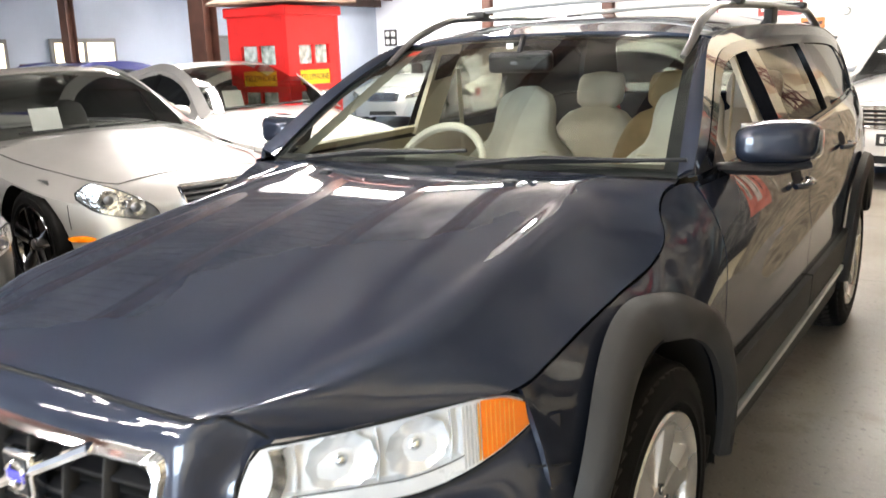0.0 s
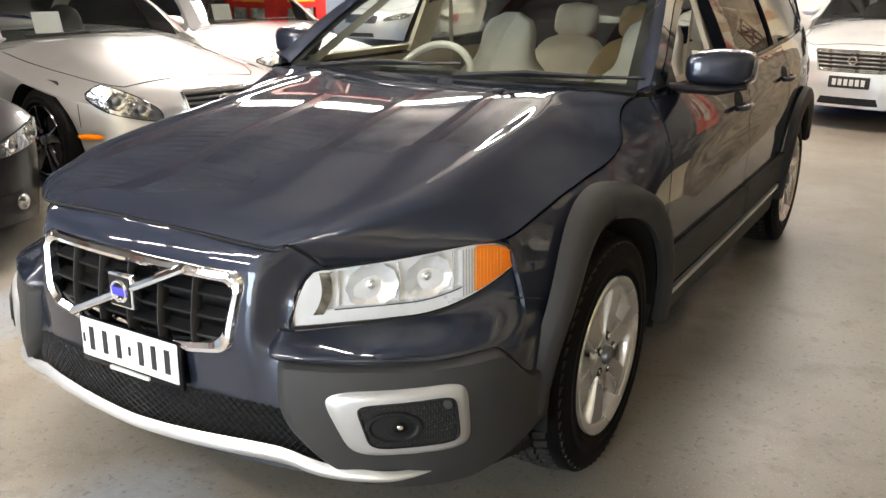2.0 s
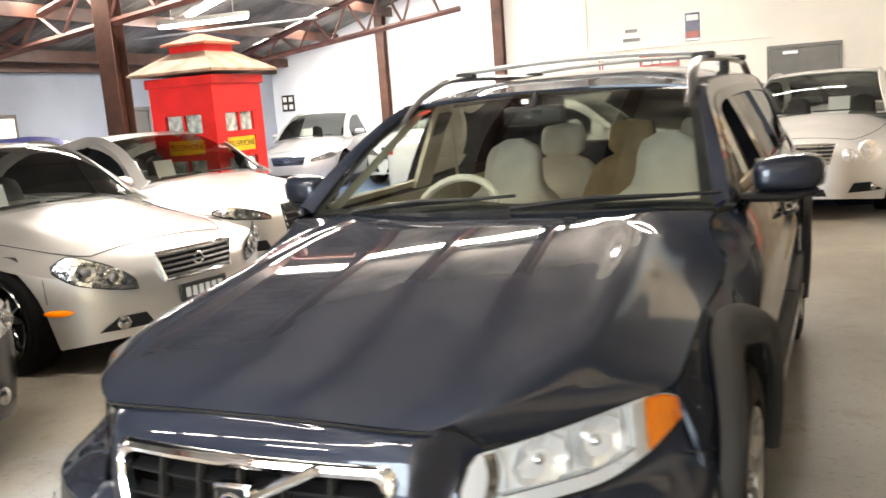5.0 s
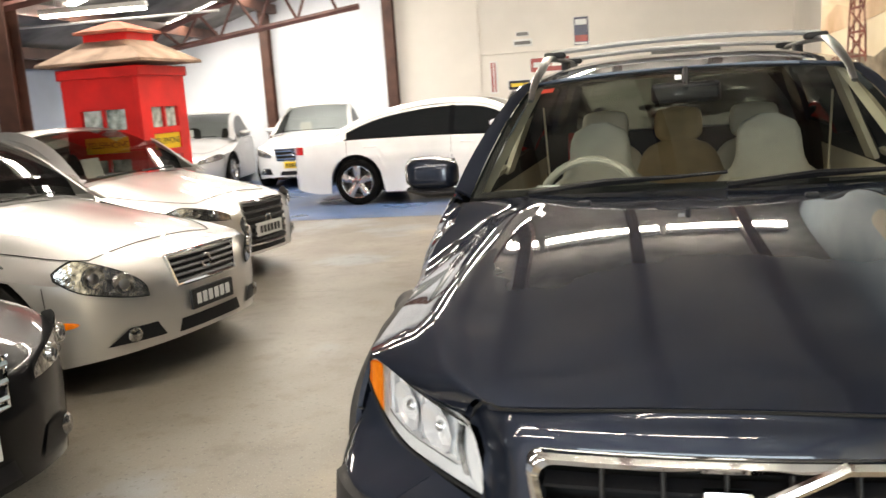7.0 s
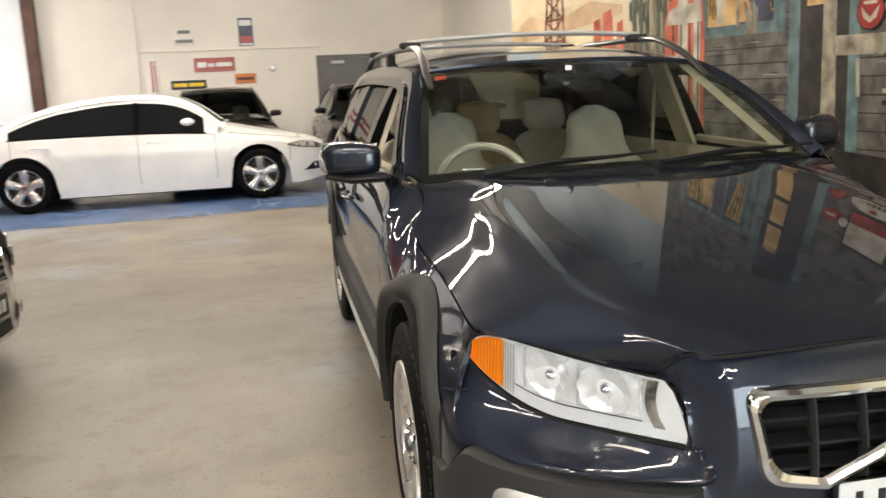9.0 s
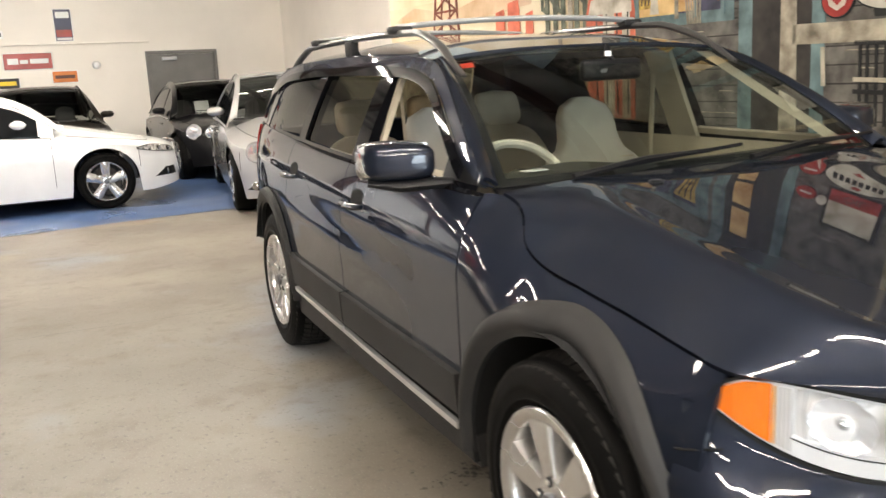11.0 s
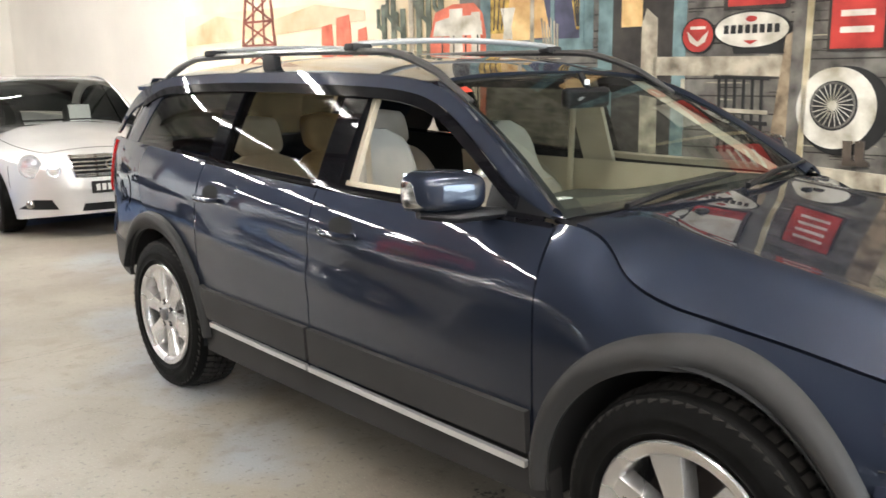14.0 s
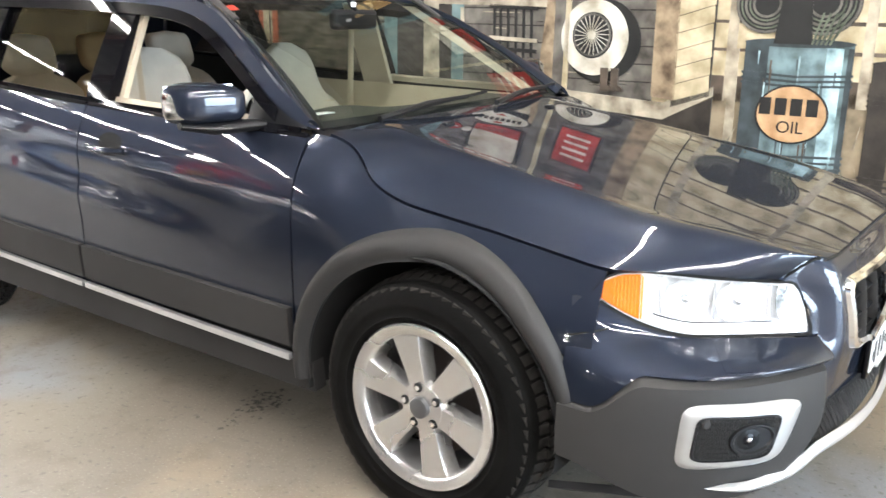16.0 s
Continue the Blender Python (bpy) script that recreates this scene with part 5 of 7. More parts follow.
def cabin(car):
    part("cabin_floor", box(-0.70, 0.70, 0.3, 3.5, 0.30, 0.34), M_DASH, car)
    part("headlining", sheet(lambda u, v: ((2 * u - 1) * 0.56, mix(1.22, 3.35, v), 1.425 + 0.03 * math.sin(math.pi * v)), 8, 8), M_BEIGE, car)
    def dash(u, v):
        s = 2 * u - 1
        prof = ((0.46, 1.035), (0.62, 1.04), (0.80, 1.035), (0.92, 1.00), (0.96, 0.93), (0.93, 0.84), (0.90, 0.62))
        k = v * 6
        i = min(5, int(k))
        y, z = [mix(p, q, k - i) for p, q in zip(prof[i], prof[i + 1])]
        z += 0.028 * math.exp(-((s + 0.45) / 0.28) ** 2) * (1 if i < 4 else 0)
        return (s * 0.70, y + 0.10 * s * s * (1 - v), z)
    part("dashboard", sheet(dash, 40, 24), M_DASH, car, "olive grey dashboard")
    part("dash_lower", sheet(lambda u, v: ((2 * u - 1) * 0.69, 0.955 - 0.02 * v, mix(0.94, 0.62, v)), 8, 3), M_BEIGE, car)
    # Steering wheel on the car's right.
    sw = thing("steering_wheel", Matrix.Translation((-0.37, 1.02, 0.955)) @ Matrix.Rotation(radians(-34), 4, "X"), "", "")
    sw.parent = car
    part("wheel_rim", tube([(0.19 * math.cos(2 * math.pi * k / 36), 0, 0.19 * math.sin(2 * math.pi * k / 36)) for k in range(37)], 0.017, 8, caps=False), M_LEATHERG, sw, "pale leather wheel rim")
    part("boss", lathe_y([(0.0, -0.05), (0.06, -0.045), (0.075, -0.02), (0.07, 0.01)], 20), M_DASH, sw)
    for a in (0, 180, 270):
        c, s = math.cos(radians(a)), math.sin(radians(a))
        part("wheel_spoke", tube([(0.06 * c, -0.01, 0.06 * s), (0.18 * c, 0.0, 0.18 * s)], 0.016, 6), M_DASH, sw)
    for x in (-0.37, 0.37):
        seat(car, x, 1.36)
    for x in (-0.40, 0.0, 0.40):
        seat(car, x, 2.25, 0.30, M_TAN if x == 0 else M_LEATHER, 0.19 if x == 0 else 0.24, "rear_seat", 0.47)
    for sx in (-1, 1):
        part("door_card", sheet(lambda u, v: (sx * (0.745 - 0.05 * v), mix(0.55, 2.4, u), mix(0.45, 1.045, v)), 10, 6), M_BEIGE, car, "beige door lining")
        part("pillar_lining", sheet(lambda u, v: (sx * (mix(0.755, 0.60, v)), mix(1.43, 1.60, u), mix(1.04, 1.42, v)), 2, 8, 0.02), M_BEIGE, car, "beige pillar lining")
        part("screen_pillar_lining", sheet(lambda u, v: (sx * mix(0.722 - 0.03 * u, 0.575 - 0.025 * u, v), mix(0.56, 1.16, v) + 0.05 * u, mix(1.04, 1.405, v)), 3, 12), M_BEIGE, car)
        part("seat_belt", tube([(sx * 0.60, 1.56, 1.32), (sx * 0.585, 1.56, 1.0), (sx * 0.58, 1.55, 0.6)], 0.018, 6, flat=0.2), M_BEIGE, car)
    m = thing("interior_mirror", Matrix.Translation((0.0, 1.02, 1.352)), "", "")
    m.parent = car
    part("mirror_body", box(-0.125, 0.125, -0.03, 0.012, -0.035, 0.04, 0.018, 3), M_BLACK, m, "black interior mirror")
    part("mirror_stem", tube([(0, -0.02, 0.03), (0, 0.02, 0.09)], 0.012, 6), M_BLACK, m)
    part("sensor_tag", box(-0.04, -0.015, -0.036, -0.031, 0.050, 0.068), M_PAPER, m)
    part("screen_sticker", sheet(lambda u, v: screen_pt(mix(0.045, 0.085, u), mix(0.87, 0.93, v)) + Vector((0, 0.004, -0.006)), 2, 2), mat("red_sticker", (0.7, 0.08, 0.05), var=0), car, "small red registration sticker")
    part("dash_tag", box(-0.53, -0.45, 0.70, 0.74, 1.058, 1.061), M_PAPER, car)


def lathe_y(profile, n):
    bm = lathe(profile, n)
    bmesh.ops.rotate(bm, verts=bm.verts, matrix=Matrix.Rotation(math.radians(90), 3, "Z"))
    return bm


estate_car()


# ---- the other cars ----
def other_car(nose, heading, label, paint, length=4.5, width=1.82, height=1.42, wb=2.7, fo=0.88, hood=0.74, cowl=(0.30, 0.95), roof=(0.47, 0.68), deck=(0.86, 0.98), tail=0.9, lamps=None, grille=None, rim=None, plate=None, spokes=5, amber=False, paper=True, seats=True, belt=0.93, glass=None, tyre=0.325, name="parked_car", fog=True, tailred=False, blunt=0.20, open_boot=False):
    """A parked car. nose: its foremost place on the floor; heading: degrees from +x."""
    m = Matrix.Translation((nose[0], nose[1], 0)) @ Matrix.Rotation(radians(heading + 90), 4, "Z")
    car = thing(name, m, label, "car", "parked cars")
    L, W2 = length, width / 2
    glass = glass or M_CARSCREEN
    def hw(y):
        a, b = min(1.0, y / (blunt * L)), min(1.0, (L - y) / (0.16 * L))
        p = 2.5
        return W2 * (max(0.0, 1 - (1 - a) ** p)) ** (1 / p) * (max(0.0, 1 - (1 - b) ** 3.0)) ** (1 / 3.0) * curve(y / L, (0, 0.97), (0.25, 0.99), (0.5, 1.0), (1, 0.97))
    def y_at(x):
        lo, hi = 0.0, blunt * L
        for _ in range(30):
            md = (lo + hi) / 2
            lo, hi = (md, hi) if hw(md) < abs(x) else (lo, md)
        return (lo + hi) / 2
    yc, zc = cowl[0] * L, cowl[1]
    yd, zd = deck[0] * L, deck[1]
    def zt(y):
        return curve(y / L, (0, hood - 0.12), (0.03, hood - 0.05), (0.08, hood), (0.18, hood + 0.5 * (zc - hood)), (cowl[0], zc), (0.5, zc + 0.02), (deck[0], zd), (0.97, tail), (1, tail - 0.10))
    def deckz(y):
        k = min(1.0, max(0.0, (y - yc) / 0.12), max(0.0, 1.0)) * min(1.0, max(0.0, (yd - y) / 0.12))
        return mix(zt(y), zs(y) + 0.012, k) if yc < y < yd else zt(y)
    def zs(y):
        return min(zt(y) - 0.015, curve(y / L, (0, hood - 0.16), (0.1, hood - 0.08), (0.25, hood + 0.02), (cowl[0] + 0.04, belt - 0.06), (0.6, belt - 0.02), (0.9, tail - 0.08), (1, tail - 0.16)))
    def zb(y):
        z = 0.17 + 0.05 * max(0, 1 - y / 0.4) + 0.08 * max(0, 1 - (L - y) / 0.5)
        for c in (fo, fo + wb):
            d = abs(y - c)
            if d < tyre + 0.055:
                z = max(z, tyre + math.sqrt((tyre + 0.055) ** 2 - d * d))
        return z
    def sx_(y, z):
        t = (z - 0.55) / 0.45
        swell = sum(0.022 * math.exp(-((y - c) / (tyre + 0.12)) ** 2) for c in (fo, fo + wb)) * math.exp(-((z - tyre - 0.20) / 0.28) ** 2)
        crease = 0.010 * max(0.0, 1 - abs(z - 0.66 - 0.02 * y / L) / 0.05) * min(1.0, max(0.0, (y - fo) / 0.5)) * min(1.0, max(0.0, (fo + wb - y) / 0.5 + 0.5))
        return hw(y) * (1 - 0.055 * t * t + swell - 0.010 * (swell > 0)) + crease
    ys = []
    n = 150
    for k in range(n + 1):
        q = k / n
        ys.append(L * (0.5 - 0.5 * math.cos(math.pi * q)))
    def body(u, v):
        k = u * n * 2
        side = -1 if k <= n else 1
        y = ys[min(n, max(0, round(k if k <= n else 2 * n - k)))]
        b, s = zb(y), zs(y)
        b = min(b, s - 0.01)
        if v < 0.6:
            z = mix(b, s, v / 0.6)
            x = sx_(y, z)
            pull = 0.10 * max(0, 1 - y / 0.5) * max(0, z - 0.5) ** 1 * 2
        else:
            t = (v - 0.6) / 0.4
            x = sx_(y, s) * (1 - t)
            z = s + (deckz(y) - s) * math.sin(t * math.pi / 2) ** 0.75
            if y < yc:
                z += 0.016 * math.exp(-((t - 0.42) / 0.10) ** 2) * min(1.0, max(0.0, (y - 0.10 * L) / 0.4))
        return (side * x, y + 0.16 * max(0, 1 - y / 0.6) * max(0, z - 0.45), z)
    bm = bmesh.new()
    for side in (-1, 1):
        rows = []
        for k in range(n + 1):
            rows.append([bm.verts.new((lambda p: (side * abs(p[0]), p[1], p[2]))(body(k / (2 * n), j / 22))) for j in range(23)])
        for a, b in zip(rows, rows[1:]):
            for j in range(22):
                bm.faces.new((a[j], b[j], b[j + 1], a[j + 1]))
    bmesh.ops.remove_doubles(bm, verts=bm.verts, dist=0.0005)
    bmesh.ops.recalc_face_normals(bm, faces=bm.faces[:])
    part("body", bm, paint, car)
    def on(x, z, off=0.008):
        y = y_at(min(abs(x) / (1 - 0.055 * ((z - 0.55) / 0.45) ** 2), W2 * 0.995))
        return (x + math.copysign(off * 0.5 * min(1, abs(x) / W2), x), y - off + 0.16 * max(0, 1 - y / 0.6) * max(0, z - 0.45), z)
    def top(x, y, off=0.002):
        """A place on the upper surface."""
        s = zs(y)
        t = 1 - abs(x) / sx_(y, s)
        z = s + (deckz(y) - s) * math.sin(max(0.0, t) * math.pi / 2) ** 0.75 + 0.016 * math.exp(-((t - 0.42) / 0.10) ** 2) * min(1.0, max(0.0, (y - 0.10 * L) / 0.4))
        return (x, y + 0.16 * max(0, 1 - y / 0.6) * max(0, z - 0.45), z + off)
    # Shut lines of the bonnet and the bumper.
    ya = 0.075 * L
    for sx in (-1, 1):
        part("bonnet_gap", tube([top(sx * sx_(mix(ya, yc - 0.06, q / 16), zs(mix(ya, yc - 0.06, q / 16))) * mix(0.62, 0.86, (q / 16) ** 0.6), mix(ya, yc - 0.06, q / 16), 0.0005) for q in range(17)], 0.0035, 4), M_GAP, car)
    part("bonnet_gap", tube([top(mix(-1, 1, q / 16) * sx_(ya, zs(ya)) * 0.62, ya, 0.0005) for q in range(17)], 0.0035, 4), M_GAP, car)
    for x0, x1 in ((-0.62, -0.05), (-0.02, 0.50)):
        part("wiper", tube([(mix(x0, x1, q / 4) * W2, yc - 0.015 + 0.05 * (q / 4), zt(yc) + 0.022) for q in range(5)], 0.008, 5), M_BLACK, car)
    for sx in (-1, 1):
        part("bumper_gap", tube([(sx * (sx_(fo - tyre - 0.07, z) + 0.0005), fo - tyre - 0.07 + 0.16 * max(0, 1 - (fo - tyre - 0.07) / 0.6) * max(0, z - 0.45), z) for z in [mix(0.46, min(0.66, zs(fo - tyre - 0.07) - 0.02), q / 6) for q in range(7)]], 0.003, 4), M_GAP, car)
    # Glasshouse.
    y1, y2 = roof[0] * L, roof[1] * L
    xr = W2 * 0.66
    H = height
    def ztop(y):
        return curve(y, (yc, zc), (mix(yc, y1, 0.5), mix(zc, H, 0.60)), (y1, H - 0.035), ((y1 + y2) / 2, H), (y2, H - 0.045), (mix(y2, yd, 0.5), mix(H, zd, 0.42)), (yd, zd))
    def xroof(y):
        return mix(W2 * 0.82, xr, min(1, max(0, (ztop(y) - zc) / (H - zc))))
    def gl_side(sx, ya, yb, low=0.0, high=0.05, off=0.0):
        def f(u, v):
            y = mix(ya, yb, u)
            z0 = zs(y) + 0.004 + low
            z1 = max(z0 + 0.003, ztop(y) - high)
            z = mix(z0, z1, v)
            t = (z - z0) / max(0.05, H - 0.05 - z0)
            return (sx * (mix(sx_(y, zs(y)) * 0.965, xr * 1.02, min(1, t)) + off), y, z)
        return f
    for sx in (-1, 1):
        g = part("side_glass", sheet(gl_side(sx, yc + 0.22, yd - 0.22, 0.012, 0.095), 40, 8), M_OPAQUE, car, "dark side window glass")
        g.visible_shadow = False
        lo_f, hi_f = gl_side(sx, yc + 0.10, yd - 0.05, 0.0, 0.098, 0.002), gl_side(sx, yc + 0.10, yd - 0.05, 0.0, 0.05, 0.002)
        part("door_frame", sheet(lambda u, v: tuple(Vector(lo_f(u, 1.0)).lerp(Vector(hi_f(u, 1.0)), v)), 40, 2), paint, car)
        for ya, yb in ((yc + 0.06, yc + 0.23), (yd - 0.23, yd - 0.05)):
            part("window_corner", sheet(gl_side(sx, ya, yb, 0.0, 0.055, 0.003), 8, 6), paint, car)
        part("roof_edge", sheet(lambda u, v: tuple(Vector(gl_side(sx, yc - 0.05, yd + 0.02, 0, 0.06, 0.004)(u, 1.0)).lerp(Vector((sx * xroof(mix(yc - 0.05, yd + 0.02, u)) * 0.96, mix(yc - 0.05, yd + 0.02, u), ztop(mix(yc - 0.05, yd + 0.02, u)) + 0.004)), v)), 44, 3, 0.012), paint, car)
        ym = fo + wb * 0.52
        part("centre_pillar", sheet(gl_side(sx, ym - 0.035, ym + 0.035, 0, 0.09, 0.003), 3, 6, 0.006), M_GLOSSBLACK, car)
        part("waist_strip", sheet(lambda u, v: tuple(Vector(gl_side(sx, yc + 0.2, yd - 0.2, 0, 0.05, 0.004)(u, 0.0)) + Vector((0, 0, 0.02 * v - 0.008))), 30, 1, 0.008), M_SATIN if not tailred else M_GLOSSBLACK, car)
        for dy in (yc + 0.10, ym, mix(ym, yd, 0.86)):
            part("door_gap", sheet(lambda u, v: (sx * (sx_(dy, mix(0.30, zs(dy), v)) + 0.001), dy + 0.005 * (u - 0.5), mix(0.30, zs(dy), v)), 1, 8), M_GAP, car)
        for dy in (ym - 0.22, mix(ym, yd, 0.66)):
            if dy < fo + wb + 0.2:
                part("door_handle", tube([(sx * (sx_(dy, 0.82) + 0.004), dy - 0.09, 0.80), (sx * (sx_(dy, 0.82) + 0.03), dy, 0.805), (sx * (sx_(dy, 0.82) + 0.004), dy + 0.09, 0.80)], 0.013, 6), paint, car)
        mp = Vector((sx * (W2 + 0.02), yc + 0.42, zc + 0.05))
        mm = part("door_mirror", sheet(lambda u, v: (mp.x + sx * 0.10 * math.sin(math.pi * v) ** 0.4 * math.copysign(abs(math.cos(2 * math.pi * u)) ** 0.6, math.cos(2 * math.pi * u)), mp.y + mix(-0.10, 0.08, v), mp.z + 0.050 * math.sin(math.pi * v) ** 0.6 * math.sin(2 * math.pi * u)), 18, 8, close=True), paint, car)
        part("mirror_arm", tube([(sx * W2 * 0.93, yc + 0.40, zc + 0.0), tuple(mp)], 0.02, 6), M_BLACK, car)
        for c in (fo, fo + wb):
            wheel(car, sx, c, r=tyre, z=tyre, face=W2 - 0.03, width=0.22, rim=tyre * 0.70, spokes=spokes, alloy=rim, detail=False)
            part("arch_liner", sheet(lambda u, v: (sx * mix(W2 - 0.10, W2 - 0.36, v), c + (tyre + 0.05) * math.cos(math.pi * u), tyre + (tyre + 0.05) * math.sin(math.pi * u)), 20, 1), M_GAP, car)
    part("roof_panel", sheet(lambda u, v: ((2 * u - 1) * xroof(mix(y1, y2, v)) * 0.985, mix(y1, y2, v), ztop(mix(y1, y2, v)) + 0.012 - 0.035 * abs(2 * u - 1) ** 3), 20, 16, 0.015), paint, car)
    def screen(ya, yb, k):
        def f(u, v):
            y = mix(ya, yb, v)
            s = 2 * u - 1
            return (s * xroof(y) * 0.965, y - k * 0.0 * s * s, ztop(y) + 0.010 - 0.03 * s * s)
        return f
    g = part("windscreen", sheet(screen(yc, y1, 1), 16, 14), glass, car, "windscreen glass")
    g.visible_shadow = False
    g = part("rear_screen", sheet(screen(y2, yd, -1), 16, 10), M_OPAQUE, car, "rear window glass")
    g.visible_shadow = False
    part("cabin_tub", box(-W2 * 0.8, W2 * 0.8, yc + 0.1, yd - 0.1, 0.4, zc - 0.10), M_BLACK, car)
    if seats:
        for x in (-0.36, 0.36):
            seat(car, x, mix(y1, y2, 0.15), 0.25, M_DARKSEAT, 0.23, "front_seat", 0.36 + (H - 1.42) * 0.5)
    if paper:
        cx = 0.20 * (1 if paper == 2 else -1)
        part("price_card", sheet(lambda u, v: (cx - 0.11 + 0.22 * u, yc + 0.34 + 0.05 * v, zc - 0.01 + 0.17 * v), 1, 1, 0.002), M_PAPER, car, "white price card behind the windscreen")
    # Face.
    for kind, x0, x1, z0, z1 in lamps or ():
        for sx in (-1, 1):
            if kind == "round":
                p = on(sx * (x0 + x1) / 2, (z0 + z1) / 2, 0.012)
                r = (x1 - x0) / 2
                bm = lathe([(0.0, 0.018), (r * 0.6, 0.012), (r * 0.95, 0.0), (r + 0.006, 0.004), (r + 0.012, -0.02)], 28)
                bmesh.ops.rotate(bm, verts=bm.verts, matrix=Matrix.Rotation(radians(-90 + 28 * sx), 3, "Z"))
                bmesh.ops.translate(bm, verts=bm.verts, vec=p)
                hl = part("headlamp", bm, M_LAMPCHROME, car, "round headlamp")
                bm = lathe([(0.0, 0.020), (r * 0.20, 0.018), (r * 0.24, 0.012)], 20)
                bmesh.ops.rotate(bm, verts=bm.verts, matrix=Matrix.Rotation(radians(-90 + 28 * sx), 3, "Z"))
                bmesh.ops.translate(bm, verts=bm.verts, vec=p)
                part("lamp_core", bm, M_CHROME, hl)
            elif kind == "head":
                def f(u, v, pad=0.0, off=0.010):
                    x = mix(x0 - pad, min(x1 + pad, W2 * 0.985), u)
                    end = max(0, (u - 0.72) / 0.28) ** 2.2
                    zl = z0 + 0.40 * (z1 - z0) * u**1.6 - pad + 0.22 * (z1 - z0) * end
                    zu = z0 + (z1 - z0) * (0.15 + 0.85 * min(1, u * 1.2) ** 0.65) - 0.26 * (z1 - z0) * end + pad
                    return on(sx * x, mix(zl, zu, v), off)
                part("lamp_surround", sheet(lambda u, v: f(u, v, 0.006, 0.006), 28, 8), M_GAP, car)
                hl = part("headlamp", sheet(f, 28, 8), M_CLUSTER, car, "clear headlamp")
                for q in (0.32, 0.66):
                    p = Vector(f(q, 0.52, 0, 0.014))
                    k = (z1 - z0) / 0.20
                    for nm, prof, mm in (("lamp_bowl", [(0.012, 0.002), (0.028, 0.003), (0.040, 0.010), (0.045, 0.010), (0.050, -0.006)], M_CLUSTER), ("lamp_core", [(0.0, 0.011), (0.018, 0.009), (0.024, 0.002)], M_DARKALLOY)):
                        bm = lathe([(a * k, b) for a, b in prof], 24)
                        bmesh.ops.rotate(bm, verts=bm.verts, matrix=Matrix.Rotation(radians(-90 + 25 * sx), 3, "Z"))
                        bmesh.ops.translate(bm, verts=bm.verts, vec=p)
                        part(nm, bm, mm, hl)
            elif kind == "mesh":
                part("side_intake", sheet(lambda u, v: on(sx * mix(x0 + 0.05 * v, min(x1, W2 * 0.84) - 0.10 * v, u), mix(z0, z1, v), 0.006), 8, 3), M_BLACK, car)
                p = on(sx * mix(x0, x1, 0.6), (z0 + z1) / 2, 0.014)
                if fog:
                    bm = lathe([(0.0, 0.012), (0.03, 0.008), (0.04, 0.0)], 20)
                    bmesh.ops.rotate(bm, verts=bm.verts, matrix=Matrix.Rotation(radians(-90 + 20 * sx), 3, "Z"))
                    bmesh.ops.translate(bm, verts=bm.verts, vec=p)
                    part("fog_lamp", bm, M_CLUSTER, car)
    if amber:
        for sx in (-1, 1):
            def marker(u, v):
                a = 2 * math.pi * u
                y, z = 0.31 + 0.075 * v * math.cos(a), 0.402 + 0.020 * v * math.sin(a)
                return (sx * (sx_(y, z) + 0.012 - 0.006 * v), y + 0.16 * max(0, 1 - y / 0.6) * max(0, z - 0.45), z)
            part("side_marker", sheet(marker, 24, 3, close=True), M_AMBER, car, "amber side marker")
    if grille:
        gw, g0, g1, bars, fill = grille
        gr = part("grille", sheet(lambda u, v: on(mix(-gw, gw, u) * mix(0.86, 1.0, v), mix(g0, g1, v), 0.006), 16, 4), M_BLACK, car)
        for k in range(bars):
            z = mix(g0, g1, (k + 0.5) / bars)
            part("grille_bar", tube([on(mix(-gw, gw, q / 8) * mix(0.86, 1.0, (z - g0) / (g1 - g0)), z, 0.012) for q in range(9)], (g1 - g0) / bars * 0.24, 6), fill, gr)
        edge = [on(mix(-gw, gw, q / 8), g1, 0.012) for q in range(9)] + [on(gw * 0.86, g0, 0.012)] + [on(mix(gw, -gw, q / 8) * 0.86, g0, 0.012) for q in range(1, 9)] + [on(-gw, g1, 0.012)]
        part("grille_frame", tube(edge, 0.012, 6), M_CHROME, gr, "chrome grille frame")
        p = on(0.0, mix(g0, g1, 0.55), 0.024)
        bm = lathe([(0.028, 0.0), (0.036, 0.005), (0.044, 0.0)], 24)
        bmesh.ops.rotate(bm, verts=bm.verts, matrix=Matrix.Rotation(radians(-90), 3, "Z"))
        bmesh.ops.translate(bm, verts=bm.verts, vec=p)
        part("emblem", bm, M_CHROME, gr, "plain chrome ring emblem")
    if grille:
        part("lower_intake", sheet(lambda u, v: on(mix(-0.28, 0.28, u) * mix(1.0, 0.90, v), mix(0.245, 0.315, v), 0.006), 16, 3), M_BLACK, car, "dark lower air intake")
    if plate:
        pm, ink, pz = plate
        p = on(0.0, pz, 0.02)
        pl = part("number_plate", box(-0.186, 0.186, p[1] - 0.006, p[1] + 0.016, pz - 0.055, pz + 0.055, 0.004, 1), pm, car, "number plate")
        for k in range(6):
            part("print_bar", box(-0.15 + 0.052 * k, -0.115 + 0.052 * k, p[1] - 0.009, p[1] - 0.0065, pz - 0.03, pz + 0.03), ink, pl)
    if tailred:
        for sx in (-1, 1):
            part("tail_lamp", sheet(lambda u, v: (sx * (sx_(mix(L - 0.30, L - 0.10, u), mix(0.73, 0.84, v)) + 0.008), mix(L - 0.30, L - 0.10, u), mix(0.73, 0.84, v)), 8, 3), M_RED, car, "red tail lamp")
    if open_boot:
        part("raised_boot_lid", sheet(lambda u, v: ((2 * u - 1) * W2 * 0.78, yd + 0.05 + 0.10 * v, zd + 0.02 + 0.60 * v + 0.05 * math.sin(math.pi * v) - 0.10 * v * v * (2 * u - 1) ** 2), 14, 10, 0.02), paint, car, "raised open boot lid")
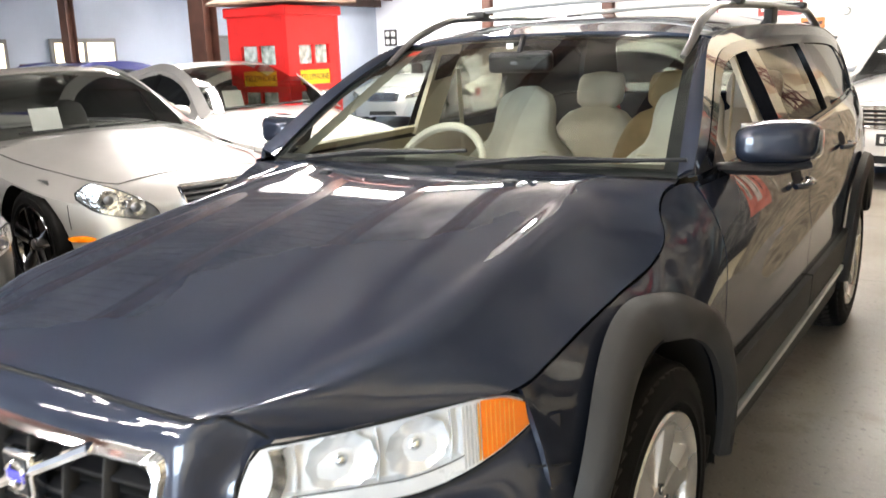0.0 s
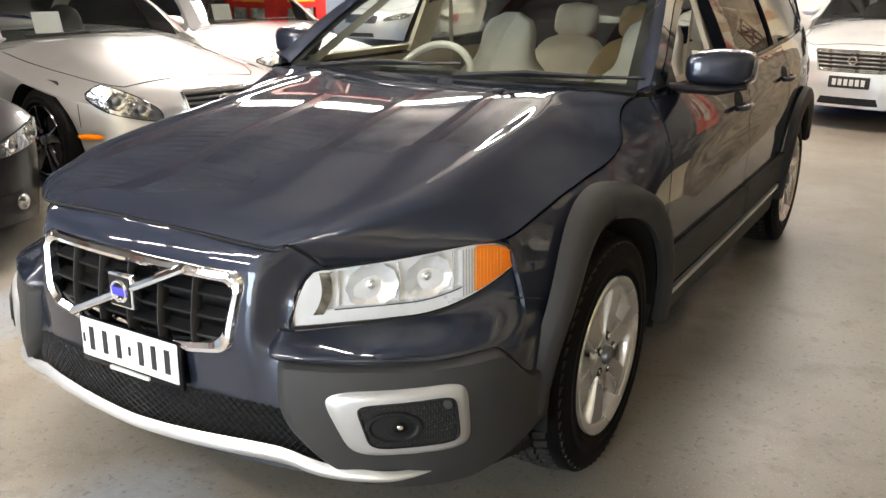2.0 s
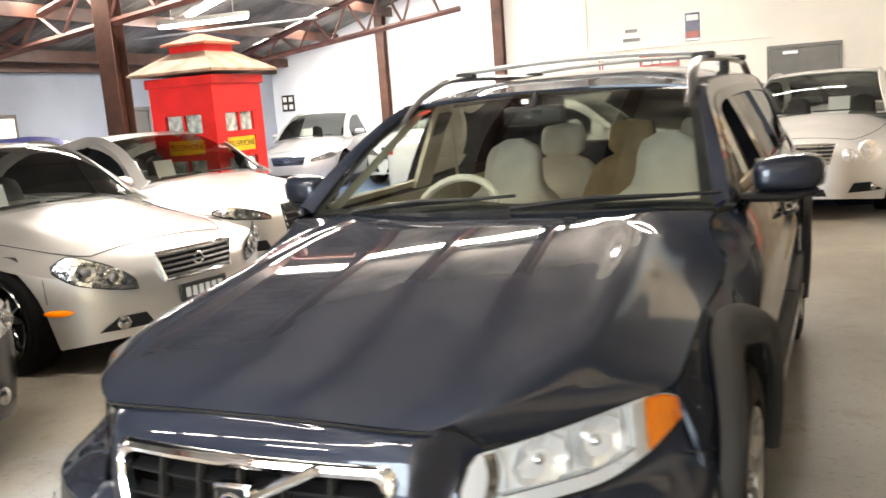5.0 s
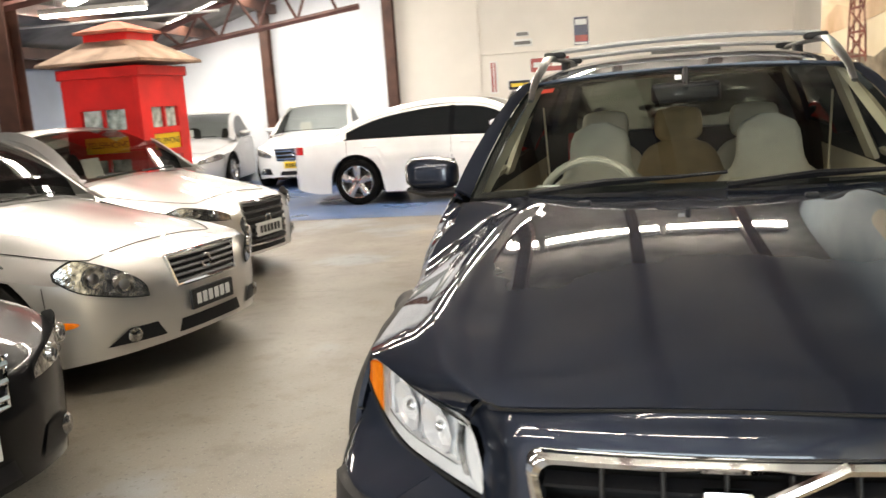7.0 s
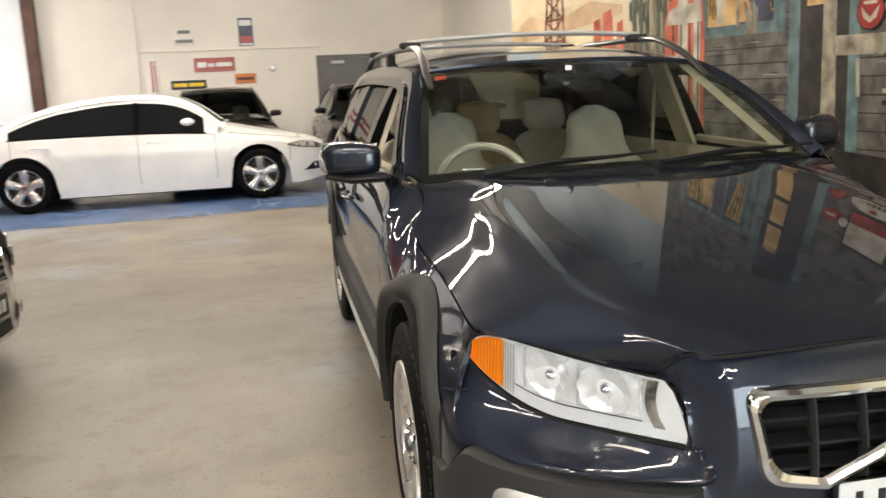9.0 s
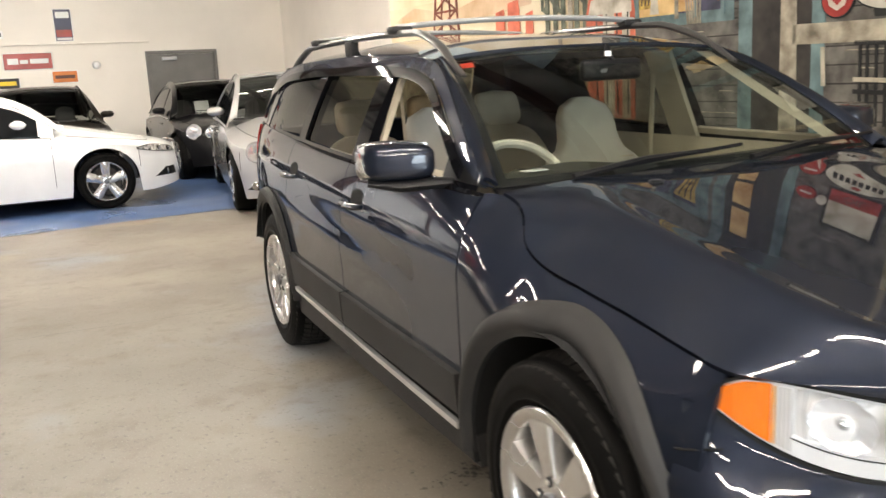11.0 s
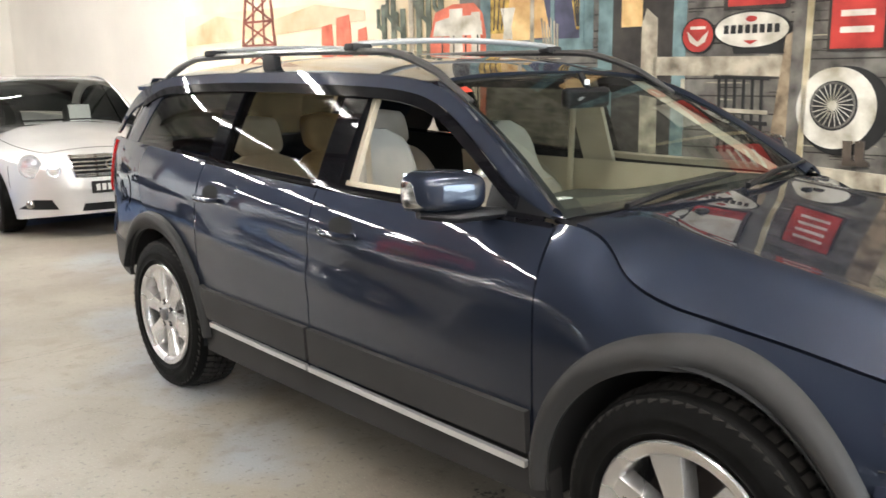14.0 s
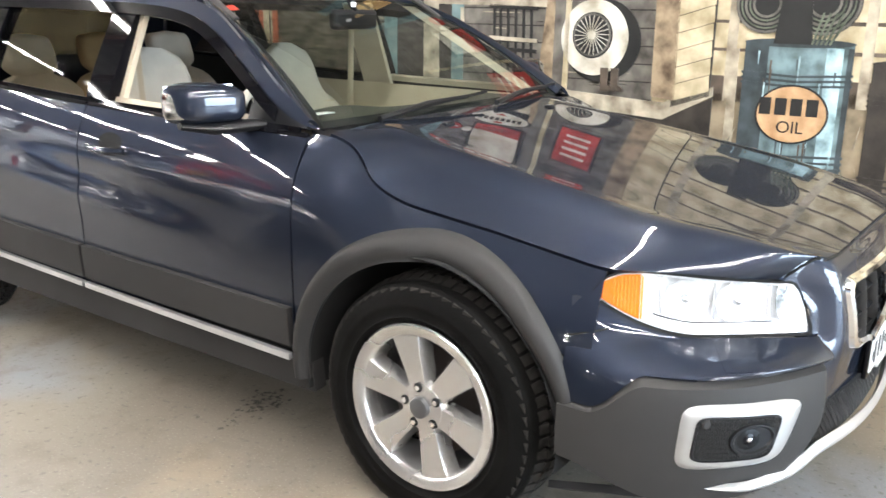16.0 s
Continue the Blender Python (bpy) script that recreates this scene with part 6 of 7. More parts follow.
    part("lower_sill", box(-W2 * 0.9, W2 * 0.9, fo + tyre + 0.05, fo + wb - tyre - 0.05, 0.15, 0.3, 0.02, 1), M_BLACK, car)
    return car


M_DARKSEAT = mat("dark_seat_fabric", (0.05, 0.048, 0.045), rough=0.7, var=0.1)
P_CHAMP = carpaint("champagne_silver_paint", (0.60, 0.585, 0.56), metal=0.8, rough=0.36)
P_PEARL = carpaint("pale_silver_paint", (0.66, 0.65, 0.63), metal=0.7, rough=0.38)
P_SILVER = carpaint("bright_silver_paint", (0.62, 0.61, 0.60), metal=0.75, rough=0.38)
P_WHITE = carpaint("white_paint", (0.82, 0.82, 0.81), metal=0.0, rough=0.4)
P_BLACKP = carpaint("black_car_paint", (0.008, 0.008, 0.009), metal=0.1, rough=0.3)
P_DARK = carpaint("dark_brown_paint", (0.022, 0.018, 0.015), metal=0.3, rough=0.3)
P_NAVY = carpaint("deep_blue_paint", (0.012, 0.016, 0.10), metal=0.3, rough=0.3)
for dark in (P_BLACKP, P_DARK):
    shell = dark.node_tree.nodes["Principled BSDF"]
    shell.inputs["Coat IOR"].default_value = 1.28
    shell.inputs["Specular IOR Level"].default_value = 0.12
R_SMOKE = mat("smoked_chrome_alloy", (0.17, 0.165, 0.16), rough=0.14, metal=1.0, var=0.1, coat=0.5)
R_BLACK = mat("black_alloy", (0.02, 0.02, 0.022), rough=0.25, metal=0.6, var=0.1, coat=0.5)

other_car((-2.60, 2.0), -8, "champagne silver coupe with dark alloy wheels", P_CHAMP, 4.5, 1.83, 1.37, 2.62, 0.76, 0.72, (0.33, 0.93), (0.48, 0.62), (0.80, 0.98), 0.92,
          lamps=[("head", 0.44, 0.80, 0.49, 0.73), ("mesh", 0.36, 0.66, 0.26, 0.34)], grille=(0.30, 0.50, 0.665, 5, M_DARKALLOY), rim=R_SMOKE, plate=(M_INK, M_PLATE, 0.40), spokes=5, amber=True, belt=0.92, tyre=0.335, blunt=0.15)
# This coupe's windscreen takes darker glass still, for its dim cabin.
other_car((-3.35, 4.40), -8, "pale silver coupe with a rounded roof and dark grille", P_PEARL, 4.18, 1.84, 1.35, 2.47, 0.87, 0.73, (0.30, 0.92), (0.46, 0.60), (0.92, 0.98), 0.95,
          lamps=[("head", 0.42, 0.80, 0.55, 0.69), ("mesh", 0.44, 0.72, 0.28, 0.37)], grille=(0.30, 0.30, 0.66, 6, M_BLACK), plate=(M_PLATE, M_INK, 0.42), belt=0.92, glass=M_DARKGLASS)
other_car((-2.22, -0.35), -8, "black saloon with clear headlamps", P_BLACKP, 4.5, 1.80, 1.43, 2.7, 0.86, 0.74, lamps=[("head", 0.42, 0.84, 0.54, 0.69), ("mesh", 0.40, 0.70, 0.26, 0.36)], grille=(0.30, 0.50, 0.66, 3, M_CHROME), rim=R_BLACK, plate=(M_PLATE, M_INK, 0.40), paper=0, blunt=0.16)
other_car((-0.45, 10.1), 1.0, "white saloon with dark windows and silver five-spoke wheels", P_WHITE, 4.85, 1.87, 1.38, 2.84, 0.92, 0.78, (0.28, 0.98), (0.41, 0.63), (0.85, 1.0), 0.96,
          lamps=[("head", 0.46, 0.86, 0.60, 0.71), ("mesh", 0.48, 0.78, 0.32, 0.42)], grille=(0.40, 0.34, 0.70, 6, M_DARKALLOY), plate=(M_PLATE, M_INK, 0.48), tailred=True, paper=0)
other_car((0.62, 7.02), -96, "silver saloon with a wide chrome grille and round lamps", P_SILVER, 4.75, 1.77, 1.46, 2.85, 0.84, 0.80, (0.28, 1.0), (0.42, 0.63), (0.86, 1.02), 0.95,
          lamps=[("round", 0.54, 0.74, 0.56, 0.76), ("round", 0.42, 0.53, 0.57, 0.69), ("mesh", 0.46, 0.80, 0.27, 0.36)], grille=(0.35, 0.56, 0.75, 5, M_CHROME), plate=(M_INK, M_PLATE, 0.46), paper=2, spokes=7)
other_car((-6.30, 11.9), -83, "white saloon with a three-bar grille and yellow plate", P_WHITE, 4.4, 1.78, 1.45, 2.7, 0.82, 0.76, lamps=[("head", 0.44, 0.82, 0.56, 0.72), ("mesh", 0.42, 0.72, 0.26, 0.37)], grille=(0.36, 0.50, 0.70, 3, M_CHROME), plate=(M_YELLOW, M_INK, 0.42))
other_car((-8.35, 11.35), -78, "pale silver saloon with its boot lid raised", P_SILVER, 4.4, 1.75, 1.42, 2.65, 0.85, 0.74, open_boot=True, lamps=[("head", 0.44, 0.80, 0.54, 0.68)], grille=(0.34, 0.50, 0.64, 5, M_CHROME))
other_car((-1.85, 11.15), -85.5, "dark brown coupe with tan seats", P_DARK, 3.3, 1.74, 1.44, 2.1, 0.62, 0.78, lamps=[("head", 0.44, 0.80, 0.58, 0.72)], grille=(0.30, 0.5, 0.68, 4, M_CHROME), paper=0)
other_car((0.62, 11.2), -85.5, "black saloon with twin round headlamps", P_BLACKP, 3.3, 1.66, 1.42, 2.1, 0.62, 0.80, lamps=[("round", 0.52, 0.72, 0.60, 0.80), ("round", 0.34, 0.48, 0.61, 0.75)], grille=(0.26, 0.50, 0.78, 7, M_CHROME), plate=(M_PLATE, M_INK, 0.40))
other_car((-7.95, 2.55), -86, "deep blue saloon parked by the side wall", P_NAVY, 4.3, 1.72, 1.40, 2.6, 0.82, 0.74, lamps=[("head", 0.44, 0.80, 0.54, 0.68)], grille=(0.30, 0.5, 0.64, 4, M_CHROME), paper=0)


# ---- kiosk, signs, doors ----
def kiosk():
    w = 0.84
    k = thing("telephone_kiosk", Matrix.Translation((-4.88 - w / 2, 5.14 + w / 2, 0)), "red wooden telephone kiosk with a brown hipped roof", "telephone box")
    h = w / 2
    part("plinth", box(-h - 0.02, h + 0.02, -h - 0.02, h + 0.02, 0, 0.14, 0.01, 1), M_REDPAINT, k)
    # Solid dark box stands for the kiosk's dim inside.
    part("dark_core", box(-h + 0.07, h - 0.07, -h + 0.07, h - 0.07, 0.14, 1.86), M_KIOSKDARK, k)
    rows = ((0.52, 0.78), (0.84, 1.02), (1.08, 1.24), (1.30, 1.50))
    for q in range(4):
        side = part("side_frame", kiosk_side(h, rows), M_REDPAINT, k)
        side.matrix_basis = Matrix.Rotation(q * math.pi / 2, 4, "Z")
        for r, (z0, z1) in enumerate(rows):
            if r == 2:
                s = part("sign_panel", box(-0.24, 0.24, -h + 0.014, -h + 0.026, z0 + 0.004, z1 - 0.004), M_YELLOW, side, "yellow TELEPHONE sign")
                txt = bpy.data.curves.new("lettering", "FONT")
                txt.body, txt.size, txt.align_x, txt.align_y, txt.extrude = "TELEPHONE", 0.085, "CENTER", "CENTER", 0.001
                to = new("lettering", txt)
                txt.materials.append(M_INK)
                to.parent = side
                to.matrix_basis = Matrix.Translation((0, -h + 0.012, (z0 + z1) / 2)) @ Matrix.Rotation(math.pi / 2, 4, "X")
            else:
                for x in (-0.125, 0.125):
                    part("pane", box(x - 0.105, x + 0.105, -h + 0.030, -h + 0.036, z0 + 0.004, z1 - 0.004), M_KIOSKGLASS, side, "clouded window pane")
    part("cornice", box(-h - 0.03, h + 0.03, -h - 0.03, h + 0.03, 1.80, 1.90, 0.01, 1), M_REDPAINT, k)
    e = h + 0.15
    def hip(b, t, z0, z1, name, m):
        bm = bmesh.new()
        lo = [bm.verts.new((b * sx, b * sy, z0)) for sx, sy in ((-1, -1), (1, -1), (1, 1), (-1, 1))]
        lo2 = [bm.verts.new((b * sx, b * sy, z0 - 0.025)) for sx, sy in ((-1, -1), (1, -1), (1, 1), (-1, 1))]
        hi = [bm.verts.new((t * sx, t * sy, z1)) for sx, sy in ((-1, -1), (1, -1), (1, 1), (-1, 1))]
        for a in range(4):
            bm.faces.new((lo[a], lo[(a + 1) % 4], hi[(a + 1) % 4], hi[a]))
            bm.faces.new((lo2[a], lo2[(a + 1) % 4], lo[(a + 1) % 4], lo[a]))
        bm.faces.new(lo2[::-1])
        bm.faces.new(hi)
        part(name, bm, m, k, smooth=0)
    hip(e, 0.24, 1.955, 2.16, "roof", M_ROOFBOARD)
    part("turret", box(-0.24, 0.24, -0.24, 0.24, 2.15, 2.235, 0.006, 1), M_REDPAINT, k)
    hip(0.30, 0.03, 2.255, 2.36, "turret_roof", M_TERRACOTTA)


def kiosk_side(h, rows):
    bm = bmesh.new()
    xs = (-h, -0.245, -0.013, 0.013, 0.245, h)
    box(-h, -0.245, -h, -h + 0.05, 0.14, 1.82, bm=bm)
    box(0.245, h - 0.052, -h, -h + 0.05, 0.14, 1.82, bm=bm)
    zs = [0.14] + [z for r in rows for z in r] + [1.82]
    for a, b in zip(zs[::2], zs[1::2]):
        box(-0.245, 0.245, -h, -h + 0.05, a, b, bm=bm)
    for r, (a, b) in enumerate(rows):
        if r != 2:
            box(-0.014, 0.014, -h + 0.004, -h + 0.046, a, b, bm=bm)
    return bm


def wall_sign(x, z, w, h, m, label, bars=(), bm_=None, name="wall_sign"):
    s = thing(name, ROOM @ Matrix.Translation((x, BACK_Y - 0.02, z)), label, "sign", "wall signs")
    part("sign_board", box(-w / 2, w / 2, -0.006, 0.02, -h / 2, h / 2, 0.006, 1), m, s)
    part("sign_edge", box(-w / 2 - 0.012, w / 2 + 0.012, 0.0, 0.019, -h / 2 - 0.012, h / 2 + 0.012, 0.004, 1), M_PAPER, s)
    for x0, x1, z0, z1, mm in bars:
        part("print_bar", box(x0 * w / 2, x1 * w / 2, -0.009, -0.0055, z0 * h / 2, z1 * h / 2), mm, s)
    return s


M_KIOSKDARK = mat("dark_kiosk_core", (0.10, 0.09, 0.075), rough=0.8, var=0.2)
M_KIOSKGLASS = mat("clouded_pane", (0.52, 0.58, 0.56), rough=0.15, var=0.3, scale=9, coat=0.6, col2="4d5a4c")
M_TERRACOTTA = mat("faded_terracotta_paint", (0.50, 0.15, 0.09), rough=0.7, var=0.15, bump=0.3, bscale=50)
M_SIGNRED = mat("red_enamel", (0.36, 0.05, 0.035), rough=0.3, var=0.1)
M_SIGNBLUE = mat("blue_enamel_sign", (0.035, 0.035, 0.075), rough=0.3, var=0.1)
M_ORANGE = mat("orange_enamel", (0.66, 0.20, 0.04), rough=0.4, var=0.1)
kiosk()
wall_sign(-0.34, 2.43, 0.26, 0.50, M_SIGNBLUE, "tall blue and red poster on the wall", [(-0.8, 0.8, 0.45, 0.85, M_PAPER), (-0.9, 0.9, -0.75, -0.3, M_SIGNRED), (-0.9, 0.9, -0.95, -0.8, M_PAPER)])
wall_sign(-1.43, 2.30, 0.34, 0.11, M_PAPER, "small pale sign with dark print", [(-0.9, 0.9, -0.6, 0.5, M_DOOR)])
wall_sign(-1.43, 2.46, 0.22, 0.06, M_DOOR, "small dark winged badge on the wall")
wall_sign(-0.94, 1.87, 0.72, 0.25, M_SIGNRED, "red enamel sign with white script", [(-0.85, -0.4, -0.35, 0.4, M_PAPER), (-0.34, 0.0, -0.3, 0.2, M_PAPER), (0.08, 0.85, -0.3, 0.3, M_PAPER)])
wall_sign(-1.42, 1.53, 0.62, 0.16, M_INK, "black enamel sign with yellow print", [(-0.85, -0.1, -0.4, 0.4, M_YELLOW), (0.0, 0.85, -0.4, 0.4, M_YELLOW)])
wall_sign(-0.41, 1.60, 0.38, 0.18, M_ORANGE, "small orange enamel sign", [(-0.8, 0.8, -0.3, 0.3, M_STEEL)])
wall_sign(-2.00, 1.70, 0.12, 0.58, M_PAPER, "narrow red and white striped board", [(-0.9, -0.3, -0.95, 0.95, M_SIGNRED), (0.1, 0.6, -0.95, 0.95, M_SIGNRED)])


def wall_bits():
    b = thing("wall_bell", ROOM @ Matrix.Translation((0.10, BACK_Y - 0.001, 1.77)), "round white alarm bell on the wall", "bell")
    bm = lathe([(0.0, 0.06), (0.045, 0.055), (0.065, 0.03), (0.07, 0.0)], 24)
    bmesh.ops.rotate(bm, verts=bm.verts, matrix=Matrix.Rotation(radians(-90), 3, "Z"))
    part("gong", bm, M_SATIN, b)
    d = thing("door_1", ROOM @ Matrix.Translation((1.52, BACK_Y - 0.01, 0)), "closed grey door in the back wall", "door", kind="structure")
    part("door_leaf", box(-0.55, 0.55, -0.035, 0.0, 0.0, 1.90, 0.004, 1), M_DOOR, d)
    for x0, x1 in ((-0.61, -0.552), (0.552, 0.61)):
        part("door_jamb", box(x0, x1, -0.06, 0.009, 0, 1.96, 0.004, 1), M_DOOR, d)
    part("door_head", box(-0.61, 0.61, -0.058, 0.009, 1.905, 1.965, 0.004, 1), M_DOOR, d)
    part("closer", box(-0.35, -0.1, -0.09, -0.036, 1.80, 1.86, 0.008, 1), M_SATIN, d)
    part("handle", tube([(-0.48, -0.04, 1.0), (-0.48, -0.09, 1.0), (-0.36, -0.09, 1.0)], 0.011, 8), M_SATIN, d)
    f = thing("notice_frame", ROOM @ Matrix.Translation((-9.1 + 0.0 + 0.0, BACK_Y - 0.02, 1.66)) @ Matrix.Translation((0.35, 0, 0)), "black framed notice with white panes", "notice")
    part("frame", box(-0.15, 0.15, -0.01, 0.019, -0.17, 0.17, 0.006, 1), M_INK, f)
    for x in (-0.07, 0.07):
        for z in (-0.08, 0.08):
            part("pane", box(x - 0.045, x + 0.045, -0.014, -0.0095, z - 0.05, z + 0.05), M_PAPER, f)
    blind = mat("daylit_blind", (0.95, 0.85, 0.62), var=0.05, emit=1.2)
    for wn, wy in (("window_1", 6.85), ("window_2", 5.08)):
        w = thing(wn, ROOM @ Matrix.Translation((LEFT_X + 0.001, wy, 0)), "cream lit window in the side wall", "window", kind="structure")
        part("window_frame", box(0, 0.05, -0.56, 0.56, 1.00, 1.72, 0.006, 1), M_DOOR, w)
        part("pane", box(0.02, 0.056, -0.50, 0.50, 1.06, 1.66), blind, w)
        part("mullion", box(0.03, 0.062, -0.03, 0.03, 1.04, 1.68), M_DOOR, w)
    p = thing("wall_picture", ROOM @ Matrix.Translation((LEFT_X + 0.001, 5.98, 0)), "small blue framed picture on the side wall", "picture")
    part("frame", box(0, 0.02, -0.17, 0.17, 1.12, 1.40, 0.004, 1), M_STEEL, p)
    part("print", box(0.005, 0.024, -0.145, 0.145, 1.145, 1.375), M_SIGNBLUE, p)
    pipe = thing("sprinkler_pipe", ROOM, "thin pale pipe under the roof", "pipe", kind="structure")
    part("pipe", tube([(LEFT_X, 9.4, 2.78), (-5.2, 9.4, 2.78)], 0.02, 6), M_SATIN, pipe)
    part("eave_beam", box(LEFT_X + 0.0, LEFT_X + 0.14, FRONT_Y, BACK_Y, 2.30, 2.48), M_STEEL, pipe)


def side_door():
    d = thing("door_2", ROOM @ Matrix.Translation((LEFT_X + 0.001, 9.85, 0)), "dark grey door in the side wall", "door", kind="structure")
    part("door_leaf", box(0.0, 0.04, -0.42, 0.42, 0, 1.68, 0.004, 1), M_DOOR, d)
    for y0, y1 in ((-0.48, -0.422), (0.422, 0.48)):
        part("door_jamb", box(0.0, 0.06, y0, y1, 0, 1.74, 0.004, 1), M_DOOR, d)
    part("door_head", box(0.0, 0.058, -0.48, 0.48, 1.685, 1.745, 0.004, 1), M_DOOR, d)


wall_bits()
side_door()
column(-8.55, 6.2, 2.6, 0.14, "slim dark steel column near the side wall")


# ---- the painted roadside mural ----
def mural():
    m = thing("roadside_mural", ROOM @ Matrix.Translation((MURAL_X, 0, 0)), "painted roadside scene with porch, signs, tyre and oil drums", "mural")

    def paint(name, col, col2=None, var=0.22, scale=7.0, rough=0.6):
        return mat("mural_" + name, col, rough=rough, var=var, scale=scale, col2=col2, bump=0.12, bscale=90)

    C = dict(
        grey=paint("weathered_boards", (0.165, 0.150, 0.128), "2e2a25"), dark=paint("shadow_brown", (0.035, 0.028, 0.022), "120e0b"),
        cream=paint("cream_boards", (0.62, 0.53, 0.36), "8a7a58", 0.1), wood=paint("raw_timber", (0.33, 0.25, 0.16), "4b3a28", 0.15, 10),
        pale=paint("pale_timber", (0.47, 0.41, 0.31), "6c6252", 0.14, 9), teal=paint("faded_teal", (0.16, 0.24, 0.24), "3c4f52"),
        glow=paint("lamplit_yellow", (0.80, 0.56, 0.25), "a8763a", 0.12, 5), curtain=paint("gold_curtain", (0.60, 0.40, 0.08), "6e4d14", 0.2, 14),
        night=paint("dusk_blue", (0.07, 0.07, 0.12), "2d2b3a"), red=paint("sign_red", (0.42, 0.035, 0.025), "7c1e18", 0.15), white=paint("old_white", (0.70, 0.66, 0.57), "9c927c", 0.1),
        black=paint("lamp_black", (0.014, 0.013, 0.012), None, 0.15), blue=paint("drum_blue", (0.15, 0.215, 0.225), "24302f", 0.3, 9), dblue=paint("drum_shade", (0.045, 0.058, 0.062), None, 0.3, 9),
        lblue=paint("drum_light", (0.40, 0.56, 0.60), "5d7479", 0.25, 11), tan=paint("sign_tan", (0.55, 0.36, 0.20), "8d6238", 0.12, 8), green=paint("cactus_green", (0.125, 0.14, 0.10), "343a2c", 0.25, 12),
        earth=paint("dusty_earth", (0.26, 0.21, 0.14), "4a3d2a", 0.25, 6), rust=paint("derrick_red", (0.22, 0.055, 0.03), None, 0.2), sky2=paint("low_cloud", (0.72, 0.55, 0.38), "b08a5e", 0.12, 2),
        orange=paint("pump_red", (0.66, 0.17, 0.10), "a8492f", 0.2, 6), brown=paint("drum_brown", (0.10, 0.075, 0.055), None, 0.25, 6), skyblue=paint("pale_blue_sky", (0.62, 0.74, 0.80), "a9bcc4", 0.08, 1.0), skyhi=paint("bright_sky", (0.90, 0.82, 0.66), "d9c39a", 0.06, 1.2))

    def poly(pts, col, layer=1, name="painted_shape"):
        return part(name, plate_poly(pts, 0.0015 + 0.0016 * layer), C[col], m, smooth=0)

    def rect(y0, y1, z0, z1, col, layer=1, name="painted_shape", skew=0.0):
        return poly([(y0, z0), (y1, z0), (y1, z1 + skew), (y0, z1)], col, layer, name)

    def oval(y, z, ry, rz, col, layer=1, name="painted_disc", n=40):
        return poly([(y + ry * math.cos(2 * math.pi * k / n), z + rz * math.sin(2 * math.pi * k / n)) for k in range(n)], col, layer, name)

    def line(y0, z0, y1, z1, w, col, layer=2, name="painted_line"):
        d = Vector((y1 - y0, z1 - z0)).normalized() * w / 2
        return poly([(y0 - d.y, z0 + d.x), (y0 + d.y, z0 - d.x), (y1 + d.y, z1 - d.x), (y1 - d.y, z1 + d.x)], col, layer, name)

    rnd = random.Random(7)
    # Sky, low land and derrick.
    rect(3.3, 6.84, 2.0, 3.1, "skyhi", 0, "painted_sky")
    rect(3.3, 6.84, 3.1, 4.16, "skyblue", 0, "painted_high_sky")
    poly([(6.84, 1.35), (6.0, 1.55), (5.2, 1.48), (4.6, 1.62), (3.4, 1.6), (3.3, 0.0), (6.84, 0.0)], "earth", 1, "painted_land")
    poly([(6.84, 1.85), (6.3, 1.98), (5.6, 1.88), (4.9, 2.0), (4.3, 1.92), (4.3, 1.85), (5.4, 1.78), (6.84, 1.72)], "sky2", 1, "painted_cloud")
    for y, w, h in ((4.75, 0.16, 0.20), (4.55, 0.20, 0.26), (4.33, 0.12, 0.16)):
        poly([(y - w / 2, 1.5), (y + w / 2, 1.5), (y + w * 0.42, 1.62 + h), (y - w * 0.36, 1.64 + h)], "orange", 2, "painted_rock")
    for s in (-1, 1):
        line(5.69 + 0.27 * s, 1.45, 5.64 + 0.09 * s, 2.75, 0.03, "rust", 3, "derrick_leg")
        line(5.69 + 0.10 * s, 1.45, 5.64 + 0.03 * s, 2.75, 0.022, "rust", 3, "derrick_leg")
    for k in range(6):
        z0, z1 = 1.5 + 0.2 * k, 1.7 + 0.2 * k
        w0, w1 = 0.26 - 0.028 * k, 0.26 - 0.028 * (k + 1)
        line(5.68 - w0, z0, 5.68 + w1, z1, 0.016, "rust", 4, "derrick_brace")
        line(5.68 + w0, z0, 5.68 - w1, z1, 0.016, "rust", 4, "derrick_brace")
        line(5.68 - w0, z0, 5.68 + w0, z0, 0.02, "rust", 4, "derrick_brace")
    for y, h in ((4.08, 0.40), (3.98, 0.55), (3.88, 0.36), (3.72, 0.75), (3.62, 0.5), (3.5, 0.62)):
        line(y, 1.3, y + 0.01, 1.55 + h, 0.05, "green", 3, "cactus_stem")
        line(y, 1.62 + h / 3, y + 0.07, 1.60 + h / 2, 0.03, "green", 3, "cactus_arm")
        line(y + 0.07, 1.58 + h / 2, y + 0.07, 1.62 + h * 0.75, 0.03, "green", 3, "cactus_arm")
    line(3.80, 0.9, 3.80, 2.75, 0.045, "pale", 4, "painted_pole")
    oval(3.80, 2.12, 0.07, 0.10, "white", 5)
    # Petrol pump.
    poly([(3.10, 0.75), (3.60, 0.75), (3.61, 1.70), (3.56, 1.86), (3.40, 1.91), (3.20, 1.91), (3.12, 1.84), (3.09, 1.7)], "orange", 5, "painted_pump")
    rect(3.30, 3.42, 0.9, 1.88, "white", 6, "pump_panel")
    rect(3.14, 3.22, 1.0, 1.85, "white", 6, "pump_panel")
    poly([(3.12, 1.70), (3.58, 1.70), (3.55, 1.80), (3.40, 1.83), (3.20, 1.83), (3.13, 1.79)], "white", 7, "pump_crown")
    for y in (3.16, 3.27, 3.38, 3.49):
        line(y, 1.02, y, 1.70, 0.010, "dark", 8, "pump_seam")
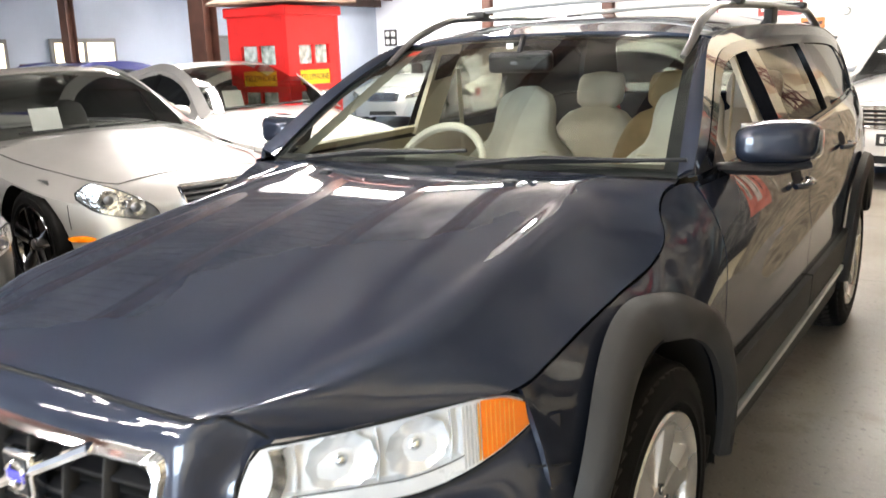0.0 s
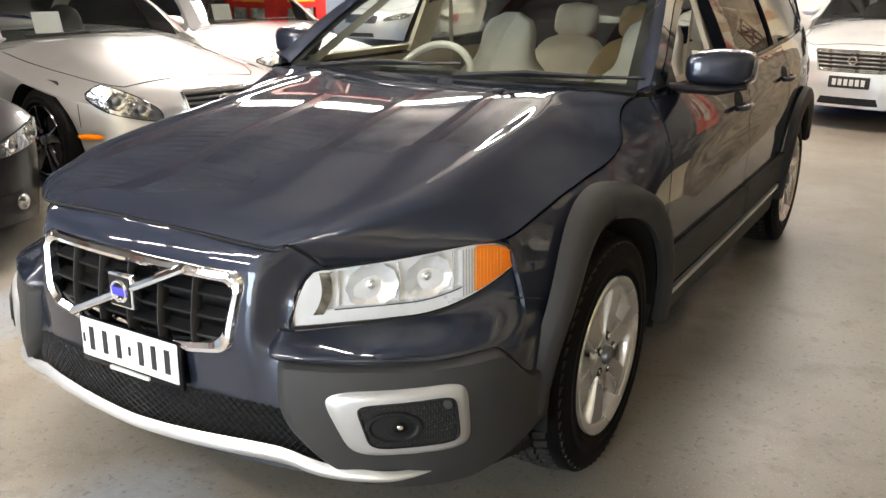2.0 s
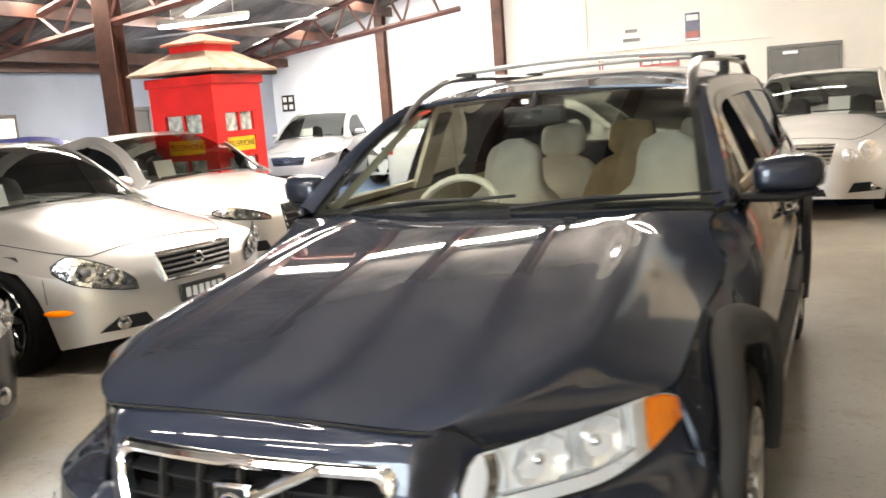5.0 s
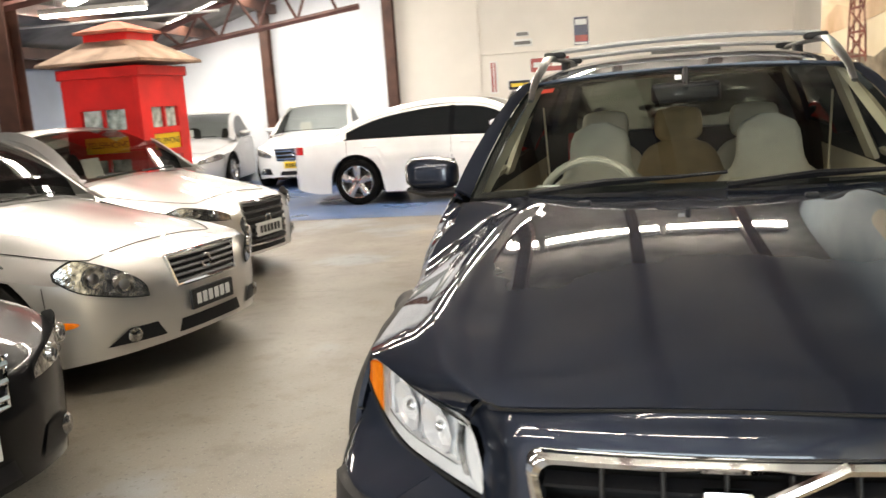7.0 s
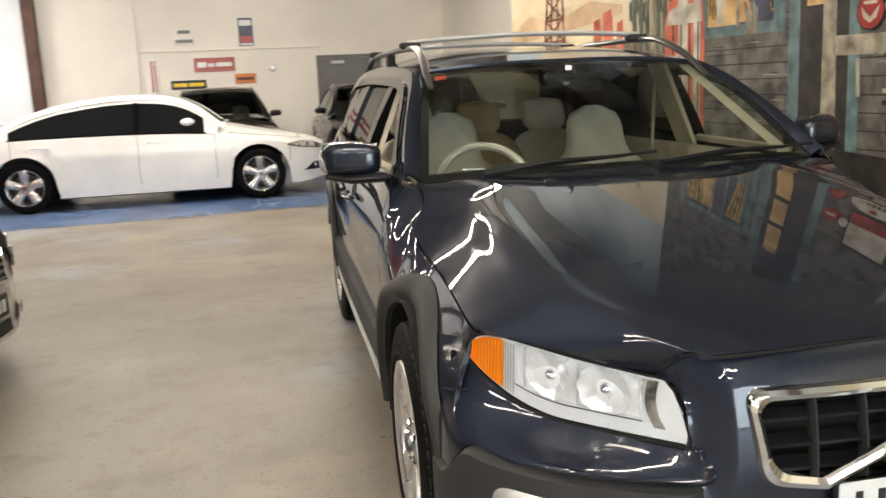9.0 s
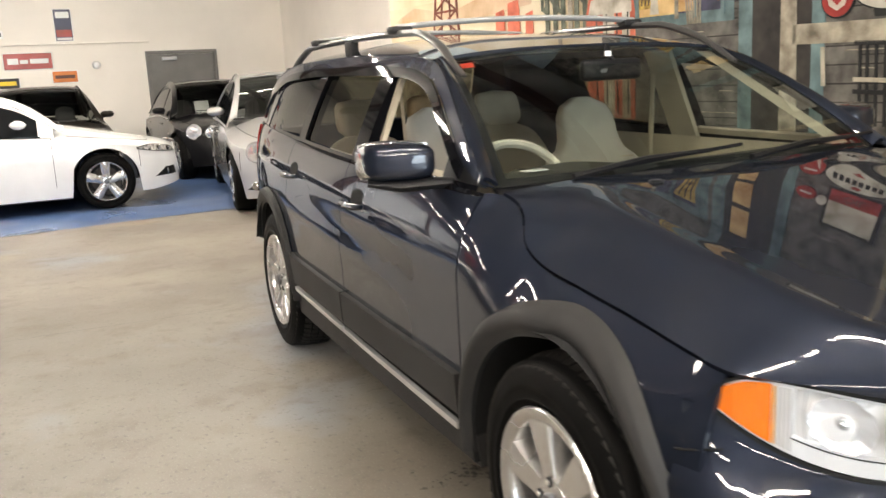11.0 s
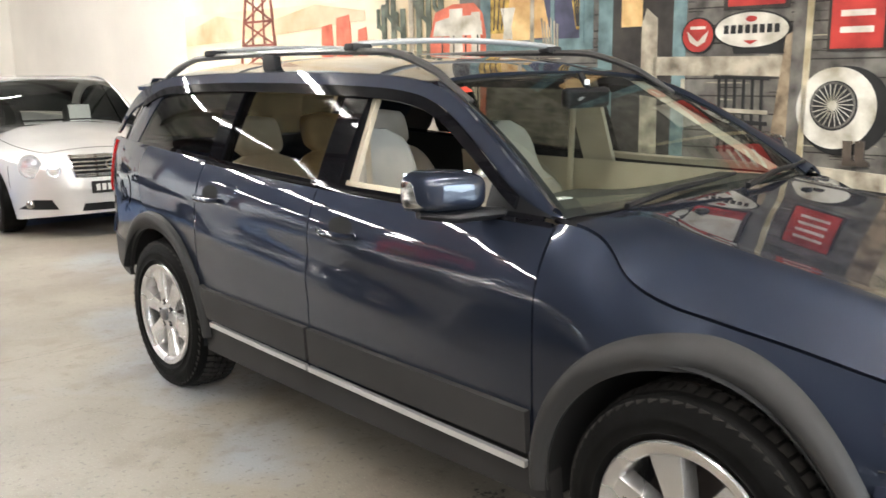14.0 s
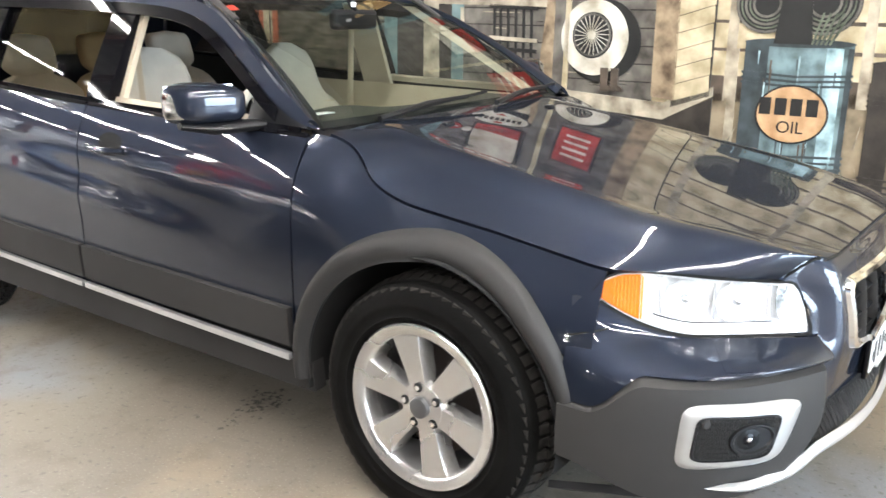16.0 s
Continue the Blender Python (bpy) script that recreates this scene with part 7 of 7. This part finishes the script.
    oval(3.36, 1.45, 0.075, 0.075, "white", 8, "pump_dial")
    oval(3.36, 1.45, 0.060, 0.060, "tan", 9, "pump_dial")
    # House front: boards, window, door.
    for k in range(38):
        z0 = 0.55 + 0.095 * k
        rect(0.43, 3.33, z0, z0 + 0.088, "grey", 2, "painted_board", rnd.uniform(-0.004, 0.004))
    rect(0.43, 3.33, 0.3, 4.16, "dark", 1, "painted_shadow")
    for k in range(150):
        y, row = rnd.uniform(0.5, 3.2), rnd.randrange(4, 24)
        z = 0.55 + 0.095 * row + rnd.uniform(0.012, 0.075)
        w = rnd.uniform(0.05, 0.32)
        poly([(y, z), (y + w, z + 0.002), (y + w * 0.9, z + rnd.uniform(0.004, 0.010)), (y + 0.02, z + 0.005)], ("dark", "pale", "dark", "grey")[k % 4], 3, "board_grain")
    rect(2.24, 3.14, 1.58, 2.62, "teal", 4, "window_surround")
    rect(2.32, 3.06, 1.65, 2.55, "night", 5, "window_dark")
    poly([(2.70, 1.65), (3.05, 1.65), (3.05, 2.5), (2.70, 2.5)], "glow", 6, "window_glow")
    poly([(2.55, 1.66), (2.72, 1.66), (2.72, 2.3)], "glow", 6, "window_glow")
    for y0, y1, y2 in ((3.05, 2.92, 3.04), (2.33, 2.36, 2.52)):
        poly([(y0, 1.7), (y1, 1.7), (y2 if y0 < 2.5 else 2.80, 2.5), (y0, 2.5)], "curtain", 7, "painted_curtain")
        for q in range(4):
            t = q / 4
            line(mix(y0, y1, t), 1.72, mix(y0, y2 if y0 < 2.5 else 2.80, t), 2.48, 0.010, "dark", 8, "curtain_fold")
    poly([(2.86, 1.66), (2.94, 1.66), (2.93, 1.74), (2.96, 1.86), (2.84, 1.86), (2.87, 1.74)], "white", 8, "painted_lamp")
    for y in (2.32, 2.54, 2.70, 3.06):
        rect(y - 0.014, y + 0.014, 1.62, 2.58, "pale" if y == 2.70 else "teal", 9, "glazing_bar")
    rect(2.30, 3.08, 2.02, 2.05, "teal", 9, "glazing_bar")
    for k in range(6):
        line(2.50 + 0.02 * k, 1.58, 2.50 + 0.025 * k, 1.74 + 0.02 * (k % 3), 0.008, "pale", 10, "painted_reed")
    rect(2.10, 2.20, 0.6, 2.9, "teal", 5, "door_frame")
    rect(1.70, 2.10, 0.6, 2.9, "dark", 5, "painted_door")
    for z in (1.70, 2.02, 2.34):
        rect(1.90, 2.04, z, z + 0.27, "glow", 6, "door_light")
        rect(1.89, 2.05, z - 0.018, z, "dark", 7, "door_bar")
    rect(1.62, 1.70, 0.6, 2.9, "teal", 6, "door_frame")
    # Fence and rail, chair, logs.
    poly([(1.78, 0.7), (1.90, 0.7), (1.90, 1.71), (1.87, 1.80), (1.80, 1.74)], "pale", 8, "fence_post")
    poly([(1.04, 1.41), (1.82, 1.42), (1.82, 1.525), (1.04, 1.515)], "pale", 8, "fence_rail")
    for y in (1.16, 1.21, 1.26, 1.31, 1.36, 1.40):
        line(y, 1.0, y + 0.01, 1.42, 0.014, "black", 7, "chair_slat")
    for z in (1.16, 1.22, 1.40):
        line(1.13, z, 1.44, z + 0.012, 0.022, "pale" if z == 1.22 else "black", 8, "chair_rail")
    poly([(1.05, 1.53), (1.07, 1.62), (1.14, 1.66), (1.30, 1.64), (1.34, 1.56), (1.33, 1.53)], "black", 9, "painted_hat")
    line(1.62, 1.2, 1.63, 1.4, 0.02, "pale", 7, "painted_peg")
    poly([(0.99, 0.95), (1.12, 0.95), (1.05, 1.62), (0.96, 1.66)], "wood", 9, "leaning_log")
    poly([(0.955, 0.95), (1.02, 0.95), (1.01, 2.6), (0.93, 2.6)], "grey", 10, "porch_post")
    poly([(0.93, 0.95), (0.957, 0.95), (0.935, 2.6), (0.905, 2.6)], "cream", 11, "porch_post_edge")
    # Signs on the boards.
    oval(1.545, 1.635, 0.098, 0.098, "black", 9)
    oval(1.545, 1.635, 0.090, 0.090, "red", 10, "painted_sign")
    poly([(1.48, 1.66), (1.545, 1.60), (1.61, 1.66), (1.59, 1.60), (1.545, 1.575), (1.50, 1.60)], "white", 11, "wing_mark")
    rect(1.50, 1.59, 1.668, 1.684, "white", 11, "print_bar")
    oval(1.24, 1.655, 0.212, 0.100, "black", 9)
    oval(1.24, 1.655, 0.202, 0.091, "white", 10, "painted_sign")
    for k in range(8):
        rect(1.085 + 0.040 * k, 1.112 + 0.040 * k, 1.637, 1.682, "black", 11, "print_bar")
    poly([(1.20, 1.60), (1.28, 1.60), (1.24, 1.578)], "red", 11, "print_mark")
    oval(1.24, 1.712, 0.03, 0.016, "red", 11, "print_mark")
    rect(1.04, 1.40, 1.76, 2.16, "dark", 9, "sign_frame")
    rect(1.065, 1.375, 1.78, 1.90, "red", 10, "painted_sign")
    rect(1.065, 1.375, 1.90, 2.13, "white", 10, "painted_sign")
    word = bpy.data.curves.new("sign_lettering", "FONT")
    word.body, word.size, word.align_x, word.align_y, word.extrude = "OIL", 0.085, "CENTER", "CENTER", 0.0008
    word.materials.append(C["brown"])
    wo = new("sign_lettering", word)
    wo.parent = m
    wo.matrix_basis = Matrix.Translation((-0.0205, 1.22, 1.838)) @ Matrix.Rotation(-math.pi / 2, 4, "Z") @ Matrix.Rotation(math.pi / 2, 4, "X")
    oval(1.53, 1.905, 0.065, 0.065, "red", 10, "painted_sign")
    rect(1.49, 1.57, 1.895, 1.915, "white", 11, "print_bar")
    oval(1.42, 1.93, 0.035, 0.05, "white", 10, "painted_sign")
    rect(0.56, 0.84, 1.53, 1.98, "dark", 9, "sign_frame")
    rect(0.575, 0.825, 1.545, 1.97, "red", 10, "painted_sign")
    for z in (1.62, 1.70, 1.78, 1.86):
        rect(0.62, 0.78, z, z + 0.03, "white", 11, "print_bar")
    # Whitewall tyre and boots.
    oval(0.735, 1.235, 0.225, 0.225, "black", 10, "painted_tyre")
    oval(0.775, 1.25, 0.198, 0.205, "white", 11, "whitewall")
    oval(0.785, 1.262, 0.118, 0.125, "black", 12, "wheel_rim")
    oval(0.787, 1.264, 0.110, 0.117, "grey", 13, "wheel_rim")
    oval(0.788, 1.264, 0.100, 0.107, "black", 14, "wheel_rim")
    for k in range(22):
        a = 2 * math.pi * k / 22
        line(0.788 + 0.02 * math.cos(a), 1.264 + 0.02 * math.sin(a), 0.788 + 0.1 * math.cos(a + 0.25), 1.264 + 0.106 * math.sin(a + 0.25), 0.004, "white", 15, "wire_spoke")
    oval(0.788, 1.264, 0.024, 0.024, "white", 16, "hub_disc")
    for y in (0.70, 0.64):
        poly([(y - 0.02, 1.09), (y + 0.025, 1.09), (y + 0.02, 0.99), (y + 0.02, 0.965), (y - 0.05, 0.965), (y - 0.045, 0.985), (y - 0.02, 1.0)], "brown", 17, "painted_boot")
    # Porch edge, corner post, cream siding.
    poly([(1.02, 0.96), (0.37, 0.92), (0.10, 1.02), (0.10, 0.97), (0.36, 0.83), (1.05, 0.88)], "pale", 11, "porch_edge")
    poly([(1.9, 0.92), (0.36, 0.84), (0.10, 0.96), (0.10, 0.4), (1.9, 0.4)], "dark", 9, "porch_shadow")
    poly([(0.30, 0.935), (0.43, 0.95), (0.445, 2.7), (0.315, 2.7)], "wood", 12, "corner_post")
    for k in range(20):
        z0 = 0.935 + 0.088 * k
        poly([(0.31, z0), (0.12, z0 + 0.060), (0.125, z0 + 0.143), (0.313, z0 + 0.083)], "cream", 12, "cream_board")
    poly([(0.318, 0.9), (0.115, 0.97), (0.115, 2.7), (0.318, 2.7)], "dark", 11, "board_shadow")
    # Yard fence, ground, drums and plants.
    poly([(0.12, 0.99), (-1.2, 1.05), (-3.4, 1.0), (-3.4, 0.0), (0.36, 0.0), (0.36, 0.83)], "earth", 2, "painted_ground")
    for k in range(9):
        z0 = 1.08 + 0.14 * k
        rect(-3.4, 0.12, z0, z0 + 0.105, "cream", 3, "fence_board", 0.02)
    rect(-3.4, 0.12, 0.95, 2.7, "brown", 2, "fence_shade")
    for y in (0.02, -0.62, -1.25, -1.9, -2.5):
        rect(y - 0.02, y + 0.03, 0.95, 2.5, "pale", 5, "fence_post")
    poly([(0.03, 0.45), (-0.02, 0.45), (-0.015, 1.22), (0.025, 1.22)], "pale", 6, "leaning_plank")
    for y0, w, base, lite, mid in ((-0.30, 0.255, "blue", "lblue", "dblue"), (-0.90, 0.255, "brown", "brown", "dark")):
        top = 1.255 if base == "blue" else 1.17
        rect(y0 - w, y0 + w, 0.42, top, base, 7, "drum_body")
        rect(y0 + w * 0.55, y0 + w, 0.42, top, mid, 8, "drum_shade")
        rect(y0 - w * 0.15, y0 + w * 0.45, 0.42, top, base, 8, "drum_tone")
        rect(y0 - w * 0.82, y0 - w * 0.52, 0.42, top - 0.02, lite, 8, "drum_light")
        rect(y0 - w * 1.0, y0 - w * 0.9, 0.42, top - 0.02, mid, 8, "drum_shade")
        oval(y0, top, w * 1.02, 0.022, mid, 9, "drum_lid")
        for z in (1.10, 1.075, 1.05, 0.70, 0.67, 0.64):
            z += top - 1.255
            poly([(y0 - w * 1.03, z), (y0, z - 0.014), (y0 + w * 1.03, z), (y0 + w * 1.03, z + 0.012), (y0, z - 0.002), (y0 - w * 1.03, z + 0.012)], mid, 10, "drum_ring")
    oval(-0.30, 0.905, 0.176, 0.148, "black", 11)
    oval(-0.30, 0.905, 0.166, 0.139, "tan", 12, "drum_sign")
    for k in range(4):
        rect(-0.245 - 0.075 * (k - 1) - 0.030, -0.245 - 0.075 * (k - 1) + 0.026, 0.90, 0.985, "black", 13, "print_bar")
    txt = bpy.data.curves.new("oil_lettering", "FONT")
    txt.body, txt.size, txt.align_x, txt.align_y, txt.extrude = "OIL", 0.085, "CENTER", "CENTER", 0.0008
    txt.materials.append(C["black"])
    to = new("oil_lettering", txt)
    to.parent = m
    to.matrix_basis = Matrix.Translation((-0.0235, -0.30, 0.838)) @ Matrix.Rotation(-math.pi / 2, 4, "Z") @ Matrix.Rotation(math.pi / 2, 4, "X")
    # Coils of hose piled on the drum.
    for cy, cz, rr in ((-0.13, 1.44, 0.150), (-0.40, 1.45, 0.165)):
        oval(cy, cz, rr, rr * 0.95, "black", 11, "hose_coil")
        for q in range(5):
            r0 = rr * (0.95 - 0.13 * q)
            for k in range(14):
                a0, a1 = math.radians(160 + 15.7 * k), math.radians(160 + 15.7 * (k + 1))
                line(cy + r0 * math.cos(a0), cz + r0 * 0.95 * math.sin(a0), cy + r0 * math.cos(a1), cz + r0 * 0.95 * math.sin(a1), 0.008 if q % 2 else 0.012, "green" if q % 2 else "grey", 12, "hose_turn")
    poly([(-0.18, 1.25), (-0.36, 1.25), (-0.33, 1.62), (-0.22, 1.62)], "black", 13, "hose_shadow")
    for k in range(5):
        line(-0.36 - 0.02 * k, 1.25, -0.40 - 0.03 * k, 1.40, 0.010, "green", 14, "hose_end")
    # Drips and rust down the drum.
    for k in range(26):
        y = rnd.uniform(-0.54, -0.06)
        z = rnd.uniform(0.6, 1.22)
        h = rnd.uniform(0.03, 0.16)
        poly([(y - 0.004, z), (y + 0.005, z), (y + 0.003, z - h), (y - 0.001, z - h)], ("dblue", "lblue", "brown")[k % 3], 10, "drum_drip")
    for k in range(120):
        y = rnd.uniform(-1.6, 0.2)
        h = rnd.uniform(0.05, 0.16)
        z = rnd.uniform(0.4, 0.8)
        poly([(y - 0.006, z), (y + 0.006, z), (y + rnd.uniform(-0.03, 0.03), z + h)], ("pale", "green", "earth")[k % 3], 6, "grass_blade")


mural()
